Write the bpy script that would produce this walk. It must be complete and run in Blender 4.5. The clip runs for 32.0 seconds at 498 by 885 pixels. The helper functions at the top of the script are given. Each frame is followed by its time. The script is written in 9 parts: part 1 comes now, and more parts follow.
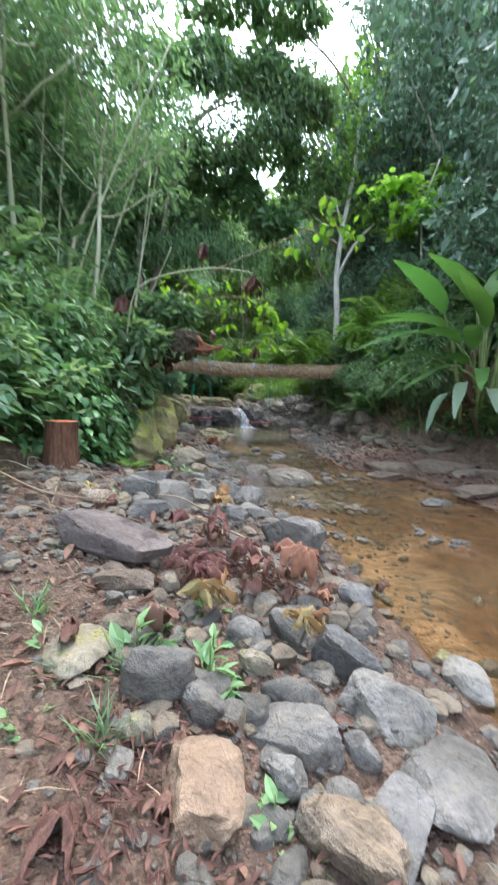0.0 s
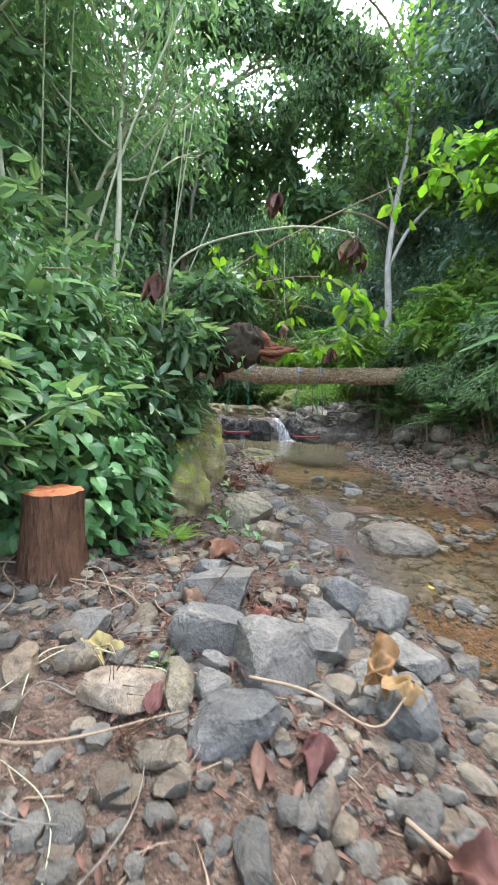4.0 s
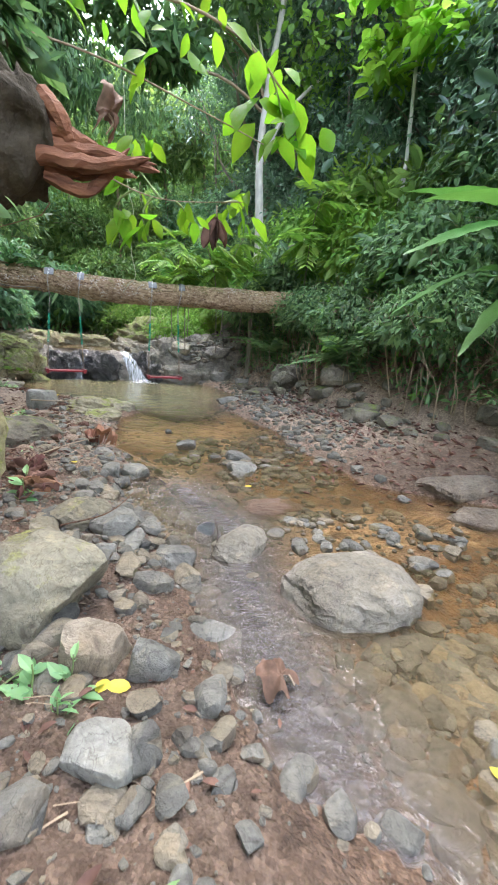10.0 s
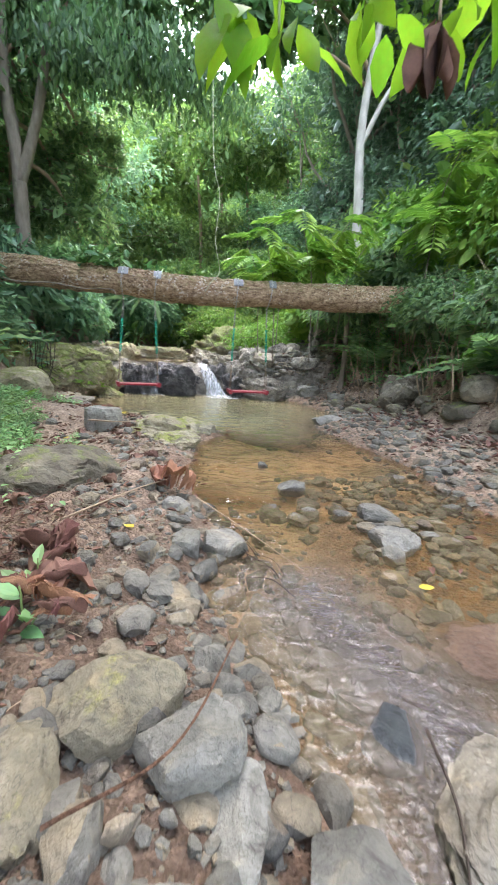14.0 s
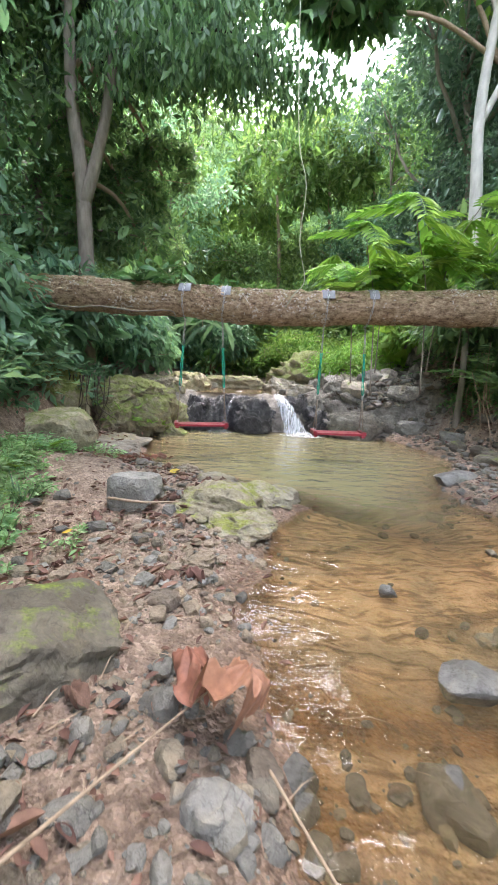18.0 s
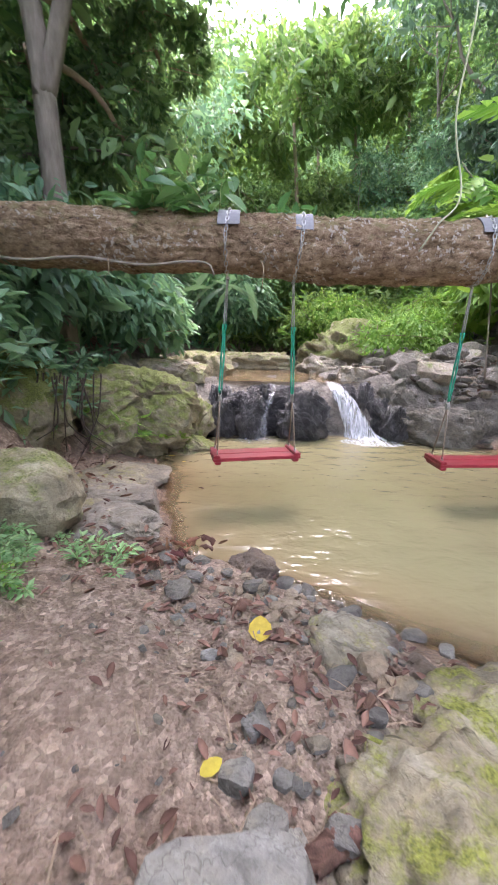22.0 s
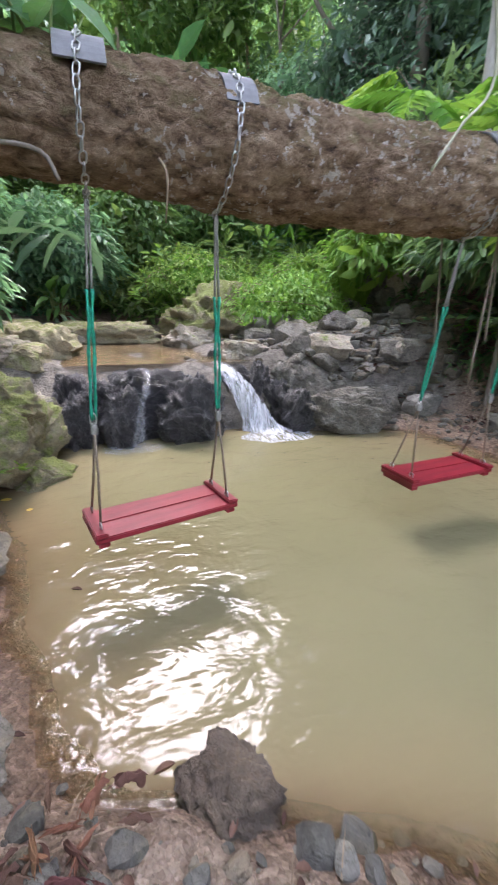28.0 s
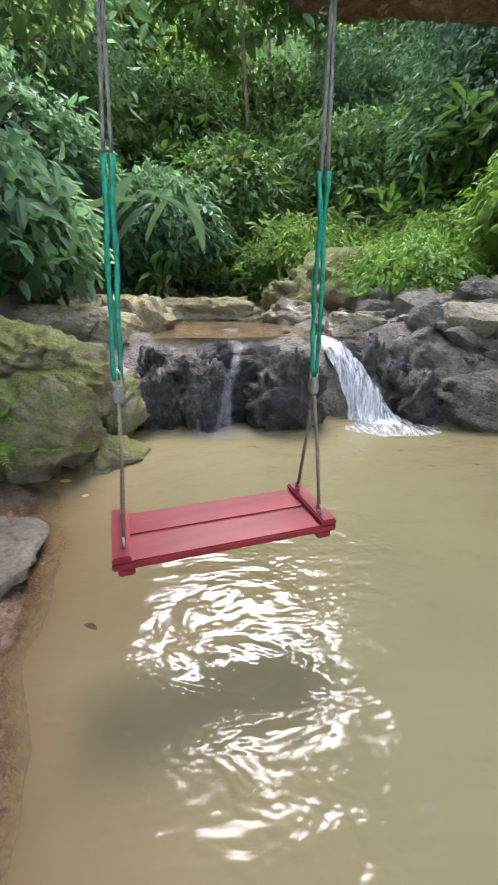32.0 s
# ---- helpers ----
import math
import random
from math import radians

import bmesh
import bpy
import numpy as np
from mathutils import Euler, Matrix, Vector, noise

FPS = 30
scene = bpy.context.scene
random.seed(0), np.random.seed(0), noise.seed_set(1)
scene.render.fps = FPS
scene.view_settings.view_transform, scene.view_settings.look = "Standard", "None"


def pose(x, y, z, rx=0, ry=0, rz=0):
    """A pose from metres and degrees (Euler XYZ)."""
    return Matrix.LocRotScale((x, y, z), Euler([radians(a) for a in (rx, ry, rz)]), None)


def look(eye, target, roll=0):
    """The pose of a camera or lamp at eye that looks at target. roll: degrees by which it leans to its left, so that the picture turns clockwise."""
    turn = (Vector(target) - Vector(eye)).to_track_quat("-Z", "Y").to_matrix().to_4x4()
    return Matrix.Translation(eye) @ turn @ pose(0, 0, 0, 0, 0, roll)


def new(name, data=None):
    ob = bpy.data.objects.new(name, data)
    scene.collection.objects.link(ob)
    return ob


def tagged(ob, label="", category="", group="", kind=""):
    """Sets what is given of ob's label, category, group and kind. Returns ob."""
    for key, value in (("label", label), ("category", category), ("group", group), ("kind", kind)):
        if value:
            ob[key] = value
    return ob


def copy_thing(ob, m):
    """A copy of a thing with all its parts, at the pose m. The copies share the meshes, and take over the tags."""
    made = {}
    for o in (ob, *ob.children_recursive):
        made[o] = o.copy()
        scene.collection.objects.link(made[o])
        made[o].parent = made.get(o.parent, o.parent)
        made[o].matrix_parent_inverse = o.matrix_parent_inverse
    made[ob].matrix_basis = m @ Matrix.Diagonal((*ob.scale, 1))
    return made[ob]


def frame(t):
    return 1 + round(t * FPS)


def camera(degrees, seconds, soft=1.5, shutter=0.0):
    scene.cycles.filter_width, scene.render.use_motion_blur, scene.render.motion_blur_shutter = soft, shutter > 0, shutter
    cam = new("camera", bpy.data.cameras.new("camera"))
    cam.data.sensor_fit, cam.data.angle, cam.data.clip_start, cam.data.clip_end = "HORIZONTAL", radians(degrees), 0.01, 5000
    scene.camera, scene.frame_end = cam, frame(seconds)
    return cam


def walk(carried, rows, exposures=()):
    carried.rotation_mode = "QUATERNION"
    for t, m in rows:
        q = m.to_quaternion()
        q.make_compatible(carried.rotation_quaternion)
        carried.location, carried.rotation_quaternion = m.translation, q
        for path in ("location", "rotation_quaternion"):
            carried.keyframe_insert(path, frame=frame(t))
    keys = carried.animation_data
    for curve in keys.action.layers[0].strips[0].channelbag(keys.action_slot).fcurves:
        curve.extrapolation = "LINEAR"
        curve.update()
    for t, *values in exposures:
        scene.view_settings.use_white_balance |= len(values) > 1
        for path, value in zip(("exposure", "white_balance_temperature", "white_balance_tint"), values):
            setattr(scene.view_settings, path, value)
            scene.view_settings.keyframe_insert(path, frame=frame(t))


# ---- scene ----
cam = camera(63.0, 32.0, soft=1.7, shutter=0.3)
METRES, EYE, TILT, LEAN, TURN = 13.5, 1.05, -6.0, -2.9, 0.0
EXPOSURES = [(0.0, 1.35, 6400, 14), (4.0, 1.55, 6500, 14), (8.0, 1.85, 6650, 13), (12.0, 2.1, 6700, 13), (16.0, 2.2, 6750, 16), (18.0, 2.2, 6850, 18), (21.0, 2.2, 6750, 28), (23.0, 2.1, 6700, 28), (24.0, 1.8, 6650, 22), (28.0, 1.9, 6450, 23), (32.0, 1.85, 6600, 19)]
ROWS = [
    (0.0, 0.0, 0.0, 0.0, 0.0, 0.0, -0.0),
    (0.5, -0.0051, 0.0089, 0.0019, -5.57, -7.92, -0.53),
    (1.0, -0.0083, 0.0204, 0.0039, -6.1, -7.93, -1.05),
    (1.5, -0.0093, 0.0475, 0.0081, 1.25, -3.56, -0.6),
    (2.0, -0.0132, 0.0672, 0.0121, -0.07, -7.26, -0.41),
    (2.5, -0.0175, 0.0801, 0.0197, 0.04, -3.5, 1.19),
    (4.5, -0.0633, 0.1566, 0.0346, 2.9, 0.39, 0.15),
    (5.0, -0.0734, 0.1702, 0.0348, -2.46, -1.87, 1.22),
    (5.5, -0.0859, 0.1844, 0.0404, -13.17, -5.38, 2.29),
    (6.0, -0.0863, 0.1988, 0.0433, -14.1, -3.55, 4.95),
    (6.5, -0.0867, 0.209, 0.0435, -17.91, -6.31, 4.5),
    (7.0, -0.0869, 0.2202, 0.0429, -18.35, -9.47, 3.68),
    (7.5, -0.0792, 0.2373, 0.041, -13.49, -10.06, 2.99),
    (8.0, -0.0704, 0.2498, 0.0419, -13.43, -9.42, 2.58),
    (8.5, -0.0625, 0.267, 0.0422, -22.2, -8.7, -1.58),
    (9.0, -0.0553, 0.2825, 0.0434, -24.72, -9.81, 1.67),
    (9.5, -0.0428, 0.3023, 0.044, -20.29, -5.53, 0.09),
    (10.0, -0.0409, 0.3138, 0.0438, -17.42, -8.89, 0.49),
    (10.5, -0.0403, 0.3267, 0.0448, -15.75, -7.6, 3.23),
    (11.0, -0.0388, 0.3359, 0.0468, -7.14, -4.42, 4.94),
    (11.5, -0.0365, 0.3465, 0.0463, -1.82, -6.46, 3.54),
    (12.0, -0.0404, 0.3609, 0.0438, -3.14, -7.31, -0.08),
    (12.5, -0.0446, 0.3788, 0.0432, -5.24, -7.95, 0.62),
    (13.0, -0.0462, 0.3973, 0.0439, -4.09, -5.17, 0.79),
    (13.5, -0.048, 0.4168, 0.0433, -10.86, -5.89, -0.85),
    (14.0, -0.0451, 0.4321, 0.0432, -7.61, -6.68, 0.47),
    (14.5, -0.0347, 0.4509, 0.0468, -0.15, -6.07, -0.11),
    (15.0, -0.0336, 0.4665, 0.0493, 2.45, -6.02, 0.24),
    (15.5, -0.0338, 0.4802, 0.0531, 4.77, -5.06, 1.81),
    (17.5, -0.0411, 0.5327, 0.0612, 2.19, -3.04, 1.03),
    (18.0, -0.0448, 0.5517, 0.0625, 2.88, -3.19, 0.56),
    (18.5, -0.0604, 0.5686, 0.0605, 0.38, -7.68, -0.82),
    (19.0, -0.0674, 0.584, 0.0714, -4.97, -6.15, -1.9),
    (19.5, -0.069, 0.6035, 0.074, -2.15, -5.59, -0.88),
    (20.0, -0.0736, 0.6261, 0.0798, -0.18, -4.13, 1.71),
    (20.5, -0.0754, 0.6517, 0.081, -1.67, -5.46, -0.13),
    (21.0, -0.0818, 0.6853, 0.0859, 4.75, -3.28, -2.79),
    (21.5, -0.0957, 0.7012, 0.0963, 5.09, -0.37, 1.26),
    (22.0, -0.1077, 0.7157, 0.1019, 2.21, -8.03, 2.0),
    (22.5, -0.1154, 0.7387, 0.1057, -2.71, -9.47, 2.53),
    (23.0, -0.1267, 0.7548, 0.1113, -7.42, -7.05, 0.6),
    (23.5, -0.1347, 0.7741, 0.1209, -11.94, -1.74, 3.73),
    (24.0, -0.1343, 0.7979, 0.1262, -10.77, 1.67, 5.08),
    (24.5, -0.1371, 0.8101, 0.1278, -13.62, -3.32, 5.05),
    (25.0, -0.1403, 0.8167, 0.128, -18.92, -7.05, 5.01),
    (25.5, -0.1391, 0.8177, 0.1264, -26.11, -9.97, 4.41),
    (27.5, -0.1299, 0.8078, 0.1205, -25.04, -13.07, 4.98),
    (28.0, -0.128, 0.8208, 0.1194, -19.1, -14.08, 3.85),
    (28.5, -0.1204, 0.8276, 0.1192, -11.16, -9.68, 5.94),
    (29.0, -0.1195, 0.8342, 0.1206, -9.74, -7.49, 4.47),
    (29.5, -0.1175, 0.8397, 0.1168, -8.31, -9.35, 5.32),
    (30.0, -0.1118, 0.8443, 0.1142, -6.32, -10.76, 5.54),
    (30.5, -0.1099, 0.8507, 0.11, -6.56, -11.65, 3.63),
    (31.0, -0.1134, 0.8622, 0.1085, -12.88, -11.93, 2.71),
    (31.5, -0.1163, 0.8698, 0.1074, -10.37, -13.91, 3.19),
    (32.0, -0.1135, 0.8732, 0.1048, -4.57, -14.53, 3.57),
]
walk(cam, [(t, pose(0, 0, EYE, TILT, LEAN, TURN) @ pose(METRES * x, METRES * y, METRES * z, 90 + pitch, roll, yaw)) for t, x, y, z, yaw, pitch, roll in ROWS], EXPOSURES)

# ---- world and sun ----
SUN_EL, SUN_AZ = 60.0, 16.0   # height of the sun, and its bearing (degrees, clockwise from ahead)
world = bpy.data.worlds.new("overcast_sky")
scene.world = world
world.use_nodes = True
wn = world.node_tree.nodes
sky = wn.new("ShaderNodeTexSky")
sky.sky_type = "NISHITA"
sky.sun_disc = False
sky.sun_elevation = radians(SUN_EL)
sky.sun_rotation = radians(SUN_AZ)
sky.air_density, sky.dust_density, sky.ozone_density = 1.0, 0.8, 0.6
wn["Background"].inputs["Strength"].default_value = 0.15
# a thin white cloud sheet over the blue
pale = wn.new("ShaderNodeHueSaturation")
pale.inputs["Saturation"].default_value, pale.inputs["Value"].default_value = 0.55, 4.5
world.node_tree.links.new(sky.outputs["Color"], pale.inputs["Color"])
world.node_tree.links.new(pale.outputs["Color"], wn["Background"].inputs["Color"])
sun = new("sun", bpy.data.lights.new("sun", "SUN"))
sun.data.energy, sun.data.angle, sun.data.color = 2.5, radians(44), (1.0, 0.97, 0.93)
sun.matrix_world = look((0, 0, 30), Vector((0, 0, 30)) - Vector((math.sin(radians(SUN_AZ)) * math.cos(radians(SUN_EL)), math.cos(radians(SUN_AZ)) * math.cos(radians(SUN_EL)), math.sin(radians(SUN_EL)))))

# ---- materials ----


def material(name):
    m = bpy.data.materials.new(name)
    m.use_nodes = True
    t = m.node_tree
    return m, t.nodes, t.links, t.nodes["Principled BSDF"]


def noise_node(n, l, scale, detail=4.0, rough=0.55, coord=None, distortion=0.0):
    t = n.new("ShaderNodeTexNoise")
    t.inputs["Scale"].default_value, t.inputs["Detail"].default_value = scale, detail
    t.inputs["Roughness"].default_value, t.inputs["Distortion"].default_value = rough, distortion
    if coord is not None:
        l.new(coord, t.inputs["Vector"])
    return t


def ramp_node(n, l, fac, stops):
    r = n.new("ShaderNodeValToRGB")
    el = r.color_ramp.elements
    while len(el) < len(stops):
        el.new(0.5)
    for e, (p, c) in zip(el, stops):
        e.position, e.color = p, (*c, 1) if len(c) == 3 else c
    l.new(fac, r.inputs["Fac"])
    return r


def mix_node(n, l, fac, a, b, mode="MIX"):
    m = n.new("ShaderNodeMix")
    m.data_type, m.blend_type = "RGBA", mode
    for sock, v in ((m.inputs["Factor"], fac), (m.inputs["A"], a), (m.inputs["B"], b)):
        if hasattr(v, "links"):
            l.new(v, sock)
        else:
            sock.default_value = v if isinstance(v, float) else (*v, 1)
    return m.outputs["Result"]


def math_node(n, l, op, a, b, clamp=False):
    m = n.new("ShaderNodeMath")
    m.operation, m.use_clamp = op, clamp
    for sock, v in zip(m.inputs, (a, b)):
        if hasattr(v, "links"):
            l.new(v, sock)
        else:
            sock.default_value = v
    return m.outputs["Value"]


def bump_node(n, l, bsdf, height, strength, distance):
    b = n.new("ShaderNodeBump")
    b.inputs["Strength"].default_value, b.inputs["Distance"].default_value = strength, distance
    l.new(height, b.inputs["Height"])
    l.new(b.outputs["Normal"], bsdf.inputs["Normal"])
    return b


def leaf_material(name, a, b, rough=0.42, thin=0.52, gloss=0.55, mottle=0.25):
    """Leaves: a colour between a and b for each leaf, veined, with light coming through."""
    m, n, l, p = material(name)
    geo, info, tex = n.new("ShaderNodeNewGeometry"), n.new("ShaderNodeObjectInfo"), n.new("ShaderNodeTexCoord")
    r = ramp_node(n, l, geo.outputs["Random Per Island"], [(0.0, a), (0.85, b), (1.0, tuple(min(1, c * 1.25 + 0.01) for c in b))])
    big = noise_node(n, l, 0.7, 2.0, 0.5, geo.outputs["Position"])
    hsv = n.new("ShaderNodeHueSaturation")
    l.new(r.outputs["Color"], hsv.inputs["Color"])
    l.new(math_node(n, l, "MULTIPLY_ADD", info.outputs["Random"], 0.03), hsv.inputs["Hue"])
    hsv.inputs["Hue"].links[0].from_node.inputs[2].default_value = 0.485
    val = math_node(n, l, "MULTIPLY_ADD", big.outputs["Fac"], 0.9)
    val.node.inputs[2].default_value = 0.55
    l.new(val, hsv.inputs["Value"])
    fine = noise_node(n, l, 60.0 if mottle < 0.5 else 24.0, 3.0 if mottle < 0.5 else 7.0, 0.6, tex.outputs["Object"])
    colour = mix_node(n, l, mottle, hsv.outputs["Color"], fine.outputs["Fac"] if mottle > 0.5 else fine.outputs["Color"], "OVERLAY" if mottle > 0.5 else "SOFT_LIGHT")
    l.new(colour, p.inputs["Base Color"])
    p.inputs["Roughness"].default_value = rough
    p.inputs["Specular IOR Level"].default_value = gloss
    bump_node(n, l, p, fine.outputs["Fac"], 0.25, 0.01)
    tr = n.new("ShaderNodeBsdfTranslucent")
    warm = mix_node(n, l, 1.0, colour, (1.15, 1.18, 0.85), "MULTIPLY")
    l.new(warm, tr.inputs["Color"])
    mx = n.new("ShaderNodeMixShader")
    mx.inputs["Fac"].default_value = thin
    l.new(p.outputs["BSDF"], mx.inputs[1])
    l.new(tr.outputs["BSDF"], mx.inputs[2])
    l.new(mx.outputs["Shader"], n["Material Output"].inputs["Surface"])
    return m


def stone_material(name, a, b, c, moss=0.0, moss_col=(0.16, 0.17, 0.03), wet=0.0, per_object=0.0, scale=1.0):
    """Stone: three tones mixed at two scales, cracks, lichen or moss on what faces up."""
    m, n, l, p = material(name)
    tex, geo, info = n.new("ShaderNodeTexCoord"), n.new("ShaderNodeNewGeometry"), n.new("ShaderNodeObjectInfo")
    at = geo.outputs["Position"]
    big = noise_node(n, l, 3.0 * scale, 5.0, 0.6, at, 0.6)
    fine = noise_node(n, l, 42.0 * scale, 6.0, 0.65, at)
    grit = noise_node(n, l, 260.0 * scale, 2.0, 0.6, at)
    base = ramp_node(n, l, big.outputs["Fac"], [(0.28, a), (0.52, b), (0.72, c)])
    col = mix_node(n, l, 0.5, base.outputs["Color"], fine.outputs["Fac"], "OVERLAY")
    mid = noise_node(n, l, 8.5 * scale, 7.0, 0.62, at, 0.9)
    stain = ramp_node(n, l, mid.outputs["Fac"], [(0.30, (0.42, 0.40, 0.39)), (0.44, (0.95, 0.95, 0.95)), (0.58, (1.0, 0.98, 0.94)), (0.72, (1.38, 1.28, 1.10))])
    col = mix_node(n, l, 0.9, col, stain.outputs["Color"], "MULTIPLY")
    col = mix_node(n, l, 0.25, col, grit.outputs["Fac"], "SOFT_LIGHT")
    if per_object:
        pick = n.new("ShaderNodeMath")
        pick.operation = "ADD"
        l.new(info.outputs["Random"], pick.inputs[0])
        l.new(geo.outputs["Random Per Island"], pick.inputs[1])
        frac = math_node(n, l, "FRACT", pick.outputs["Value"], 0.0)
        tint = ramp_node(n, l, frac, [(0.0, (0.52, 0.55, 0.56)), (0.3, (0.95, 0.97, 0.95)), (0.55, (0.72, 0.75, 0.76)), (0.75, (1.15, 1.0, 0.78)), (0.9, (1.2, 1.1, 0.9)), (1.0, (0.78, 0.62, 0.5))])
        col = mix_node(n, l, per_object, col, tint.outputs["Color"], "MULTIPLY")
    crack = n.new("ShaderNodeTexVoronoi")
    crack.feature = "DISTANCE_TO_EDGE"
    crack.inputs["Scale"].default_value = 4.5 * scale
    warped = n.new("ShaderNodeVectorMath")
    warped.operation = "ADD"
    l.new(at, warped.inputs[0])
    l.new(big.outputs["Color"], warped.inputs[1])
    l.new(warped.outputs["Vector"], crack.inputs["Vector"])
    line = ramp_node(n, l, crack.outputs["Distance"], [(0.0, (0.3, 0.28, 0.27)), (0.025, (1, 1, 1))])
    col = mix_node(n, l, 0.5, col, line.outputs["Color"], "MULTIPLY")
    rough = 0.78
    if moss:
        up = n.new("ShaderNodeSeparateXYZ")
        l.new(geo.outputs["Normal"], up.inputs[0])
        patch = noise_node(n, l, 6.5, 8.0, 0.72, at)
        s = math_node(n, l, "MULTIPLY_ADD", up.outputs["Z"], 0.22)
        s.node.inputs[2].default_value = moss - 0.62
        cover = math_node(n, l, "ADD", patch.outputs["Fac"], s)
        mask = ramp_node(n, l, cover, [(0.42, (0, 0, 0)), (0.56, (1, 1, 1))])
        tuftn = noise_node(n, l, 75.0, 4.0, 0.7, at)
        mc = ramp_node(n, l, tuftn.outputs["Fac"], [(0.28, tuple(v * 0.25 for v in moss_col)), (0.5, moss_col), (0.75, tuple(min(1, v * 1.7) for v in moss_col))]).outputs["Color"]
        col = mix_node(n, l, mask.outputs["Color"], col, mc)
    l.new(col, p.inputs["Base Color"])
    p.inputs["Roughness"].default_value = rough - 0.5 * wet
    p.inputs["Specular IOR Level"].default_value = 0.35 + 0.3 * wet
    h = math_node(n, l, "MULTIPLY_ADD", fine.outputs["Fac"], 1.0)
    l.new(math_node(n, l, "MULTIPLY", grit.outputs["Fac"], 0.35), h.node.inputs[2])
    l.new(math_node(n, l, "ADD", math_node(n, l, "MULTIPLY", grit.outputs["Fac"], 0.25), math_node(n, l, "MULTIPLY", mid.outputs["Fac"], 2.2)), h.node.inputs[2])
    bump_node(n, l, p, h, 0.8 if wet < 0.25 else 1.0, 0.024 if wet < 0.25 else 0.05)
    return m


def plain_material(name, a, b, scale=30.0, rough=0.6, metal=0.0, bump=0.3, stretch=(1, 1, 1), gloss=0.5, dist=0.01):
    m, n, l, p = material(name)
    tex = n.new("ShaderNodeTexCoord")
    mp = n.new("ShaderNodeMapping")
    mp.inputs["Scale"].default_value = stretch
    l.new(tex.outputs["Object"], mp.inputs["Vector"])
    t1 = noise_node(n, l, scale, 5.0, 0.6, mp.outputs["Vector"])
    t2 = noise_node(n, l, scale * 0.15, 3.0, 0.5, mp.outputs["Vector"])
    f = math_node(n, l, "MULTIPLY_ADD", t1.outputs["Fac"], 0.6)
    l.new(math_node(n, l, "MULTIPLY", t2.outputs["Fac"], 0.4), f.node.inputs[2])
    r = ramp_node(n, l, f, [(0.3, a), (0.7, b)])
    l.new(r.outputs["Color"], p.inputs["Base Color"])
    p.inputs["Roughness"].default_value, p.inputs["Metallic"].default_value = rough, metal
    p.inputs["Specular IOR Level"].default_value = gloss
    bump_node(n, l, p, t1.outputs["Fac"], bump, dist)
    return m


LEAF_MID = leaf_material("leaf_mid", (0.082, 0.168, 0.086), (0.188, 0.312, 0.134))
LEAF_DARK = leaf_material("leaf_dark", (0.067, 0.150, 0.070), (0.156, 0.276, 0.114), 0.4)
# darker leaf green: the right-hand slope's shade is put into its colour
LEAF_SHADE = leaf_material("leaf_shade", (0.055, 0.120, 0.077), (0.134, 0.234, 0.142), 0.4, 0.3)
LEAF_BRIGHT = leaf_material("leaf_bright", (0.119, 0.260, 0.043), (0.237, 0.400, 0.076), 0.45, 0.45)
# brighter leaf green: light from behind the leaves is put into the colour
LEAF_BACKLIT = leaf_material("leaf_backlit", (0.16, 0.33, 0.04), (0.30, 0.47, 0.08), 0.45, 0.7)
LEAF_FRESH = leaf_material("leaf_fresh", (0.09, 0.24, 0.018), (0.19, 0.38, 0.03), 0.42, 0.68)
LEAF_PALE = leaf_material("leaf_pale_underside", (0.18, 0.27, 0.17), (0.28, 0.38, 0.26), 0.5, 0.3)
LEAF_FAR = leaf_material("leaf_far", (0.085, 0.172, 0.05), (0.19, 0.305, 0.09), 0.5, 0.45)
LEAF_BLUE = leaf_material("leaf_blue_green", (0.090, 0.206, 0.126), (0.214, 0.378, 0.222), 0.4)
LEAF_HERB = leaf_material("leaf_herb", (0.14, 0.29, 0.12), (0.29, 0.47, 0.22), 0.5, 0.45)
LEAF_BROAD = leaf_material("leaf_broad", (0.055, 0.145, 0.055), (0.13, 0.27, 0.095), 0.4, 0.4, 0.4)
LEAF_PADDLE = leaf_material("leaf_paddle", (0.05, 0.148, 0.036), (0.115, 0.265, 0.062), 0.38, 0.35, 0.45)
# dark green with the shade inside a crown put into its colour
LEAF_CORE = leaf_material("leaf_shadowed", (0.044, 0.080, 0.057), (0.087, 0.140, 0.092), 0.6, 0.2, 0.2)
LEAF_DRY = leaf_material("leaf_dry", (0.075, 0.038, 0.028), (0.20, 0.115, 0.08), 0.75, 0.12, 0.25, 0.85)
LEAF_RUST = leaf_material("leaf_rust", (0.105, 0.042, 0.026), (0.24, 0.11, 0.064), 0.65, 0.06, 0.3, 0.85)
LEAF_WINE = leaf_material("leaf_wine", (0.06, 0.024, 0.02), (0.155, 0.07, 0.056), 0.7, 0.08, 0.25, 0.8)
LEAF_TAN = leaf_material("leaf_tan", (0.17, 0.09, 0.035), (0.29, 0.17, 0.075), 0.65, 0.12, 0.3, 0.7)
LEAF_STRAW = leaf_material("leaf_straw", (0.19, 0.145, 0.055), (0.30, 0.24, 0.11), 0.65, 0.2, 0.3, 0.6)
LEAF_COPPER = leaf_material("leaf_copper", (0.19, 0.085, 0.05), (0.34, 0.17, 0.105), 0.6, 0.1, 0.3, 0.7)
LEAF_DEAD = leaf_material("leaf_dead_dark", (0.065, 0.037, 0.027), (0.15, 0.085, 0.06), 0.8, 0.1, 0.2, 0.85)
LEAF_YELLOW = leaf_material("leaf_yellow", (0.42, 0.30, 0.035), (0.58, 0.44, 0.07), 0.55, 0.25, 0.3, 0.6)
STONE = stone_material("river_stone", (0.096, 0.089, 0.075), (0.176, 0.163, 0.141), (0.271, 0.251, 0.215), per_object=0.85)
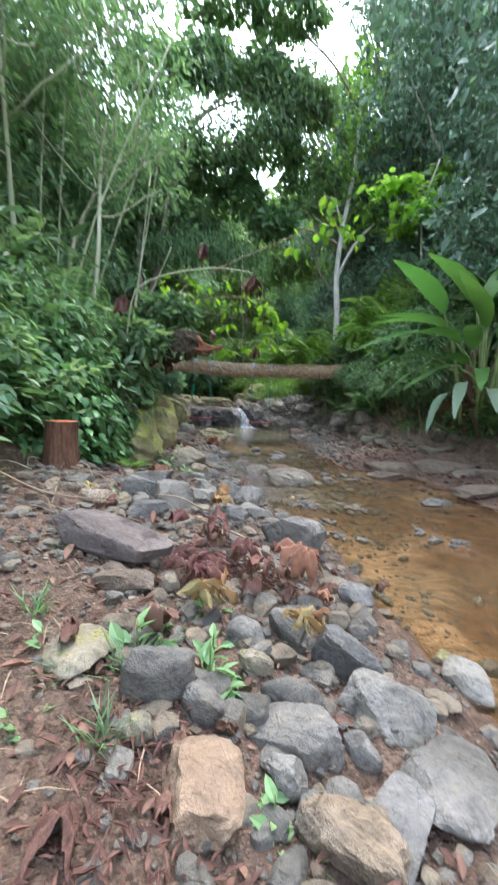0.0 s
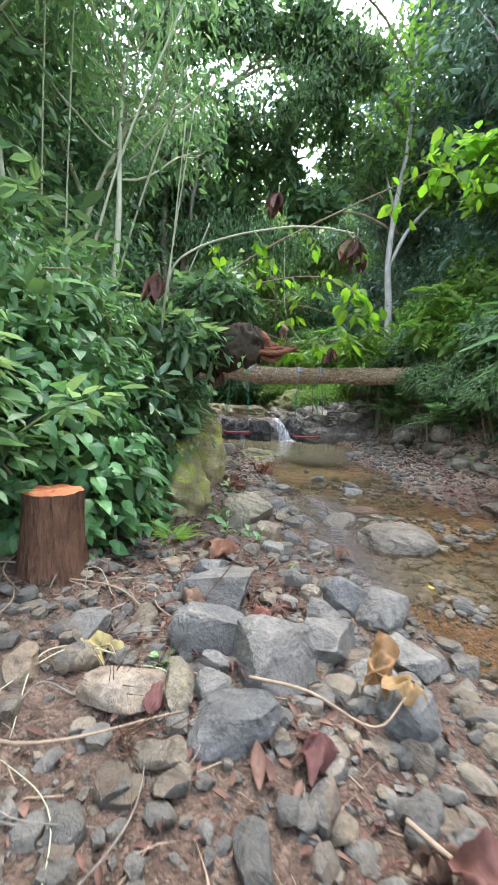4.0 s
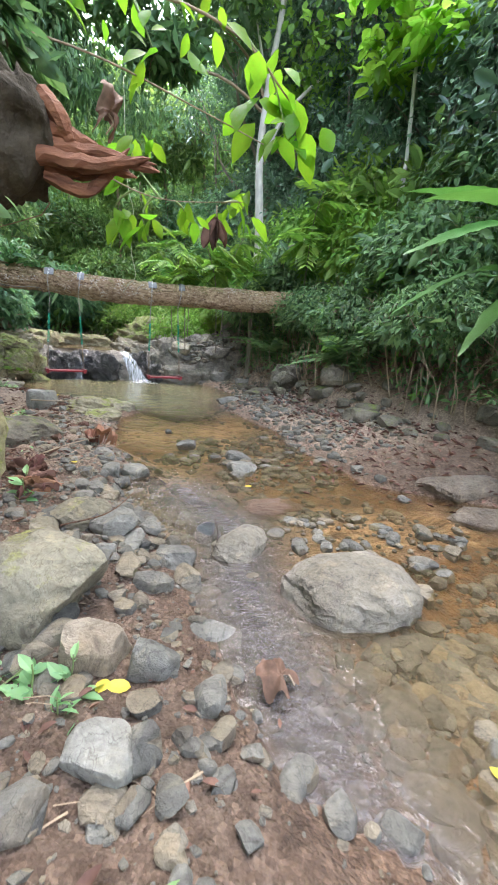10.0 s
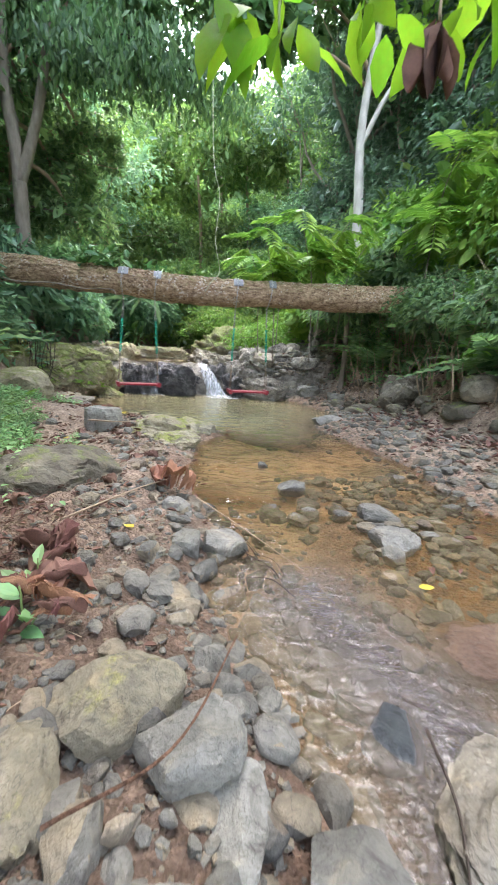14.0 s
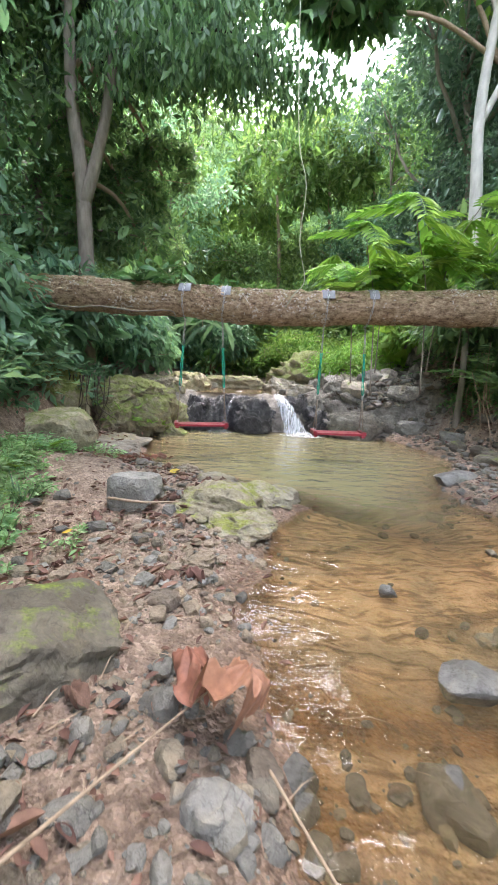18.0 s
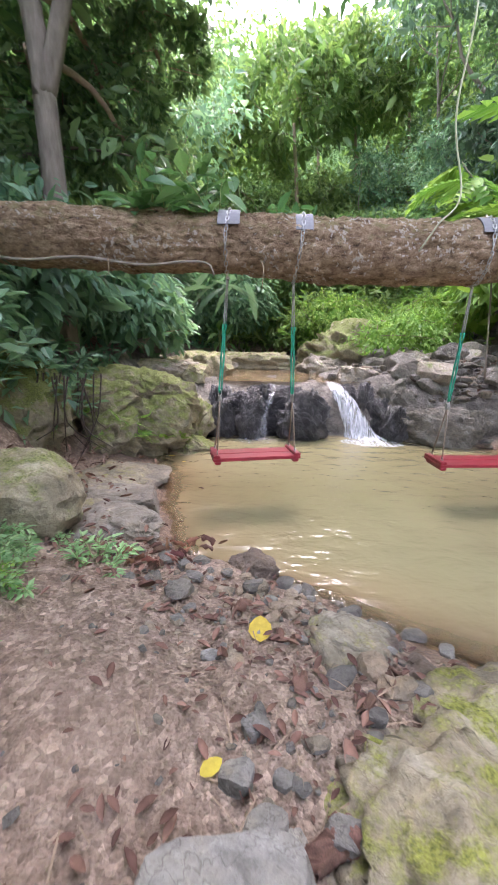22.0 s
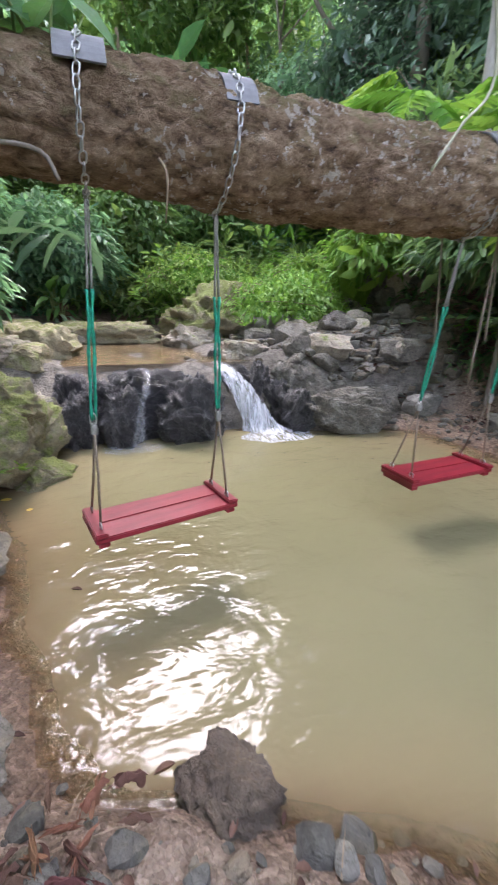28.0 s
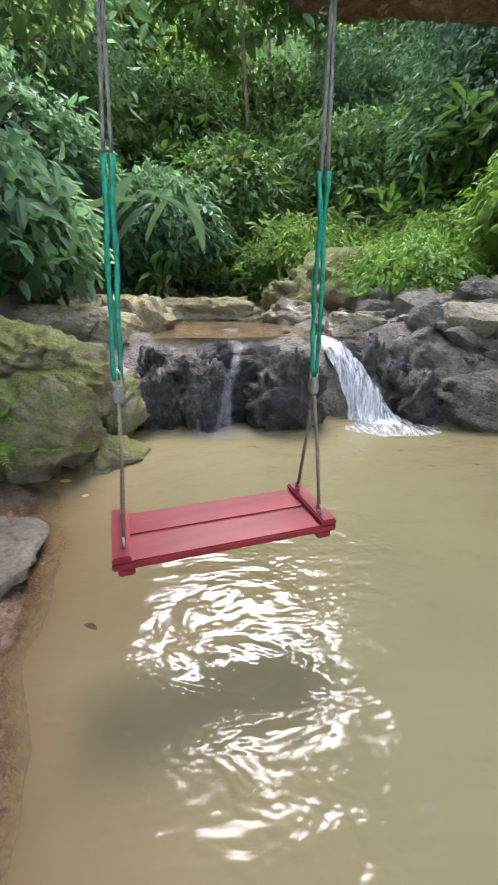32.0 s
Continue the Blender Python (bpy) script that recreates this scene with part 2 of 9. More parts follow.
STONE_GREY = stone_material("grey_stone", (0.107, 0.103, 0.089), (0.189, 0.181, 0.158), (0.288, 0.273, 0.241))
STONE_DARK = stone_material("dark_stone", (0.08, 0.078, 0.068), (0.146, 0.14, 0.122), (0.24, 0.226, 0.194))
STONE_SLATE = stone_material("slate_stone", (0.086, 0.086, 0.08), (0.163, 0.162, 0.15), (0.27, 0.262, 0.24))
STONE_PALE = stone_material("pale_stone", (0.150, 0.144, 0.122), (0.232, 0.224, 0.194), (0.327, 0.316, 0.280))
STONE_TAN = stone_material("tan_stone", (0.172, 0.131, 0.086), (0.279, 0.221, 0.156), (0.369, 0.316, 0.242))
STONE_MOSS = stone_material("mossy_stone", (0.17, 0.145, 0.095), (0.30, 0.26, 0.175), (0.40, 0.37, 0.28), moss=0.39, moss_col=(0.20, 0.215, 0.045))
STONE_YELLOW = stone_material("yellow_mossed_stone", (0.22, 0.19, 0.10), (0.36, 0.32, 0.17), (0.48, 0.44, 0.24), moss=0.52, moss_col=(0.26, 0.29, 0.05))
STONE_LICHEN = stone_material("lichen_stone", (0.125, 0.108, 0.074), (0.23, 0.204, 0.145), (0.335, 0.305, 0.228), moss=0.31, moss_col=(0.24, 0.23, 0.07))
STONE_CRAG = stone_material("crag_stone", (0.13, 0.12, 0.10), (0.31, 0.286, 0.238), (0.48, 0.448, 0.39), wet=0.3, scale=1.8)
STONE_GREEN = stone_material("green_mossed_stone", (0.18, 0.155, 0.10), (0.31, 0.275, 0.18), (0.42, 0.385, 0.27), moss=0.42, moss_col=(0.16, 0.175, 0.055))
STONE_WET = stone_material("wet_black_rock", (0.022, 0.022, 0.026), (0.06, 0.06, 0.066), (0.19, 0.185, 0.18), wet=0.9, scale=1.8)
STONE_GLOSS = stone_material("wet_grey_rock", (0.035, 0.035, 0.037), (0.095, 0.093, 0.094), (0.25, 0.24, 0.235), wet=0.9, scale=1.8)
STONE_BROWN = stone_material("brown_bedrock", (0.14, 0.105, 0.078), (0.235, 0.182, 0.135), (0.33, 0.275, 0.215), wet=0.35)
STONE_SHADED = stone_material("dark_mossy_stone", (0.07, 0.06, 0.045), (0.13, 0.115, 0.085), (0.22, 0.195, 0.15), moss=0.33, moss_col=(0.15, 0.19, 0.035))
STONE_SLAB = stone_material("purple_brown_slab", (0.085, 0.07, 0.064), (0.145, 0.122, 0.112), (0.22, 0.19, 0.172))
STONE_PEACH = stone_material("peach_stone", (0.24, 0.165, 0.11), (0.34, 0.245, 0.165), (0.43, 0.325, 0.235))
STONE_REDWET = stone_material("wet_red_bedrock", (0.14, 0.085, 0.06), (0.24, 0.15, 0.105), (0.33, 0.225, 0.165), wet=0.7)
STONE_RIVULET = stone_material("wet_slate", (0.05, 0.055, 0.06), (0.09, 0.10, 0.105), (0.17, 0.18, 0.18), wet=0.8)
STONE_WORN = stone_material("worn_brown_stone", (0.125, 0.106, 0.08), (0.205, 0.182, 0.143), (0.295, 0.268, 0.22))
STONE_MOSSWALL = stone_material("moss_covered_rock", (0.16, 0.14, 0.09), (0.28, 0.25, 0.16), (0.40, 0.365, 0.25), moss=0.52, moss_col=(0.15, 0.175, 0.045))
BEDROCK = stone_material("pale_bedrock", (0.22, 0.19, 0.145), (0.36, 0.32, 0.255), (0.49, 0.45, 0.37), moss=0.34, moss_col=(0.14, 0.18, 0.04))


def log_bark_material():
    """Rough brown bark, cracked across, with pale lichen spots and a redder underside of bare wood grain."""
    m, n, l, p = material("log_bark")
    geo = n.new("ShaderNodeNewGeometry")
    at = geo.outputs["Position"]
    mp = n.new("ShaderNodeMapping")
    mp.inputs["Scale"].default_value = (0.55, 1.0, 1.0)
    l.new(at, mp.inputs["Vector"])
    big, mid, fine = noise_node(n, l, 2.2, 5.0, 0.6, at), noise_node(n, l, 24.0, 9.0, 0.72, mp.outputs["Vector"], 0.15), noise_node(n, l, 110.0, 5.0, 0.7, mp.outputs["Vector"])
    base = ramp_node(n, l, mid.outputs["Fac"], [(0.33, (0.07, 0.045, 0.032)), (0.46, (0.31, 0.215, 0.14)), (0.57, (0.48, 0.36, 0.245)), (0.70, (0.64, 0.53, 0.40))])
    col = mix_node(n, l, 0.45, base.outputs["Color"], fine.outputs["Fac"], "OVERLAY")
    tone = ramp_node(n, l, big.outputs["Fac"], [(0.3, (0.80, 0.70, 0.62)), (0.6, (1.3, 1.26, 1.16))])
    col = mix_node(n, l, 0.85, col, tone.outputs["Color"], "MULTIPLY")
    moss_n = noise_node(n, l, 7.0, 6.0, 0.7, at)
    side = n.new("ShaderNodeSeparateXYZ")
    l.new(geo.outputs["Normal"], side.inputs[0])
    green = math_node(n, l, "MULTIPLY_ADD", side.outputs["Z"], 0.16)
    l.new(moss_n.outputs["Fac"], green.node.inputs[2])
    col = mix_node(n, l, ramp_node(n, l, green, [(0.56, (0, 0, 0)), (0.72, (0.6, 0.6, 0.6))]).outputs["Color"], col, (0.26, 0.25, 0.10))
    lichen_n, pick = noise_node(n, l, 30.0, 4.0, 0.6, at, 0.0), noise_node(n, l, 2.6, 4.0, 0.6, at)
    d = math_node(n, l, "ADD", lichen_n.outputs["Fac"], math_node(n, l, "MULTIPLY", pick.outputs["Fac"], 0.7))
    mask = ramp_node(n, l, d, [(0.99, (0, 0, 0)), (1.01, (0.9, 0.9, 0.9))])
    col = mix_node(n, l, mask.outputs["Color"], col, (0.70, 0.63, 0.53))
    l.new(col, p.inputs["Base Color"])
    p.inputs["Roughness"].default_value = 0.88
    p.inputs["Specular IOR Level"].default_value = 0.25
    h = math_node(n, l, "MULTIPLY_ADD", mid.outputs["Fac"], 2.4)
    l.new(math_node(n, l, "MULTIPLY", fine.outputs["Fac"], 0.6), h.node.inputs[2])
    bump_node(n, l, p, h, 1.0, 0.05)
    return m


BARK_LOG = log_bark_material()
BARK_GREY = plain_material("grey_bark", (0.13, 0.11, 0.09), (0.30, 0.26, 0.21), 14.0, 0.85, 0, 0.7, (1, 1, 0.3), 0.2, 0.03)
BARK_RED = plain_material("red_brown_bark", (0.022, 0.013, 0.009), (0.24, 0.125, 0.075), 34.0, 0.9, 0, 1.0, (1, 1, 0.22), 0.2, 0.05)
BARK_PALE = plain_material("pale_bark", (0.34, 0.32, 0.28), (0.62, 0.59, 0.53), 10.0, 0.8, 0, 0.5, (1, 1, 0.4), 0.2, 0.02)
BARK_DARK = plain_material("dark_bark", (0.018, 0.014, 0.011), (0.075, 0.055, 0.042), 16.0, 0.9, 0, 0.8, (1, 1, 0.4), 0.2, 0.04)
STEM = plain_material("green_stem", (0.10, 0.16, 0.04), (0.22, 0.27, 0.10), 20.0, 0.6)
CANE = plain_material("pale_cane", (0.30, 0.33, 0.20), (0.46, 0.45, 0.31), 12.0, 0.6)
TORN_WOOD = plain_material("torn_wood", (0.06, 0.022, 0.013), (0.27, 0.115, 0.06), 30.0, 0.8, 0, 0.9, (0.25, 1, 1), 0.25, 0.02)
BARK_SNAG = plain_material("rotten_bark", (0.014, 0.011, 0.008), (0.085, 0.068, 0.045), 9.0, 0.95, 0, 1.0, (1, 1, 1), 0.15, 0.05)
TWIG = plain_material("dry_twig", (0.16, 0.11, 0.07), (0.36, 0.27, 0.18), 40.0, 0.85)
CUT_WOOD = plain_material("cut_wood", (0.42, 0.12, 0.045), (0.62, 0.24, 0.10), 25.0, 0.7)
RED_PAINT = plain_material("red_painted_wood", (0.15, 0.012, 0.02), (0.32, 0.03, 0.042), 22.0, 0.38, 0, 0.35, (0.25, 1, 1), 0.32, 0.004)
STEEL = plain_material("galvanised_steel", (0.42, 0.42, 0.40), (0.62, 0.61, 0.58), 60.0, 0.42, 0.9, 0.15)
RUBBER = plain_material("grey_rubber", (0.13, 0.13, 0.135), (0.21, 0.21, 0.215), 30.0, 0.7)
NET = plain_material("green_net", (0.0, 0.11, 0.065), (0.01, 0.42, 0.26), 70.0, 0.55, 0, 0.6, (1, 1, 1), 0.4, 0.005)
ROPE = plain_material("brown_rope", (0.16, 0.12, 0.085), (0.33, 0.26, 0.19), 160.0, 0.85, 0, 0.6)
GREY_ROPE = plain_material("grey_rope", (0.17, 0.17, 0.15), (0.33, 0.32, 0.28), 160.0, 0.85, 0, 0.6)


def ground_material():
    """Reddish soil with grit and litter stains, orange silt where the stream runs."""
    m, n, l, p = material("ground_soil")
    geo = n.new("ShaderNodeNewGeometry")
    at = geo.outputs["Position"]
    silt, damp = n.new("ShaderNodeAttribute"), n.new("ShaderNodeAttribute")
    silt.attribute_name, damp.attribute_name = "silt", "damp"
    big, mid, fine, grit = noise_node(n, l, 0.9, 5.0, 0.6, at), noise_node(n, l, 9.0, 6.0, 0.65, at, 0.4), noise_node(n, l, 55.0, 5.0, 0.7, at), noise_node(n, l, 300.0, 2.0, 0.6, at)
    soil = ramp_node(n, l, mid.outputs["Fac"], [(0.25, (0.15, 0.106, 0.077)), (0.48, (0.295, 0.214, 0.158)), (0.7, (0.44, 0.338, 0.26))])
    grey = ramp_node(n, l, mid.outputs["Fac"], [(0.3, (0.205, 0.15, 0.11)), (0.7, (0.43, 0.333, 0.256))])
    col = mix_node(n, l, ramp_node(n, l, big.outputs["Fac"], [(0.42, (0, 0, 0)), (0.62, (1, 1, 1))]).outputs["Color"], soil.outputs["Color"], grey.outputs["Color"])
    spots = n.new("ShaderNodeTexVoronoi")
    spots.inputs["Scale"].default_value = 46.0
    l.new(at, spots.inputs["Vector"])
    grain = ramp_node(n, l, spots.outputs["Color"], [(0.0, (0.55, 0.5, 0.48)), (0.6, (1.0, 0.98, 0.95)), (1.0, (1.7, 1.65, 1.6))])
    col = mix_node(n, l, 0.75, col, grain.outputs["Color"], "MULTIPLY")
    col = mix_node(n, l, 0.4, col, fine.outputs["Fac"], "OVERLAY")
    bed = ramp_node(n, l, mid.outputs["Fac"], [(0.22, (0.05, 0.036, 0.028)), (0.40, (0.15, 0.098, 0.06)), (0.56, (0.29, 0.17, 0.075)), (0.75, (0.37, 0.25, 0.14))])
    bedc = mix_node(n, l, 0.45, bed.outputs["Color"], fine.outputs["Fac"], "OVERLAY")
    edge = math_node(n, l, "MULTIPLY_ADD", mid.outputs["Fac"], 0.7)
    edge.node.inputs[2].default_value = -0.35
    mask = ramp_node(n, l, math_node(n, l, "ADD", silt.outputs["Fac"], edge), [(0.35, (0, 0, 0)), (0.65, (1, 1, 1))])
    col = mix_node(n, l, mask.outputs["Color"], col, bedc)
    leafy = n.new("ShaderNodeAttribute")
    leafy.attribute_name = "leafy"
    cover = ramp_node(n, l, mid.outputs["Fac"], [(0.3, (0.03, 0.075, 0.02)), (0.5, (0.075, 0.16, 0.04)), (0.7, (0.14, 0.25, 0.06))])
    col = mix_node(n, l, leafy.outputs["Fac"], col, cover.outputs["Color"])
    col = mix_node(n, l, damp.outputs["Fac"], col, mix_node(n, l, 1.0, col, (0.70, 0.61, 0.55), "MULTIPLY"))
    dark_soil, sand, gravel = n.new("ShaderNodeAttribute"), n.new("ShaderNodeAttribute"), n.new("ShaderNodeAttribute")
    dark_soil.attribute_name, sand.attribute_name, gravel.attribute_name = "dark_soil", "sand", "gravel"
    # soil multiplied darker over the first stretch of the path
    col = mix_node(n, l, dark_soil.outputs["Fac"], col, mix_node(n, l, 1.0, col, (0.47, 0.43, 0.41), "MULTIPLY"))
    drift = n.new("ShaderNodeMapping")
    drift.inputs["Scale"].default_value = (1.0, 2.6, 1.0)
    l.new(at, drift.inputs["Vector"])
    rib = noise_node(n, l, 5.0, 4.0, 0.6, drift.outputs["Vector"], 1.2)
    sandy = ramp_node(n, l, rib.outputs["Fac"], [(0.30, (0.17, 0.105, 0.06)), (0.42, (0.30, 0.185, 0.095)), (0.52, (0.54, 0.36, 0.20)), (0.7, (0.66, 0.47, 0.29))])
    sandc = mix_node(n, l, 0.35, sandy.outputs["Color"], fine.outputs["Fac"], "OVERLAY")
    drifts = noise_node(n, l, 1.5, 4.0, 0.6, at, 0.8)
    sandc = mix_node(n, l, ramp_node(n, l, drifts.outputs["Fac"], [(0.44, (0, 0, 0)), (0.62, (0.85, 0.85, 0.85))]).outputs["Color"], sandc, mix_node(n, l, 1.0, sandc, (0.50, 0.56, 0.62), "MULTIPLY"))
    col = mix_node(n, l, sand.outputs["Fac"], col, sandc)
    darkbed = ramp_node(n, l, spots.outputs["Color"], [(0.0, (0.03, 0.026, 0.026)), (0.7, (0.085, 0.075, 0.072)), (1.0, (0.19, 0.17, 0.16))])
    col = mix_node(n, l, gravel.outputs["Fac"], col, darkbed.outputs["Color"])
    rocky = n.new("ShaderNodeAttribute")
    rocky.attribute_name = "rocky"
    bare = ramp_node(n, l, mid.outputs["Fac"], [(0.3, (0.09, 0.08, 0.068)), (0.5, (0.205, 0.185, 0.155)), (0.7, (0.34, 0.31, 0.265))])
    col = mix_node(n, l, rocky.outputs["Fac"], col, mix_node(n, l, 0.25, bare.outputs["Color"], fine.outputs["Fac"], "OVERLAY"))
    l.new(col, p.inputs["Base Color"])
    rough = math_node(n, l, "MULTIPLY_ADD", damp.outputs["Fac"], -0.45)
    rough.node.inputs[2].default_value = 0.9
    l.new(rough, p.inputs["Roughness"])
    p.inputs["Specular IOR Level"].default_value = 0.35
    crumb = n.new("ShaderNodeTexVoronoi")
    crumb.inputs["Scale"].default_value = 85.0
    l.new(at, crumb.inputs["Vector"])
    h = math_node(n, l, "MULTIPLY_ADD", fine.outputs["Fac"], 1.0)
    l.new(math_node(n, l, "ADD", math_node(n, l, "MULTIPLY", crumb.outputs["Distance"], -0.7), math_node(n, l, "MULTIPLY", spots.outputs["Distance"], -0.9)), h.node.inputs[2])
    bump_node(n, l, p, h, 0.9, 0.03)
    return m


def water_material(name, murk, scale, strength, foam=False):
    """Water: a clear skin over silt held in it, thicker where the water is deeper."""
    m, n, l, p = material(name)
    geo, deep = n.new("ShaderNodeNewGeometry"), n.new("ShaderNodeAttribute")
    deep.attribute_name = "depth"
    tint = n.new("ShaderNodeAttribute")
    tint.attribute_name = "deep"
    at = geo.outputs["Position"]
    mp = n.new("ShaderNodeMapping")
    mp.inputs["Scale"].default_value = (0.75, 1.15, 1.0)
    l.new(at, mp.inputs["Vector"])
    w1, w2, w3 = noise_node(n, l, scale, 3.0, 0.5, mp.outputs["Vector"], 0.3), noise_node(n, l, scale * 4, 2.0, 0.5, mp.outputs["Vector"], 0.5), noise_node(n, l, 0.8, 3.0, 0.5, at)
    colour = mix_node(n, l, w3.outputs["Fac"], tuple(v * 0.85 for v in murk), tuple(min(1, v * 1.12) for v in murk))
    colour = mix_node(n, l, tint.outputs["Fac"], (0.25, 0.165, 0.088), colour)
    rush = n.new("ShaderNodeAttribute")
    rush.attribute_name = "rush"
    colour = mix_node(n, l, rush.outputs["Fac"], colour, (0.10, 0.086, 0.082))
    l.new(colour, p.inputs["Base Color"])
    p.inputs["Roughness"].default_value, p.inputs["IOR"].default_value = 0.04, 1.33
    p.inputs["Specular IOR Level"].default_value = 0.5
    a = math_node(n, l, "MAXIMUM", deep.outputs["Fac"], math_node(n, l, "MULTIPLY", rush.outputs["Fac"], 0.6), True)
    clear = n.new("ShaderNodeBsdfTransparent")
    clear.inputs["Color"].default_value = (0.93, 0.88, 0.78, 1)
    gloss = n.new("ShaderNodeBsdfGlossy")
    sheen = math_node(n, l, "MULTIPLY_ADD", rush.outputs["Fac"], 0.24)
    sheen.node.inputs[2].default_value = 0.04
    l.new(sheen, gloss.inputs["Roughness"])
    l.new(sheen, p.inputs["Roughness"])
    fres = n.new("ShaderNodeFresnel")
    fres.inputs["IOR"].default_value = 1.33
    skin, body = n.new("ShaderNodeMixShader"), n.new("ShaderNodeMixShader")
    l.new(fres.outputs["Fac"], skin.inputs["Fac"])
    l.new(clear.outputs["BSDF"], skin.inputs[1])
    l.new(gloss.outputs["BSDF"], skin.inputs[2])
    l.new(a, body.inputs["Fac"])
    l.new(skin.outputs["Shader"], body.inputs[1])
    l.new(p.outputs["BSDF"], body.inputs[2])
    l.new(body.outputs["Shader"], n["Material Output"].inputs["Surface"])
    broad = math_node(n, l, "MULTIPLY_ADD", w2.outputs["Fac"], 0.06)
    l.new(w1.outputs["Fac"], broad.node.inputs[2])
    h = math_node(n, l, "ADD", broad, math_node(n, l, "MULTIPLY", math_node(n, l, "MULTIPLY", w2.outputs["Fac"], 1.1), rush.outputs["Fac"]))
    b = bump_node(n, l, p, h, strength, 0.05)
    l.new(b.outputs["Normal"], gloss.inputs["Normal"])
    l.new(b.outputs["Normal"], fres.inputs["Normal"])
    return m


def foam_material(name, thick):
    m, n, l, p = material(name)
    geo = n.new("ShaderNodeNewGeometry")
    mp = n.new("ShaderNodeMapping")
    mp.inputs["Scale"].default_value = (34.0, 7.0, 4.0)
    l.new(geo.outputs["Position"], mp.inputs["Vector"])
    t = noise_node(n, l, 1.0, 4.0, 0.6, mp.outputs["Vector"], 0.7)
    r = ramp_node(n, l, t.outputs["Fac"], [(0.3, (0.42, 0.46, 0.5)), (0.6, (0.78, 0.8, 0.82))])
    l.new(r.outputs["Color"], p.inputs["Base Color"])
    p.inputs["Roughness"].default_value = 0.25
    a = ramp_node(n, l, t.outputs["Fac"], [(0.28, (0.12, 0.12, 0.12)), (0.66, (thick, thick, thick))])
    l.new(a.outputs["Color"], p.inputs["Alpha"])
    bump_node(n, l, p, t.outputs["Fac"], 0.5, 0.02)
    return m


GROUND = ground_material()
POOL = water_material("murky_water", (0.195, 0.18, 0.098), 4.8, 0.5)
FOAM, TRICKLE = foam_material("white_water", 0.68), foam_material("thin_white_water", 0.16)

# ---- shape helpers ----


def hash2(ix, iy, seed):
    v = np.sin(ix * 127.1 + iy * 311.7 + seed * 74.7) * 43758.5453
    return v - np.floor(v)


def vnoise(x, y, seed=0):
    x, y = np.asarray(x, float), np.asarray(y, float)
    ix, iy = np.floor(x), np.floor(y)
    fx, fy = x - ix, y - iy
    fx, fy = fx * fx * (3 - 2 * fx), fy * fy * (3 - 2 * fy)
    a, b, c, d = hash2(ix, iy, seed), hash2(ix + 1, iy, seed), hash2(ix, iy + 1, seed), hash2(ix + 1, iy + 1, seed)
    return (a * (1 - fx) + b * fx) * (1 - fy) + (c * (1 - fx) + d * fx) * fy - 0.5


def fbm(x, y, seed=0, octaves=4):
    total, amp = 0.0, 1.0
    for k in range(octaves):
        total = total + amp * vnoise(np.asarray(x) * 2.03 ** k, np.asarray(y) * 2.03 ** k, seed + k)
        amp *= 0.5
    return total


def fast_mesh(name, verts, faces, mat=None, smooth=True, sharp=0):
    """A mesh from arrays; every face has the same number of corners."""
    verts, faces = np.asarray(verts, np.float32), np.asarray(faces, np.int32)
    me = bpy.data.meshes.new(name)
    k = faces.shape[1]
    me.vertices.add(len(verts))
    me.vertices.foreach_set("co", verts.ravel())
    me.loops.add(faces.size)
    me.loops.foreach_set("vertex_index", faces.ravel())
    me.polygons.add(len(faces))
    me.polygons.foreach_set("loop_start", np.arange(len(faces), dtype=np.int32) * k)
    me.polygons.foreach_set("use_smooth", np.full(len(faces), smooth))
    me.update(calc_edges=True)
    if mat:
        me.materials.append(mat)
    if sharp:
        me.set_sharp_from_angle(angle=radians(sharp))
    return me


def part_mesh(name, me, parent=None, label="", m=None):
    ob = new(name, me)
    if parent is not None:
        ob.parent = parent
    if m is not None:
        ob.matrix_basis = m
    return tagged(ob, label)


def joined(pieces):
    """Several (verts, faces) with one number of corners as one."""
    vs, fs, base = [], [], 0
    for v, f in pieces:
        vs.append(np.asarray(v, float))
        fs.append(np.asarray(f) + base)
        base += len(v)
    return np.concatenate(vs), np.concatenate(fs)


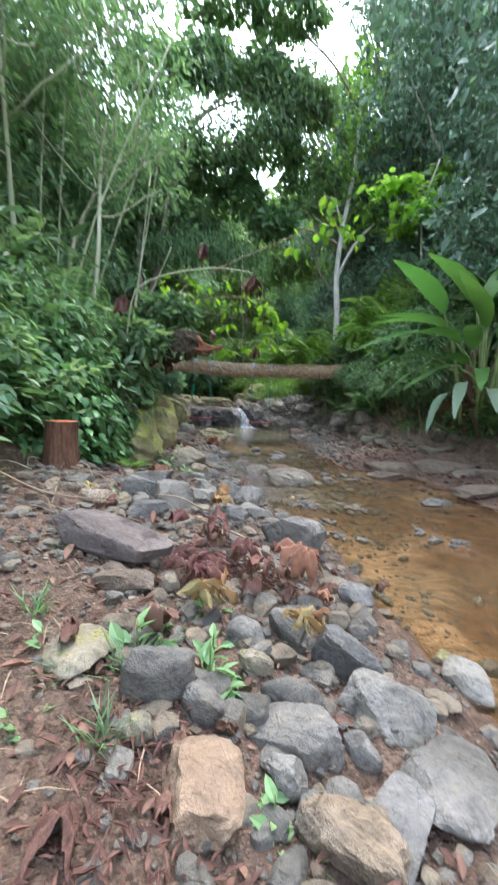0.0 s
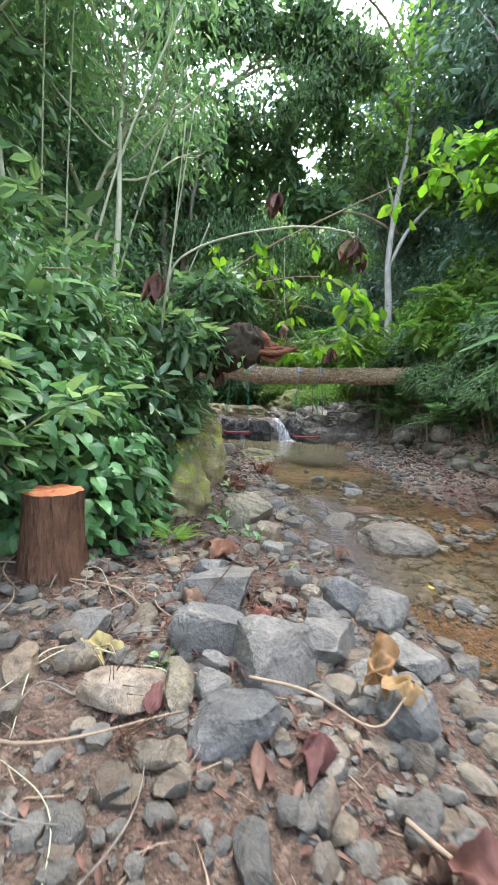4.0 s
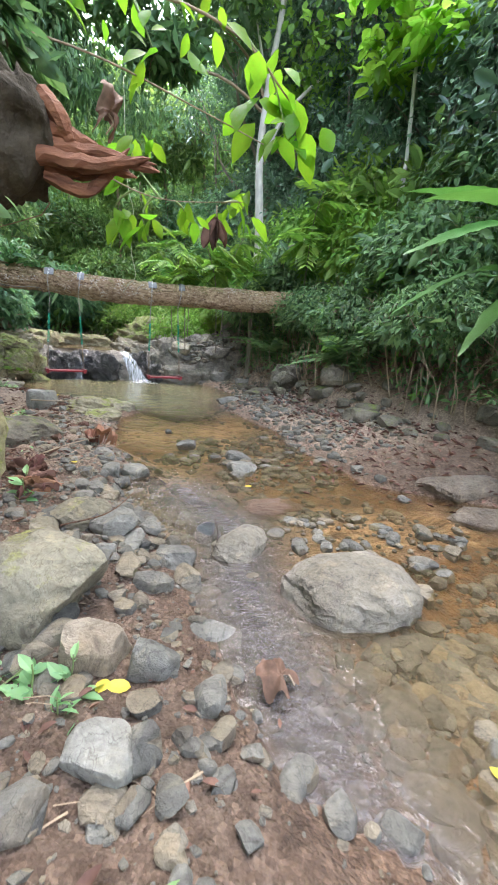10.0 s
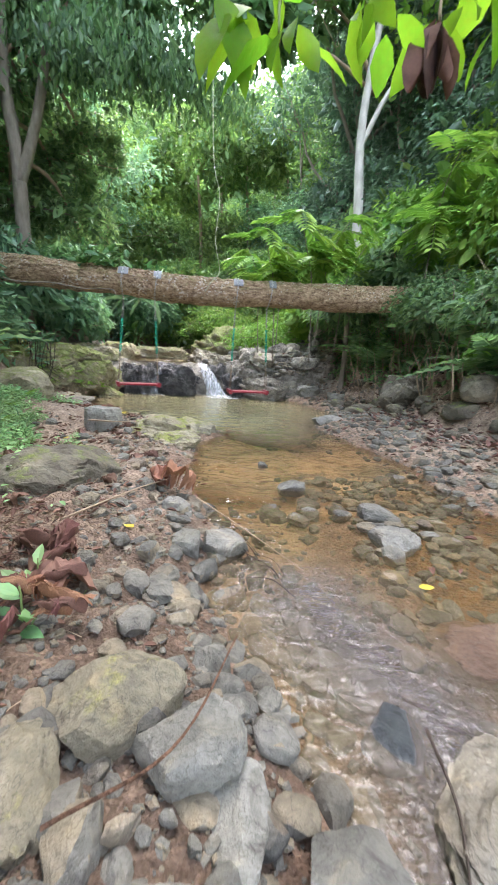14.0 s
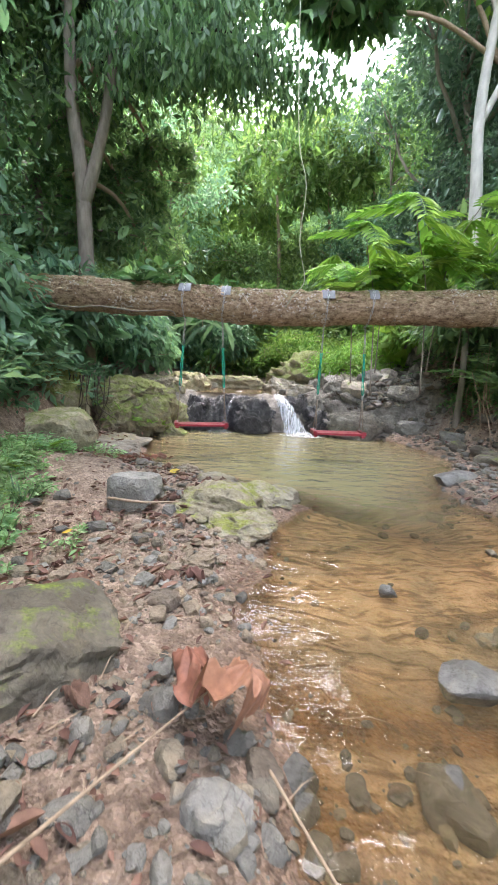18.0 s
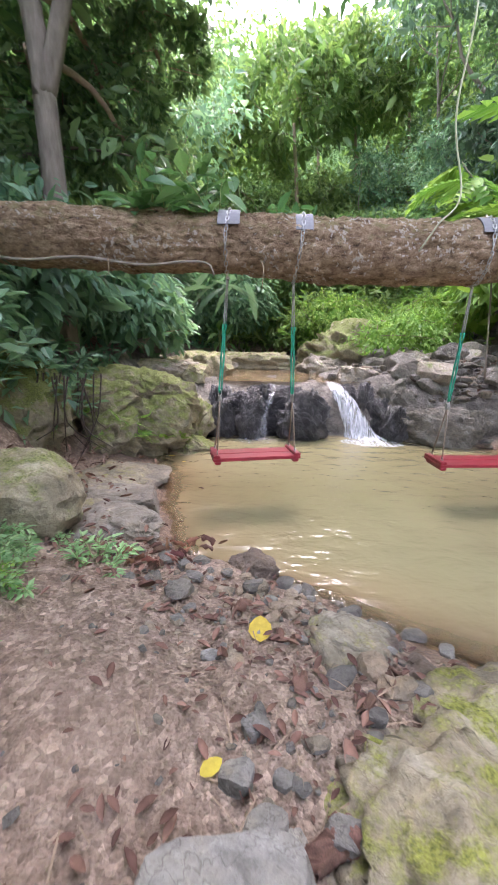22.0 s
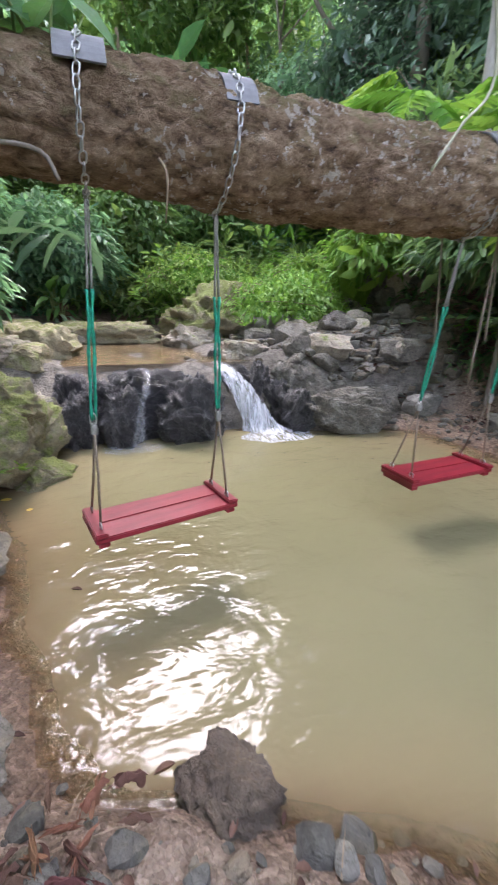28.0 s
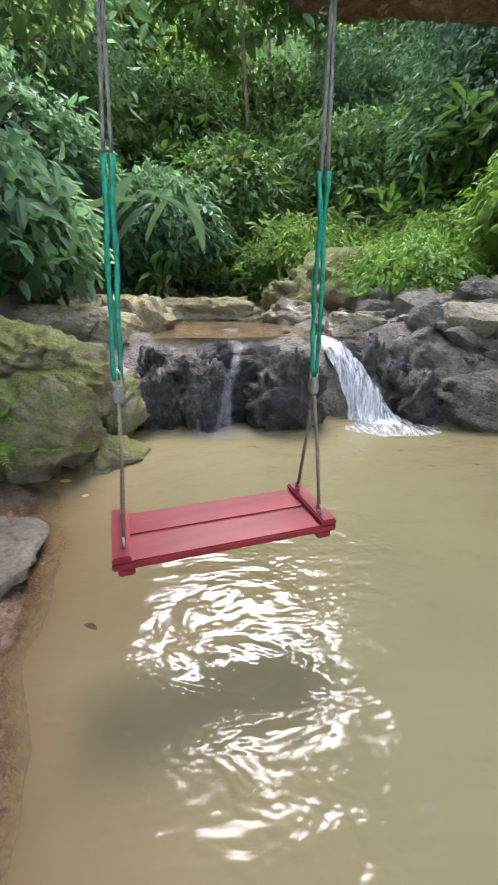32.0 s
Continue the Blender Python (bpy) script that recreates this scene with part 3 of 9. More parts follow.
def tube(path, radii, sides=8, rough=0.0, seed=0, cap=True):
    """A round tube along a path, as quads; the ends are drawn in."""
    path, radii = np.asarray(path, float), np.asarray(radii, float)
    if cap:
        path = np.concatenate([path[:1], path, path[-1:]])
        radii = np.concatenate([[radii[0] * 0.02], radii, [radii[-1] * 0.02]])
    tan = np.gradient(path, axis=0)
    tan[0], tan[-1] = (path[2] - path[1], path[-2] - path[-3]) if cap and len(path) > 3 else (tan[0], tan[-1])
    tan /= np.linalg.norm(tan, axis=1)[:, None] + 1e-9
    ref = np.array([0, 0, 1.0]) if abs(tan[len(tan) // 2][2]) < 0.8 else np.array([1.0, 0, 0])
    u = np.cross(tan, ref)
    u /= np.linalg.norm(u, axis=1)[:, None] + 1e-9
    w = np.cross(u, tan)
    ang = np.linspace(0, 2 * np.pi, sides, endpoint=False)
    r = radii[:, None] * np.ones(sides)[None]
    if rough:
        k = np.arange(len(path))[:, None]
        r = r * (1 + rough * (vnoise(np.cos(ang)[None] * 2.2 + k * 0.37 + seed, np.sin(ang)[None] * 2.2 + k * 0.21, seed) * 1.4 + vnoise(np.cos(ang)[None] * 6 + k * 0.9, np.sin(ang)[None] * 6 + seed, seed + 3) * 0.7))
    v = path[:, None] + r[..., None] * (np.cos(ang)[None, :, None] * u[:, None] + np.sin(ang)[None, :, None] * w[:, None])
    n = len(path)
    i, j = np.meshgrid(np.arange(n - 1), np.arange(sides), indexing="ij")
    a, b = i * sides + j, i * sides + (j + 1) % sides
    f = np.stack([a, b, b + sides, a + sides], -1).reshape(-1, 4)
    return v.reshape(-1, 3), f


def curve_points(ends, n=12):
    """A smooth line through a few points (Catmull-Rom)."""
    p = np.asarray(ends, float)
    p = np.concatenate([[2 * p[0] - p[1]], p, [2 * p[-1] - p[-2]]])
    out = []
    segs = len(p) - 3
    for s in np.linspace(0, segs - 1e-6, n):
        i = int(s)
        t = s - i
        a, b, c, d = p[i:i + 4]
        out.append(0.5 * (2 * b + (c - a) * t + (2 * a - 5 * b + 4 * c - d) * t * t + (3 * b - a - 3 * c + d) * t ** 3))
    return np.array(out)


# leaf shapes: (verts, triangles), a leaf one long along +y, its face up
def leaf_shape(stations, bend=0.25, fold=0.3, tip=0.0):
    v, f = [(0, 0, 0)], []
    for y, w in stations:
        z = -bend * y * y
        v += [(-w, y, z + fold * w), (0, y, z), (w, y, z + fold * w)]
    v.append((0, 1.0, -bend - tip))
    f += [(0, 3, 2), (0, 2, 1)]
    k = len(stations)
    for s in range(k - 1):
        a = 1 + 3 * s
        f += [(a + 1, a + 2, a + 5), (a + 1, a + 5, a + 4), (a, a + 1, a + 4), (a, a + 4, a + 3)]
    a, t = 1 + 3 * (k - 1), 1 + 3 * k
    f += [(a + 1, a + 2, t), (a, a + 1, t)]
    return np.array(v, float), np.array(f)


LEAFLET = (np.array([(0, 0, 0), (0.22, 0.42, 0.05), (0, 1, -0.12), (-0.22, 0.42, 0.05)]), np.array([(0, 1, 2), (0, 2, 3)]))
NARROW = (np.array([(0, 0, 0), (0.09, 0.4, 0.03), (0, 1, -0.3), (-0.09, 0.4, 0.03)]), np.array([(0, 1, 2), (0, 2, 3)]))
OVAL = leaf_shape([(0.2, 0.17), (0.5, 0.25), (0.8, 0.14)])
SIMPLE = (np.array([(0, 0, 0), (0.2, 0.3, 0.06), (0.17, 0.68, 0.0), (0, 1, -0.16), (-0.17, 0.68, 0.0), (-0.2, 0.3, 0.06)]), np.array([(0, 1, 2), (0, 2, 3), (0, 3, 4), (0, 4, 5)]))
HEART = leaf_shape([(-0.08, 0.26), (0.2, 0.42), (0.6, 0.28)], 0.3, 0.2)
LONG_LEAF = leaf_shape([(0.12, 0.07), (0.35, 0.125), (0.65, 0.13), (0.9, 0.07)], 0.35, 0.35)
CURLED = leaf_shape([(0.15, 0.16), (0.4, 0.27), (0.7, 0.22), (0.9, 0.1)], -0.3, 0.9)
BLADE = (np.array([(-0.025, 0, 0), (0.025, 0, 0), (0.02, 0.5, 0.05), (-0.02, 0.5, 0.05), (0, 1, -0.1)]), np.array([(0, 1, 2), (0, 2, 3), (3, 2, 4)]))


def unit(a):
    return a / (np.linalg.norm(a, axis=-1, keepdims=True) + 1e-9)


def cloud(shape, at, axis, size, seed=0, lift=0.6, wide=1.0):
    """Copies of a leaf shape at the points, each along its axis, joined."""
    rng = np.random.default_rng(seed)
    v, f = shape
    at, axis = np.asarray(at, float), unit(np.asarray(axis, float))
    n = len(at)
    hint = rng.normal(0, 1, (n, 3)) * (1 - lift) + np.array([0, 0, lift])
    side = unit(np.cross(axis, hint))
    up = np.cross(side, axis)
    size = np.broadcast_to(np.asarray(size, float), (n,))[:, None, None]
    p = at[:, None] + size * (v[None, :, 0:1] * wide * side[:, None] + v[None, :, 1:2] * axis[:, None] + v[None, :, 2:3] * up[:, None])
    faces = f[None] + (np.arange(n) * len(v))[:, None, None]
    return p.reshape(-1, 3), faces.reshape(-1, 3)


def pinnate(pairs, leaf, length=1.0, droop=0.35, spread=0.9, taper=True):
    """A compound leaf or fern frond along +y, with leaflets in pairs."""
    v, f, base = [], [], 0
    rib = []
    for k in range(pairs):
        t = 0.12 + 0.86 * k / (pairs - 1)
        c = np.array([0, t * length, -droop * t * t])
        size = length * leaf * ((1.15 - t) if taper else (0.7 + 0.5 * math.sin(math.pi * t)))
        for s in (-1, 1):
            ax = unit(np.array([s * spread, 0.55 + 0.3 * t, -0.25]))
            lv, lf = cloud(LEAFLET, [c], [ax], size, k, 1.0)
            v.append(lv)
            f.append(lf + base)
            base += len(lv)
    ys = np.linspace(0, 1, 5)
    w = 0.006 * length
    rv = np.concatenate([[(-w, y * length, -droop * y * y + 0.003), (w, y * length, -droop * y * y + 0.003)] for y in ys])
    rf = []
    for k in range(4):
        rf += [(2 * k, 2 * k + 1, 2 * k + 3), (2 * k, 2 * k + 3, 2 * k + 2)]
    v.append(rv)
    f.append(np.array(rf) + base)
    return np.concatenate(v), np.concatenate(f)


FROND = pinnate(11, 0.30, 1.0, 0.45)
FEATHER = pinnate(8, 0.34, 1.0, 0.3, 0.9, False)


def icosphere(level):
    bm = bmesh.new()
    bmesh.ops.create_icosphere(bm, subdivisions=level, radius=1.0)
    v = np.array([x.co[:] for x in bm.verts])
    f = np.array([[x.index for x in q.verts] for q in bm.faces])
    bm.free()
    return v, f


ICO = {k: icosphere(k) for k in (1, 2, 3, 4, 5)}


def noise3(v, scale, seed):
    return (vnoise(v[:, 0] * scale + v[:, 2] * scale * 0.7, v[:, 1] * scale - v[:, 2] * scale * 0.6, seed) + vnoise(v[:, 1] * scale + 5.3, v[:, 2] * scale * 1.1 + v[:, 0] * 0.4 * scale, seed + 9))


def rock_shape(seed, level=3, cuts=9, rough=0.10, square=0.55, crag=0.0):
    """A stone about two across: a rounded block cut by planes, then worn and roughened."""
    rng = np.random.default_rng(seed)
    v, f = ICO[level]
    v = np.sign(v) * np.abs(v) ** (1 - 0.5 * square)
    v = v / np.abs(v).max(0)
    n = unit(rng.normal(0, 1, (cuts, 3)))
    n[0], n[1] = (0.1, 0.05, 1), (0, 0.1, -1)
    n = unit(n)
    d = rng.uniform(0.55, 0.95, cuts)
    d[:2] = 0.8 if square > 0.3 else 1.3
    for k in range(cuts):
        over = np.maximum(0, v @ n[k] - d[k])
        v = v - over[:, None] * n[k]
    blocky = square > 0.3
    if blocky:
        v = v * (1 + rough * 0.7 * noise3(v, 1.9, seed)[:, None])
    for k in range(cuts + 6 if blocky else 4):
        m = unit(rng.normal(0, 1, 3))
        s = v @ m
        over = np.maximum(0, s - (s.max() - rng.uniform(0.04, 0.26)))
        v = v - over[:, None] * m
    v = v * (1 + rough * (0.12 if blocky else 0.6) * noise3(v, 1.9, seed)[:, None] + rough * 0.45 * noise3(v, 5.0, seed + 20)[:, None] * (0.5 if blocky else 1.0) + rough * 0.22 * noise3(v, 12.0, seed + 40)[:, None])
    if crag:
        ridge = 1 - 2 * np.abs(noise3(v, 2.6, seed + 60)) + 0.5 * (1 - 2 * np.abs(noise3(v, 6.0, seed + 70))) + 0.45 * noise3(v, 15.0, seed + 80) + 0.34 * noise3(v, 31.0, seed + 90)
        v = v * (1 + crag * (ridge - 0.9))[:, None]
    span = np.abs(v).max(0)
    return v / span, f


# ---- the lie of the land ----
EDGE_Y = (-4.0, 0.0, 1.5, 2.4, 3.5, 4.5, 5.2, 6.0, 7.0, 7.5, 8.1, 9.2, 9.9, 10.4, 10.9, 11.4, 11.9, 12.15, 12.9, 13.8, 14.6, 15.3, 15.8, 17.0, 30.0)
EDGE_L = (1.9, 1.35, 1.1, 0.9, 0.75, 0.35, 0.0, -0.15, -0.4, -0.6, -0.4, -0.67, -0.57, -0.5, -0.15, -0.75, -1.4, -2.0, -2.3, -2.5, -2.85, -2.7, -2.3, -2.2, -2.0)
SIDE_Y = (-4.0, 0.0, 3.0, 5.0, 6.6, 7.4, 8.5, 9.5, 10.6, 11.7, 12.7, 13.3, 14.1, 15.0, 15.8, 17.0, 30.0)
SIDE_R = (4.2, 3.7, 3.3, 3.1, 2.9, 1.7, 1.5, 1.6, 1.35, 1.15, 1.75, 2.05, 1.95, 1.75, 0.4, -0.4, 0.0)
BANK_Y = (-4.0, 0.0, 3.0, 4.4, 5.5, 6.5, 8.0, 10.0, 12.0, 14.0, 15.5, 18.0, 30.0)
BANK_L = (-2.6, -2.3, -2.15, -2.0, -1.75, -1.75, -2.1, -2.7, -3.3, -3.4, -3.2, -3.3, -6.0)
RISE_Y = (-4.0, 0.0, 4.0, 7.0, 9.0, 11.0, 13.0, 15.0, 18.0, 24.0, 30.0)
RISE_R = (5.4, 4.8, 4.3, 4.0, 3.2, 2.7, 2.7, 2.5, 2.3, 3.0, 6.0)


def water_level(y):
    low = np.interp(y, (-6, 0, 5, 8, 10.3, 15.6), (-0.3, -0.22, -0.14, -0.06, -0.035, -0.03))
    return np.where(np.asarray(y) > 15.75, np.interp(y, (15.75, 16.3, 19, 30, 60), (0.3, 0.70, 0.72, 2.4, 6.0)), low)


def smooth(t):
    t = np.clip(t, 0, 1)
    return t * t * (3 - 2 * t)


def land(x, y):
    """Height of the ground, and how far a place lies inside the water (metres, minus: outside)."""
    x, y = np.asarray(x, float), np.asarray(y, float)
    wob = 0.12 * fbm(x * 1.3, y * 1.3, 5, 3) + 0.09 * fbm(x * 4.1, y * 4.1, 7, 3)
    lx, rx = np.interp(y, EDGE_Y, EDGE_L) + wob, np.interp(y, SIDE_Y, SIDE_R) + wob
    inside = np.minimum(x - lx, rx - x)
    level = water_level(y)
    pool = smooth((y - 10.2) / 1.6) * (1 - smooth((y - 15.2) / 0.8))
    bed = -np.minimum(0.035 + 0.16 * np.maximum(inside, 0), 0.10) * (1 - pool) - pool * np.minimum(0.02 + 0.42 * np.maximum(inside, 0), 0.75)
    bed = bed + (1 - pool) * (0.035 + 0.12 * fbm(x * 1.5, y * 1.1, 11, 4) + 0.02 * fbm(x * 9, y * 9, 13, 2)) * smooth(inside / 0.4)
    bed = bed - 0.085 * np.exp(-((x + 0.02 + 0.12 * np.sin(y * 2.1)) / 0.26) ** 2) * smooth((y - 5.0) / 0.5) * (1 - smooth((y - 7.6) / 0.6)) * (inside > 0)
    dl, dr = np.maximum(lx - x, 0), np.maximum(x - rx, 0)
    bl, br = np.interp(y, BANK_Y, BANK_L) + 0.25 * fbm(x * 0.8, y * 0.8, 21, 3), np.interp(y, RISE_Y, RISE_R) + 0.3 * fbm(x * 0.8, y * 0.8, 31, 3)
    sl, sr = np.maximum(bl - x, 0), np.maximum(x - br, 0)
    near = smooth(dl / 0.25) * 0.03
    left = near + np.minimum(0.14 * dl, 0.32) + np.where(sl < 2.5, 1.0 * sl, 2.5 + 0.62 * (sl - 2.5))
    right = smooth(dr / 0.25) * 0.03 + np.minimum(0.15 * dr, 0.35) + np.where(sr < 3.2, 1.15 * sr, 3.68 + 0.6 * (sr - 3.2))
    out = np.where(x < lx, left, right)
    out = np.minimum(out, 30)
    lumps = (0.05 * fbm(x * 3.0, y * 3.0, 41, 4) + 0.035 * fbm(x * 11, y * 11, 51, 3)) * smooth(-inside / 0.3) + 0.35 * fbm(x * 0.5, y * 0.5, 61, 3) * smooth((np.maximum(sl, sr)) / 1.0)
    out = out + 0.17 * np.exp(-(((x + 1.9) / 0.55) ** 2 + ((y - 3.7) / 0.8) ** 2))
    behind = np.maximum(-4 - y, 0)
    h = level + np.where(inside > 0, bed, out + lumps) + 0.10 * behind
    rise = np.maximum(y - 31, 0)
    h = h + 1.25 * np.minimum(rise, 14) * smooth(rise / 3) + 0.25 * np.maximum(rise - 14, 0)
    return h, inside


def ground(x, y):
    return float(land(x, y)[0])


def graded(lo, hi, step, far, growth=1.22):
    mid = list(np.arange(lo, hi + 1e-6, step))
    s, a = step, lo
    down = []
    while a > -far:
        s *= growth
        a -= s
        down.append(a)
    s, b, up = step, mid[-1], []
    while b < far:
        s *= growth
        b += s
        up.append(b)
    return np.array(down[::-1] + mid + up)


def sheet(gx, gy, height, name, mat):
    X, Y = np.meshgrid(gx, gy, indexing="ij")
    v = np.stack([X, Y, height(X, Y)], -1).reshape(-1, 3)
    n, k = len(gx), len(gy)
    i, j = np.meshgrid(np.arange(n - 1), np.arange(k - 1), indexing="ij")
    a = i * k + j
    f = np.stack([a, a + k, a + k + 1, a + 1], -1).reshape(-1, 4)
    return fast_mesh(name, v, f, mat), X, Y


def attribute(me, name, values):
    me.attributes.new(name, "FLOAT", "POINT").data.foreach_set("value", np.asarray(values, np.float32).ravel())


gx, gy = graded(-3.6, 4.4, 0.05, 320.0), graded(-1.0, 17.5, 0.05, 320.0)
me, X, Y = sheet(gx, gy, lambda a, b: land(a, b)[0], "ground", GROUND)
h, inside = land(X, Y)
attribute(me, "silt", smooth((water_level(Y) - h - 0.005) / 0.05) * (Y < 15.3) * np.where((Y < 8.4) & (Y > 4.4), smooth(0.55 + 2.6 * fbm(X * 1.3 + 3, Y * 1.1, 88, 3) + 1.5 * (X - 0.5)), 1.0))
attribute(me, "leafy", np.maximum(smooth((Y - 21) / 3), np.maximum(smooth((np.interp(Y, BANK_Y, BANK_L) - 0.6 - X) / 0.8), smooth((X - np.interp(Y, RISE_Y, RISE_R) - 1.2) / 1.0))))
RUN = np.exp(-((X - np.interp(Y, (5.0, 5.8, 6.1, 6.8, 7.3, 8.0), (0.1, 0.05, 0.08, 0.25, 0.0, -0.1))) / 0.28) ** 2) * smooth((Y - 4.9) / 0.5) * (1 - smooth((Y - 7.3) / 0.6))
# full on land up to y 7.6, fading to none at 10.2
attribute(me, "dark_soil", np.interp(Y, (7.6, 8.6, 10.2, 10.8), (1.0, 0.15, 0.0, 0.0)) * smooth(0.25 - inside / 0.2))
attribute(me, "gravel", RUN * smooth((inside + 0.1) / 0.2))
patch = smooth((0.02 + fbm(X * 1.1, Y * 0.9, 93, 3)) / 0.25)
attribute(me, "sand", smooth((inside + 0.02) / 0.12) * np.maximum(smooth((Y - 8.7) / 0.5) * (1 - smooth((Y - 11.2) / 0.6)), 0.75 * patch * (Y < 8.7) * (1 - RUN)))
attribute(me, "rocky", smooth((Y - 15.1) / 0.35) * (1 - smooth((Y - 20.0) / 1.0)) * smooth((X + 4.0) / 0.6) * (1 - smooth((X - 2.4) / 0.8)))
attribute(me, "damp", smooth((inside + 0.35) / 0.4) * (Y < 17))
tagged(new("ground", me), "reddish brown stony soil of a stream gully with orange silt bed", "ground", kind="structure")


def water(name, x0, x1, y0, y1, step, mat, murk, label, ripple=0.0):
    wx, wy = np.arange(x0, x1, step), np.arange(y0, y1 + 1e-6, step)
    def level(a, b):
        return water_level(b) + ripple * (fbm(a * 7, b * 5, 71, 3) + 0.6 * vnoise(a * 19, b * 15, 75))
    wm, A, B = sheet(wx, wy, level, name, mat)
    depth = np.maximum(water_level(B) - land(A, B)[0], 0)
    attribute(wm, "depth", 1 - np.exp(-depth * murk * np.interp(B, (8.2, 10.2, 11.3, 12.0), (0.35, 0.45, 1.4, 3.4))))
    attribute(wm, "deep", 1 - np.exp(-depth * 4.5))
    attribute(wm, "rush", np.exp(-((A - np.interp(B, (5.0, 5.8, 6.1, 6.8, 7.3, 8.0), (0.1, 0.05, 0.08, 0.2, 0.0, -0.1))) / 0.42) ** 2) * smooth((B - 4.4) / 0.5) * (1 - smooth((B - 7.5) / 0.6)))
    return tagged(new(name, wm), label, "water", kind="structure")


water("water_stream", -3.4, 5.2, -5.0, 15.74, 0.05, POOL, 5.0, "murky olive pool water thinning to a clear brown stream", 0.003)
water("water_upper_pool", -2.4, 0.4, 16.3, 19.0, 0.06, POOL, 6.0, "still brown upper pool behind the falls", 0.003)

# ---- stones ----
ROCKS = [fast_mesh("stone", *rock_shape(100 + k, 3, 10 + k % 6, 0.06 + 0.02 * (k % 3)), STONE, True, 26) for k in range(16)]


def boulder(name, x, y, sx, sy, sz, mat, label, turn=0.0, sink=0.3, seed=1, level=4, tip=(0, 0), rough=0.07, cuts=9, z=None, category="rock", crag=0.04, square=0.6):
    """One big stone: full widths sx, sy and height sz; sink: the share that is under ground."""
    level = 5 if level == 4 and sx > 0.28 else level
    v, f = rock_shape(seed, level, cuts, rough, square, crag)
    me = fast_mesh(name, v * np.array([sx / 2, sy / 2, sz / 2]), f, mat, True, 0 if crag > 0.1 else 32)
    ob = new(name, me)
    base = ground(x, y) if z is None else z
    ob.matrix_basis = pose(x, y, base + sz * (0.5 - sink), tip[0], tip[1], turn)
    return tagged(ob, label, category)


# the stony bar where the walk begins
boulder("flat_boulder", -0.79, 2.38, 0.80, 0.34, 0.19, STONE_SLAB, "long flat dark brown-grey slab lying on the soil", -20, 0.05, 11, tip=(-3, 3), cuts=4, square=0.98, crag=0.015, z=0.12)
boulder("boulder", 0.40, 2.98, 0.52, 0.42, 0.42, STONE_GREY, "angular grey rock with pale broken faces on the stony bar", 20, 0.25, 12, cuts=12)
boulder("boulder", -0.08, 0.96, 0.25, 0.29, 0.16, STONE_PEACH, "smooth peach-tan boulder among grey stones", -3, 0.3, 501, rough=0.1, crag=0.09, cuts=5, square=0.3)
boulder("boulder", 0.31, 0.90, 0.29, 0.15, 0.18, STONE_TAN, "rounded brown boulder among grey stones", -23, 0.3, 502, rough=0.1, crag=0.09, cuts=5, square=0.3)
boulder("boulder", 0.18, 1.20, 0.36, 0.18, 0.18, STONE_GREY, "long grey rock with a flat top", -19, 0.3, 503)
boulder("boulder", 0.47, 1.61, 0.31, 0.16, 0.28, STONE_SLATE, "dark blue-grey broken rock with sharp faces", -13, 0.3, 504)
boulder("boulder", 0.55, 1.37, 0.35, 0.22, 0.18, STONE_PALE, "pale split rock with a broken top", -33, 0.3, 505)
boulder("boulder", 0.65, 1.11, 0.29, 0.37, 0.13, STONE_GREY, "broad grey slab beside the stream", -32, 0.3, 506)
boulder("boulder", 0.46, 0.97, 0.16, 0.29, 0.07, STONE_SLATE, "smooth blue-grey slab on the stony bar", -43, 0.3, 507)
boulder("boulder", -0.26, 1.28, 0.26, 0.13, 0.20, STONE_DARK, "dark green-grey rock with a pale top", 17, 0.3, 508)
boulder("boulder", -0.10, 1.24, 0.17, 0.10, 0.15, STONE_DARK, "round dark green-grey rock", -5, 0.3, 509, rough=0.1, crag=0.09, cuts=5, square=0.3)
boulder("boulder", -0.58, 1.41, 0.25, 0.34, 0.11, STONE_LICHEN, "low flat brown-grey rock half sunk in soil", 30, 0.3, 510, rough=0.1, crag=0.09, cuts=5, square=0.3)
boulder("boulder", 0.16, 1.07, 0.14, 0.11, 0.13, STONE_PALE, "rounded cream stone on the stony bar", -24, 0.3, 511, rough=0.1, crag=0.09, cuts=5, square=0.3)
boulder("boulder", 0.22, 0.99, 0.08, 0.12, 0.08, STONE_SLATE, "upright blue-grey stone on the stony bar", -18, 0.3, 512)
boulder("boulder", 0.29, 0.97, 0.13, 0.09, 0.10, STONE_TAN, "small tan stone on the stony bar", -36, 0.3, 513)
boulder("boulder", 0.04, 1.69, 0.18, 0.15, 0.17, STONE_GREY, "pale grey rock on the stony bar", -0, 0.3, 514)
boulder("boulder", 0.23, 1.78, 0.19, 0.12, 0.18, STONE_DARK, "green-grey rock with a rough top", -20, 0.3, 515)
boulder("boulder", 1.08, 1.74, 0.25, 0.24, 0.17, STONE_PALE, "pale elongated rock at the water's edge", -34, 0.3, 516)
boulder("boulder", -0.57, 2.00, 0.37, 0.22, 0.13, STONE_BROWN, "flat brown stone pressed into the path", 7, 0.3, 517)
boulder("boulder", 0.71, 2.37, 0.23, 0.18, 0.14, STONE_SLATE, "blue-grey wedge at the water's edge", -17, 0.3, 518)
boulder("boulder", -0.28, 1.11, 0.10, 0.08, 0.10, STONE_LICHEN, "small brown-grey rock on the stony bar", 3, 0.3, 519, rough=0.1, crag=0.09, cuts=5, square=0.3)
boulder("boulder", 0.42, 1.20, 0.14, 0.09, 0.11, STONE_GREY, "grey stone between slabs", -27, 0.3, 520)
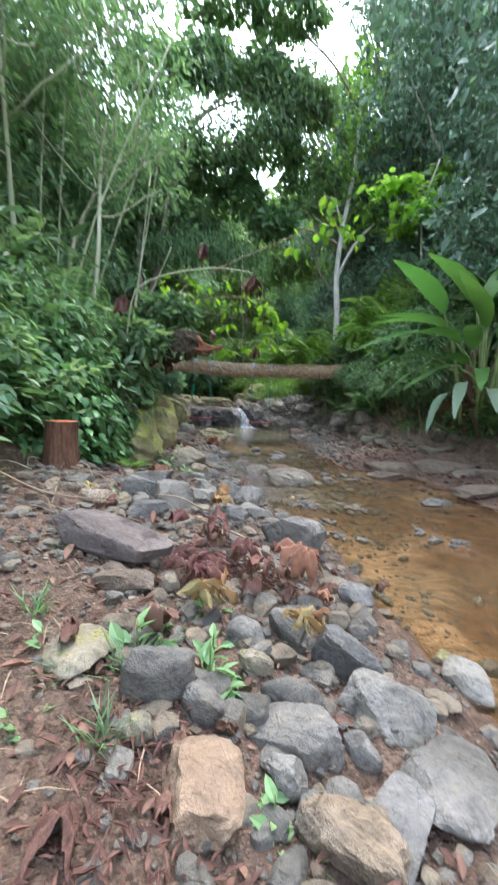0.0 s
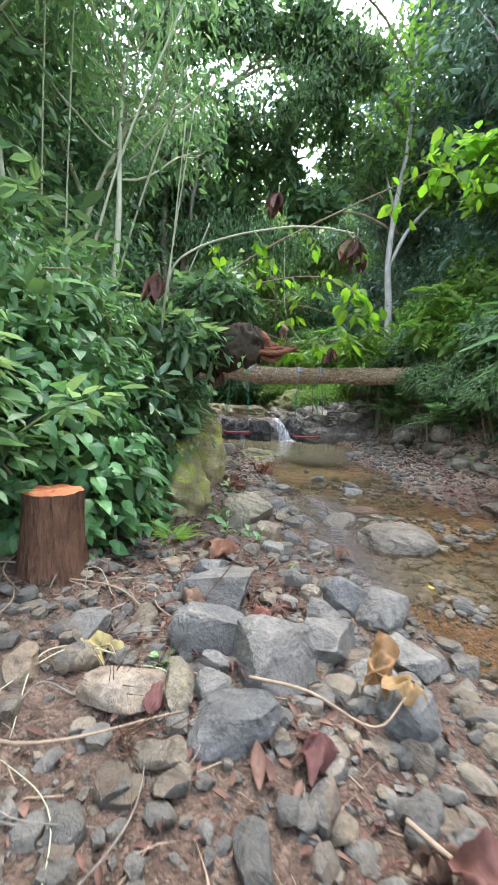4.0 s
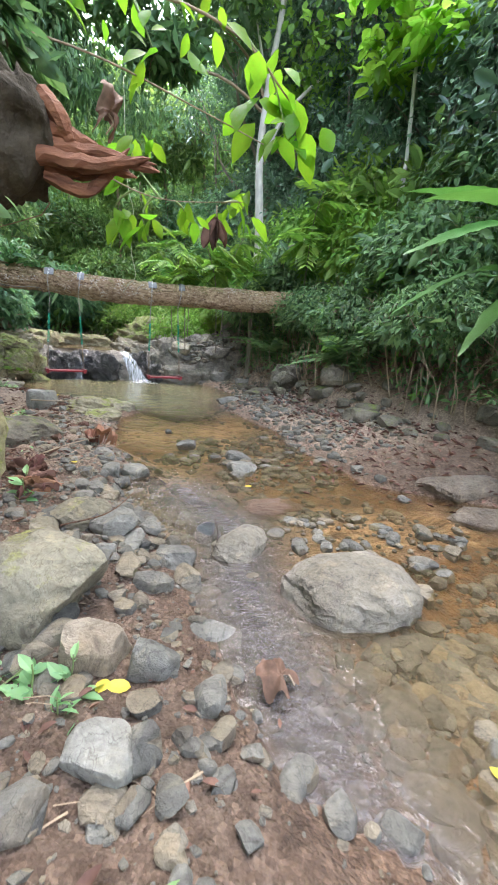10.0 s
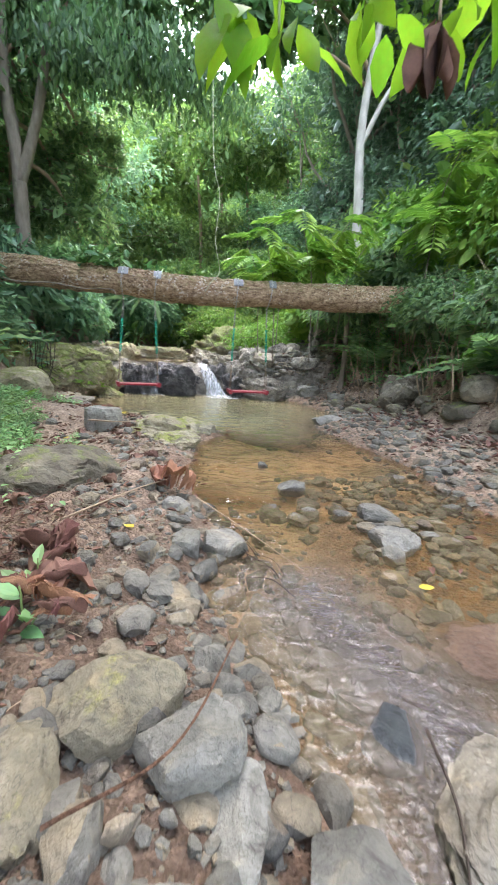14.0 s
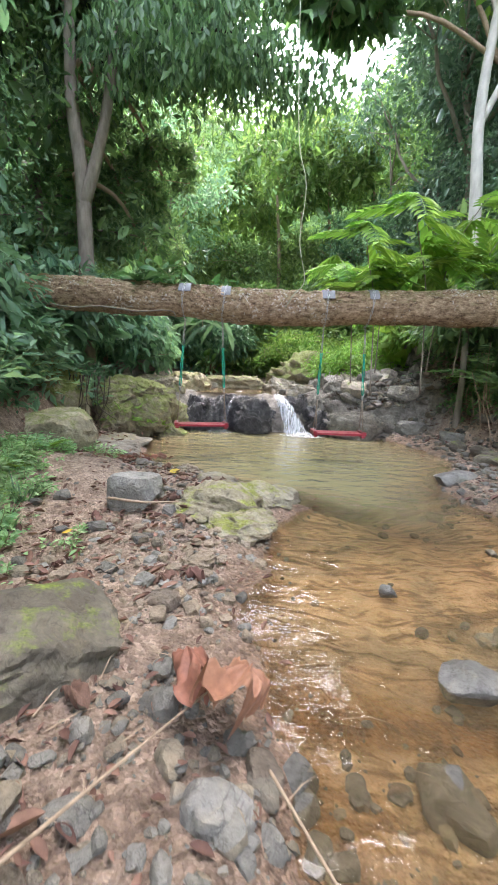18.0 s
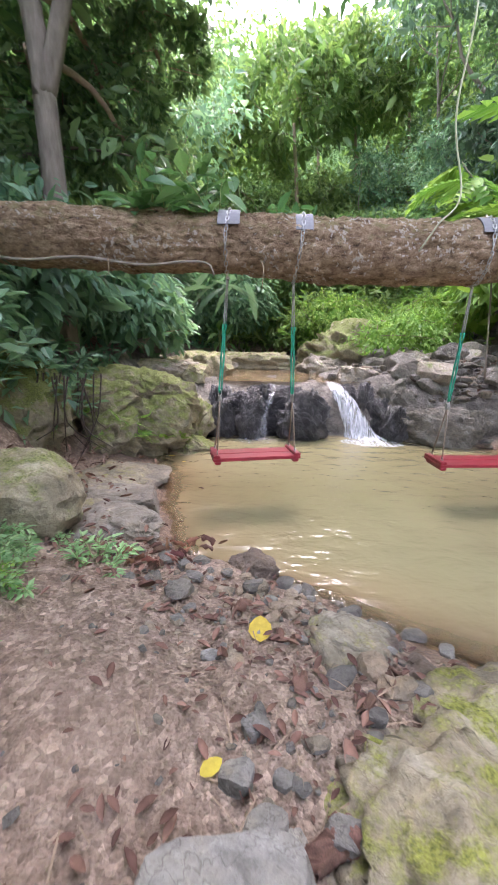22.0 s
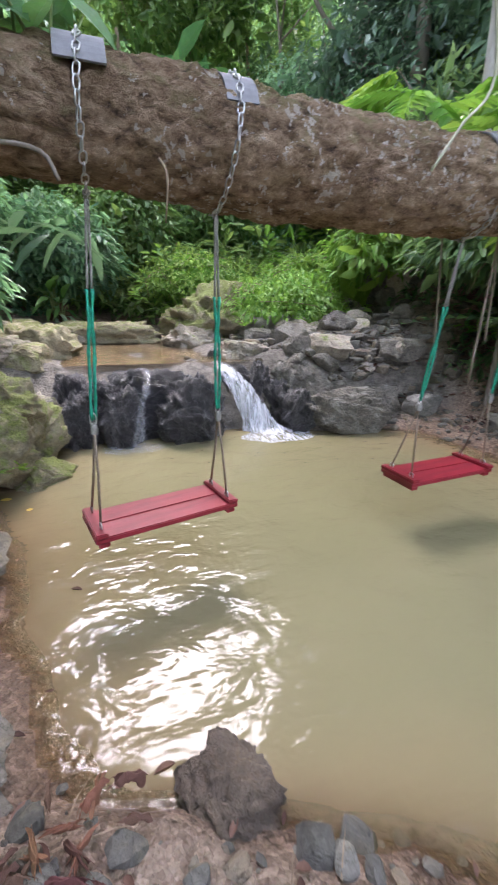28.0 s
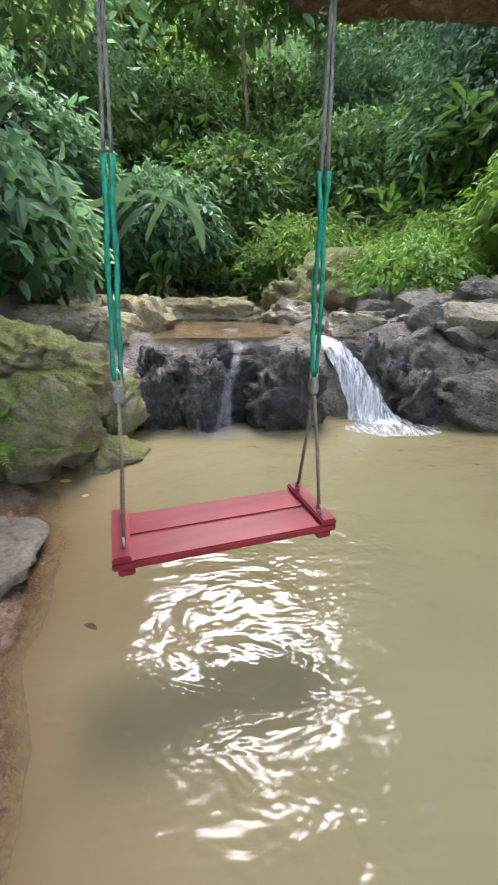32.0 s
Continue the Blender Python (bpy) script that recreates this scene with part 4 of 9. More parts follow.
boulder("boulder", 1.06, 1.90, 0.17, 0.13, 0.11, STONE_LICHEN, "brown-grey stone by the water", -46, 0.3, 521, rough=0.1, crag=0.09, cuts=5, square=0.3)
boulder("boulder", 0.07, 1.48, 0.16, 0.09, 0.11, STONE_LICHEN, "brownish stone on the bar", -7, 0.3, 522, rough=0.1, crag=0.09, cuts=5, square=0.3)
boulder("boulder", 0.20, 1.32, 0.22, 0.11, 0.14, STONE_DARK, "dark stone on the bar", -28, 0.3, 523)
boulder("boulder", 0.32, 1.02, 0.12, 0.11, 0.07, STONE_GREY, "narrow grey stone on the bar", -30, 0.3, 524)
# the middle bar
boulder("boulder", -0.95, 3.73, 0.38, 0.32, 0.26, STONE_SLATE, "flat-topped blue-grey boulder beside the path", 8, 0.25, 31, square=0.95, cuts=5)
boulder("boulder", -0.64, 3.52, 0.46, 0.34, 0.34, STONE_GREY, "big cracked pale grey boulder beside the path", -10, 0.3, 32)
boulder("boulder", -0.78, 3.22, 0.36, 0.26, 0.16, STONE_SLATE, "flat dark grey rock under a yellow stalk", 12, 0.3, 33)
boulder("boulder", -1.21, 3.27, 0.33, 0.22, 0.16, STONE_TAN, "tan rock beside dry roots", 6, 0.3, 34)
boulder("boulder", -0.40, 3.82, 0.34, 0.38, 0.24, STONE_GREY, "weathered grey boulder with dry leaves against it", -20, 0.3, 35)
boulder("boulder", -1.01, 3.36, 0.13, 0.3, 0.13, STONE_LICHEN, "narrow upright grey stone", 10, 0.3, 36)
boulder("boulder", -0.89, 3.35, 0.16, 0.16, 0.14, STONE_GREY, "small pale blocky stone", -10, 0.3, 37)
boulder("boulder", -0.90, 3.52, 0.14, 0.12, 0.10, STONE_GREY, "small grey stone between boulders", 20, 0.3, 38)
boulder("boulder", -0.22, 3.62, 0.26, 0.3, 0.18, STONE_PALE, "long pale slab on the bar", 18, 0.3, 39)
boulder("boulder", 0.06, 3.92, 0.24, 0.36, 0.16, STONE_PALE, "long pale leaning slab", 24, 0.3, 40)
boulder("boulder", -0.10, 3.40, 0.30, 0.26, 0.2, STONE_SLATE, "blue-grey block on the bar", -14, 0.3, 41)
boulder("boulder", -1.45, 3.52, 0.22, 0.18, 0.13, STONE_GREY, "grey rock half sunk among roots", 50, 0.35, 42)
boulder("boulder", -1.56, 3.24, 0.15, 0.18, 0.14, STONE_TAN, "small yellow-tan rock on the soil", 0, 0.35, 43)
boulder("boulder", -0.94, 4.13, 0.50, 0.34, 0.29, STONE_GREY, "big wedge-shaped slate grey boulder with a stepped face", -13, 0.3, 525)
boulder("boulder", -1.06, 4.48, 0.24, 0.17, 0.18, STONE_SLATE, "pointed dark grey rock", 5, 0.3, 526)
boulder("boulder", -0.88, 4.48, 0.17, 0.09, 0.14, STONE_GREY, "rounded pale grey rock", 8, 0.3, 527, rough=0.1, crag=0.09, cuts=5, square=0.3)
boulder("boulder", -0.19, 4.43, 0.32, 0.25, 0.29, STONE_SLATE, "angular blue-grey boulder on the stony bar", -38, 0.3, 528)
boulder("boulder", 0.04, 4.33, 0.30, 0.40, 0.28, STONE_GREY, "big pale blocky boulder", -36, 0.3, 529)
boulder("boulder", -0.39, 3.99, 0.35, 0.18, 0.27, STONE_GREY, "large pale grey boulder on the bar", -47, 0.3, 530)
boulder("boulder", -0.46, 4.60, 0.17, 0.18, 0.18, STONE_DARK, "dark green-grey wedge of rock", -13, 0.3, 531)
boulder("boulder", -0.38, 4.46, 0.15, 0.10, 0.14, STONE_TAN, "round tan stone on the stony bar", -32, 0.3, 532, rough=0.1, crag=0.09, cuts=5, square=0.3)
boulder("boulder", -0.17, 4.71, 0.18, 0.12, 0.14, STONE_PALE, "round cream stone on the stony bar", -22, 0.3, 533, rough=0.1, crag=0.09, cuts=5, square=0.3)
boulder("boulder", -0.53, 4.26, 0.16, 0.13, 0.10, STONE_PALE, "pale green-grey stone on the stony bar", -19, 0.3, 535)
boulder("boulder", -0.39, 4.31, 0.10, 0.17, 0.07, STONE_GREY, "grey stone on the stony bar", -38, 0.3, 536)
boulder("boulder", 0.42, 4.97, 0.29, 0.15, 0.11, STONE_GREY, "flat grey flake in the shallows", -49, 0.3, 540)
boulder("boulder", -1.30, 4.46, 0.16, 0.15, 0.13, STONE_TAN, "tan rock on the soil", 23, 0.3, 541)# in the stream
boulder("stream_boulder", 0.64, 5.95, 0.80, 0.62, 0.36, STONE_WORN, "broad rounded pale boulder standing in the stream", -4, 0.35, 51, rough=0.07, z=-0.16, crag=0.07, cuts=5, square=0.2)
boulder("bedrock_slab", 2.95, 7.05, 1.7, 0.6, 0.24, STONE_BROWN, "long low brown bedrock slab along the far water's edge", -7, 0.45, 53, z=-0.05)
boulder("bedrock_slab", 0.60, 7.12, 0.62, 0.42, 0.12, STONE_REDWET, "wet reddish-brown bedrock hump in the stream", 10, 0.62, 54, z=-0.10, square=0.0, cuts=2, crag=0.12, level=5, rough=0.25)
boulder("bedrock_slab", 3.55, 6.95, 1.3, 0.75, 0.28, STONE_BROWN, "wide low brown bedrock slab with a cracked top at the far water's edge", 6, 0.4, 56, z=0.02, level=5, crag=0.06)
boulder("bedrock_slab", 2.4, 5.0, 0.5, 0.2, 0.1, STONE_DARK, "thin dark flake of stone in the shallows", 15, 0.4, 55, z=-0.12)
boulder("bedrock_slab", 3.3, 5.5, 1.1, 0.5, 0.2, STONE_BROWN, "low brown bedrock slab at the far water's edge", 12, 0.45, 153, z=-0.08)
boulder("bedrock_slab", 3.75, 6.3, 0.9, 0.6, 0.26, STONE_BROWN, "low brown bedrock slab at the foot of the bank", -20, 0.4, 154, z=0.0)
boulder("bedrock_slab", 2.3, 6.6, 0.7, 0.35, 0.14, STONE_BROWN, "wet brown bedrock slab in the shallows", 8, 0.5, 155, z=-0.09)
# below the mossy bank
boulder("big_boulder", -0.88, 6.02, 0.58, 0.58, 0.50, STONE_LICHEN, "big rounded tan boulder with yellow-green lichen", 15, 0.3, 61, level=5, rough=0.07, z=-0.03, crag=0.07, cuts=5, square=0.2)
boulder("boulder", -0.61, 5.23, 0.21, 0.21, 0.11, STONE_PALE, "pale flat stone on mud", -15, 0.3, 534)
boulder("boulder", -0.63, 5.67, 0.28, 0.20, 0.27, STONE_TAN, "angular tan rock beside the big boulder", -1, 0.3, 537)
boulder("boulder", -0.46, 5.59, 0.25, 0.13, 0.20, STONE_GREY, "grey rock at the stream's edge", -19, 0.3, 538)
boulder("boulder", -0.15, 5.79, 0.27, 0.21, 0.18, STONE_GREY, "pale grey rock at the stream's edge", -13, 0.3, 539)
boulder("boulder", -0.80, 6.82, 0.40, 0.28, 0.24, STONE_LICHEN, "broad brown-grey rock beside the rivulet", -1, 0.3, 542)
boulder("boulder", -0.60, 6.70, 0.31, 0.24, 0.20, STONE_PALE, "pale green-grey rock beside the rivulet", 1, 0.3, 543)
boulder("boulder", -0.48, 6.56, 0.19, 0.29, 0.10, STONE_PALE, "three-cornered cream rock on the stony bar", -19, 0.3, 544)
boulder("boulder", -0.25, 6.42, 0.24, 0.31, 0.13, STONE_GREY, "grey rock in the running water", -25, 0.3, 545)
boulder("boulder", -0.96, 6.62, 0.17, 0.30, 0.14, STONE_LICHEN, "pale grey-brown rock under the mossy boulder", 8, 0.3, 546, rough=0.1, crag=0.09, cuts=5, square=0.3)
boulder("boulder", -0.63, 6.40, 0.13, 0.09, 0.10, STONE_PALE, "pale angular stone on the stony bar", 1, 0.3, 547)
boulder("boulder", 0.04, 6.79, 0.20, 0.21, 0.14, STONE_RIVULET, "dark wet blue-grey rock in the rivulet", -42, 0.3, 548)
boulder("boulder", 0.18, 6.53, 0.31, 0.47, 0.21, STONE_WORN, "rounded brown boulder in the stream", -42, 0.3, 549, rough=0.1, crag=0.09, cuts=5, square=0.3)
boulder("boulder", -0.04, 7.18, 0.19, 0.11, 0.15, STONE_PALE, "round pale stone in the rivulet", -34, 0.3, 550, rough=0.1, crag=0.09, cuts=5, square=0.3)
boulder("boulder", -0.26, 7.52, 0.12, 0.10, 0.11, STONE_GREY, "small grey stone in the rivulet", -12, 0.3, 551)
boulder("boulder", -0.43, 7.91, 0.28, 0.28, 0.18, STONE_GREY, "dark flat rock at the rivulet", 7, 0.3, 552)
boulder("boulder", -0.60, 7.83, 0.18, 0.16, 0.14, STONE_PALE, "upright pale stone on the stony bar", -2, 0.3, 553)
boulder("boulder", -0.73, 6.52, 0.09, 0.04, 0.08, STONE_TAN, "small round tan stone on the bar", 16, 0.3, 554)
boulder("boulder", -0.02, 6.95, 0.16, 0.08, 0.10, STONE_DARK, "wet black stone in the rivulet", -28, 0.3, 555)
boulder("boulder", -0.29, 7.26, 0.11, 0.06, 0.10, STONE_GREY, "small grey stone in the rivulet", -3, 0.3, 556)
boulder("mossy_boulder", -1.95, 7.05, 1.48, 1.3, 1.5, STONE_YELLOW, "tall boulder covered in yellow-green moss at the foot of the bank", 10, 0.2, 81, level=5, rough=0.12, z=0.1, crag=0.07, cuts=5, square=0.2)
boulder("mossy_boulder", -1.64, 6.05, 0.8, 0.85, 1.0, STONE_YELLOW, "yellow-green mossy rock at the foot of the overgrown bank", 30, 0.22, 82, level=5, rough=0.14, z=0.08, crag=0.12, cuts=5, square=0.2)
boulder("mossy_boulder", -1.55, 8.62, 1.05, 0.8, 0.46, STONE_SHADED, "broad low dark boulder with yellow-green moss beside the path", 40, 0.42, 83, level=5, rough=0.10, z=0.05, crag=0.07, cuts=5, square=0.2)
boulder("boulder", -1.52, 10.24, 0.38, 0.28, 0.27, STONE_PALE, "pale grey block of rock on the path", 6, 0.12, 84, cuts=3, z=0.14, square=0.95, crag=0.02)
boulder("boulder", -1.52, 10.60, 0.10, 0.09, 0.07, STONE_PALE, "small blocky grey stone between a rock and a mossy outcrop", 0, 0.3, 570, square=0.9, cuts=4)
boulder("boulder", -1.47, 10.75, 0.09, 0.08, 0.06, STONE_GREY, "small blocky grey stone between a rock and a mossy outcrop", 31, 0.3, 571, square=0.9, cuts=4)
boulder("boulder", -1.44, 10.50, 0.11, 0.10, 0.08, STONE_PALE, "small blocky grey stone between a rock and a mossy outcrop", 62, 0.3, 572, square=0.9, cuts=4)
boulder("boulder", -1.49, 10.43, 0.08, 0.07, 0.06, STONE_GREY, "small blocky grey stone between a rock and a mossy outcrop", 93, 0.3, 573, square=0.9, cuts=4)
boulder("boulder", -1.37, 10.48, 0.08, 0.07, 0.06, STONE_PALE, "small blocky grey stone between a rock and a mossy outcrop", 124, 0.3, 574, square=0.9, cuts=4)
boulder("boulder", -1.39, 10.61, 0.06, 0.05, 0.04, STONE_GREY, "small blocky grey stone between a rock and a mossy outcrop", 155, 0.3, 575, square=0.9, cuts=4)
boulder("boulder", -1.27, 10.17, 0.11, 0.1, 0.1, STONE_DARK, "small dark stone beside a block of rock", 0, 0.3, 85)
boulder("boulder", -1.24, 10.50, 0.12, 0.1, 0.11, STONE_GREY, "small grey stone beside a block of rock", 40, 0.3, 86)
boulder("bedrock_outcrop", -0.95, 10.52, 0.86, 0.85, 0.42, STONE_MOSS, "low rounded tan rock outcrop with patches of yellow-green moss", -12, 0.40, 87, level=5, rough=0.3, z=0.02, crag=0.17, cuts=2, square=0.0)
boulder("bedrock_outcrop", -0.72, 10.85, 0.62, 0.62, 0.34, STONE_MOSS, "lumpy end of a mossy rock outcrop", 32, 0.42, 287, level=5, rough=0.3, z=0.0, crag=0.12, cuts=2, square=0.0)
boulder("bedrock_outcrop", -0.78, 10.22, 0.55, 0.6, 0.24, STONE_MOSS, "low mossy foot of a rock outcrop", 60, 0.5, 288, level=5, rough=0.3, z=0.04, crag=0.12, cuts=2, square=0.0)
boulder("bedrock_outcrop", -0.52, 10.95, 0.62, 0.55, 0.26, STONE_LICHEN, "craggy low end of an outcrop in the water", 20, 0.42, 187, level=5, rough=0.2, z=-0.02, crag=0.14, cuts=5, square=0.2)
boulder("bedrock_outcrop", -0.95, 9.6, 0.26, 0.2, 0.10, STONE_TAN, "flat brown rock sunk in the path", 70, 0.5, 389, level=5, rough=0.3, z=0.06, crag=0.12, cuts=3, square=0.1)
boulder("bedrock_outcrop", -1.12, 11.25, 0.6, 0.6, 0.26, STONE_LICHEN, "low tan rock ledge at the pool", -30, 0.5, 188, level=5, rough=0.2, z=0.02, crag=0.12, cuts=5, square=0.2)
boulder("shore_slab", -2.98, 13.42, 1.3, 0.8, 0.22, STONE_WORN, "flat worn brown rock slab along the edge of the pool", 12, 0.5, 91, level=5, rough=0.12, z=0.02, crag=0.05, cuts=4, square=0.8)
boulder("shore_slab", -2.62, 12.78, 0.9, 0.5, 0.26, STONE_WORN, "flat worn brown rock slab beside another at the pool", -6, 0.45, 191, level=5, rough=0.12, z=0.04, crag=0.05, cuts=4, square=0.8)
boulder("shore_slab", -2.9, 12.75, 1.0, 2.0, 0.30, STONE_LICHEN, "worn tan rock shelf along the edge of the pool", -6, 0.6, 192, level=5, rough=0.3, z=0.07, crag=0.17, cuts=3, square=0.3)
boulder("mossy_boulder", -3.05, 12.1, 0.9, 0.8, 0.75, STONE_GREEN, "moss-covered rock at the foot of the bank", 20, 0.3, 92, z=0.15, crag=0.07, cuts=5, square=0.2)
boulder("shore_slab", -1.50, 12.0, 0.34, 0.44, 0.22, STONE_BROWN, "worn brown rock at the pool's near edge", 10, 0.62, 87, z=-0.02, crag=0.17, rough=0.3, cuts=2, square=0.0, level=5)
boulder("shore_slab", -2.48, 12.32, 0.8, 0.62, 0.34, STONE_WORN, "worn brown rock along the near edge of the pool", -14, 0.45, 291, z=0.03, crag=0.10, rough=0.25, cuts=3, square=0.2, level=5)
boulder("shore_slab", -2.12, 11.9, 0.5, 0.6, 0.2, STONE_BROWN, "brown wet rock at the pool's near edge", 40, 0.5, 193, z=-0.02, crag=0.12, cuts=7, square=0.3, level=5)
boulder("shore_slab", -1.1, 11.75, 0.6, 0.35, 0.12, STONE_BROWN, "wet brown rock under shallow water", -20, 0.6, 94, z=-0.12, crag=0.2)
boulder("mossy_boulder", -3.3, 15.0, 1.9, 1.4, 1.25, STONE_MOSSWALL, "massive mossy rock wall above the pool", 12, 0.3, 87, level=5, rough=0.3, z=0.15, crag=0.17, cuts=2, square=0.0)
for k, (x, y, z, w, d, h, turn) in enumerate(((-2.72, 14.55, 0.30, 0.85, 0.7, 0.85, 20), (-2.62, 14.85, 0.50, 0.9, 0.8, 0.75, 70), (-3.2, 14.35, 0.25, 0.9, 0.7, 0.8, 140), (-3.35, 14.5, 0.62, 1.0, 0.8, 0.6, 200), (-2.45, 15.2, 0.25, 0.8, 0.7, 0.75, 260), (-2.85, 14.9, 0.75, 1.0, 0.8, 0.5, 310), (-2.35, 14.75, 0.02, 0.7, 0.5, 0.45, 35))):
    boulder("mossy_boulder", x, y, w, d, h, STONE_MOSSWALL, "lumpy moss-covered rock of the wall above the pool", turn, 0.35, 520 + 3 * k, level=5, rough=0.3, z=z - 0.1, crag=0.15, cuts=3, square=0.1)
boulder("mossy_boulder", -4.0, 13.7, 1.3, 1.3, 1.3, STONE_MOSSWALL, "mossy overhanging rock with roots below", -10, 0.25, 96, level=4, rough=0.22, z=0.3, crag=0.13, cuts=3, square=0.1)
# rocks of the fall
boulder("wet_boulder", -1.30, 15.95, 1.75, 0.95, 1.02, STONE_WET, "black wet boulder in the middle of the falls", 6, 0.30, 101, level=5, rough=0.26, z=0.0, crag=0.30, cuts=3, square=0.1)
boulder("wet_boulder", -2.15, 16.05, 0.75, 0.8, 0.95, STONE_WET, "dark wet rock beside the falls", -20, 0.3, 102, level=5, rough=0.26, z=0.0, crag=0.30, cuts=3, square=0.1)
boulder("wet_boulder", 0.32, 15.85, 0.62, 0.7, 0.80, STONE_WET, "dark rock beside the white water", 14, 0.3, 103, level=5, rough=0.26, z=0.0, crag=0.30, cuts=3, square=0.1)
boulder("big_boulder", 1.08, 15.40, 1.35, 0.8, 0.74, STONE_CRAG, "big grey boulder at the edge of the pool", -12, 0.34, 104, level=5, rough=0.3, z=0.0, crag=0.16, cuts=5, square=0.2)
boulder("big_boulder", 0.62, 16.1, 0.9, 0.8, 0.95, STONE_CRAG, "grey bedrock above the pool", 10, 0.3, 105, level=5, rough=0.3, z=0.1, crag=0.2, cuts=5, square=0.2)
boulder("bedrock_slab", 0.15, 16.75, 0.9, 0.8, 0.7, BEDROCK, "pale bedrock above the falls", 30, 0.3, 106, level=5, rough=0.16, z=0.45, crag=0.09, cuts=9, square=0.5)
boulder("bedrock_slab", -0.2, 16.15, 0.5, 0.5, 0.5, STONE_WET, "wet rock sill of the falls", 0, 0.4, 107, level=4, rough=0.26, z=0.42, crag=0.14, cuts=3, square=0.1)
boulder("bedrock_slab", 0.45, 19.0, 2.3, 2.4, 1.75, STONE_MOSSWALL, "tan mossy bedrock slope rising behind the falls", 24, 0.3, 87, level=5, rough=0.3, z=0.6, crag=0.17, cuts=2, square=0.0)
boulder("bedrock_slab", -0.2, 18.4, 1.1, 1.2, 0.8, BEDROCK, "pale foot of the bedrock slope at the upper pool", 70, 0.35, 288, level=5, rough=0.3, z=0.62, crag=0.14, cuts=2, square=0.0)
boulder("bedrock_slab", -1.7, 19.3, 2.6, 1.3, 0.62, STONE_GREEN, "long mossy tan ledge behind the upper pool", -6, 0.3, 109, level=5, rough=0.3, z=0.66, crag=0.16, cuts=5, square=0.3)
boulder("bedrock_slab", -2.6, 17.6, 1.2, 2.0, 1.1, STONE_GREEN, "mossy bedrock beside the upper pool", 6, 0.3, 110, level=5, rough=0.22, z=0.5, crag=0.14, cuts=3, square=0.1)
boulder("bedrock_slab", -2.9, 16.4, 1.1, 1.0, 1.0, BEDROCK, "pale bedrock shoulder of the falls", 20, 0.3, 111, level=5, rough=0.16, z=0.35, crag=0.09, cuts=9, square=0.5)
boulder("bedrock_slab", 1.5, 16.6, 0.8, 0.7, 0.6, STONE_CRAG, "grey rock above the pool", 10, 0.3, 112, level=4, rough=0.26, z=0.55, crag=0.14, cuts=3, square=0.1)
for k, (x, y, w, d, h, turn) in enumerate(((-0.88, 15.52, 0.85, 0.6, 0.98, 15), (-1.62, 15.55, 0.55, 0.5, 0.88, 60), (-2.05, 15.6, 0.5, 0.5, 0.8, 110), (0.42, 15.5, 0.5, 0.5, 0.72, 200), (0.1, 16.0, 0.5, 0.45, 1.1, 250))):
    boulder("wet_boulder", x, y, w, d, h, STONE_GLOSS, "lumpy glistening dark grey rock of the falls", turn, 0.3, (87, 288, 287, 188, 87)[k], level=5, rough=0.3, z=-0.02, crag=0.2, cuts=2, square=0.0)
boulder("boulder", 2.15, 15.35, 0.6, 0.4, 0.3, STONE_GREY, "flat grey rock on the stony shore", 20, 0.3, 113)
boulder("boulder", 2.5, 14.4, 0.5, 0.36, 0.26, STONE_GREY, "flat grey rock on the stony shore", -20, 0.3, 114)
boulder("boulder", 1.45, 12.0, 0.6, 0.35, 0.2, STONE_GREY, "pale grey rock on the gravel point", 10, 0.35, 115)
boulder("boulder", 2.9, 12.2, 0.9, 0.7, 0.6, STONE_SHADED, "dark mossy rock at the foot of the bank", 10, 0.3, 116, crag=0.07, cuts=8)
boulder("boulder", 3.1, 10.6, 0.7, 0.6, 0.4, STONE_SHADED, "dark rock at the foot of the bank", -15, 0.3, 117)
boulder("stream_stone", 0.22, 8.92, 0.26, 0.2, 0.12, STONE_GREY, "smooth pale stone breaking the water", 0, 0.35, 118, z=-0.07)
boulder("stream_stone", 0.62, 7.98, 0.3, 0.24, 0.16, STONE_GREY, "pale stone in the shallows", 20, 0.35, 119, z=-0.09)
boulder("stream_stone", 0.66, 8.35, 0.34, 0.2, 0.15, STONE_DARK, "dark flat stone in the shallows", -10, 0.35, 120, z=-0.08)
boulder("stream_stone", 0.08, 9.55, 0.1, 0.07, 0.07, STONE_DARK, "small dark stone breaking the water", 0, 0.3, 121, z=-0.05)
boulder("boulder", -0.68, 8.32, 0.2, 0.14, 0.1, STONE_GREY, "flat pale stone beside a fallen leaf", 0, 0.3, 124)


boulder("wet_boulder", -0.72, 16.0, 0.7, 0.7, 0.95, STONE_WET, "black wet rock beside the white water", 30, 0.3, 131, level=5, rough=0.26, z=0.0, crag=0.30, cuts=3, square=0.1)
boulder("wet_boulder", -1.75, 15.9, 0.9, 0.8, 0.98, STONE_WET, "craggy dark wet rock under the trickles", 70, 0.3, 132, level=5, rough=0.26, z=0.0, crag=0.30, cuts=3, square=0.1)
boulder("wet_boulder", -2.55, 15.75, 0.8, 0.7, 0.8, BEDROCK, "brown rock shelf beside the falls", 10, 0.3, 133, level=5, rough=0.26, z=0.0, crag=0.30, cuts=3, square=0.1)
boulder("wet_boulder", 0.05, 16.1, 0.7, 0.5, 0.85, STONE_WET, "dark rock behind the white water", 10, 0.3, 134, level=5, rough=0.26, z=0.0, crag=0.30, cuts=3, square=0.1)
boulder("bedrock_slab", 1.75, 15.75, 0.8, 0.7, 0.6, STONE_CRAG, "grey rock at the head of the stony shore", 40, 0.35, 135, level=4, rough=0.1, z=0.05, crag=0.2, cuts=6)
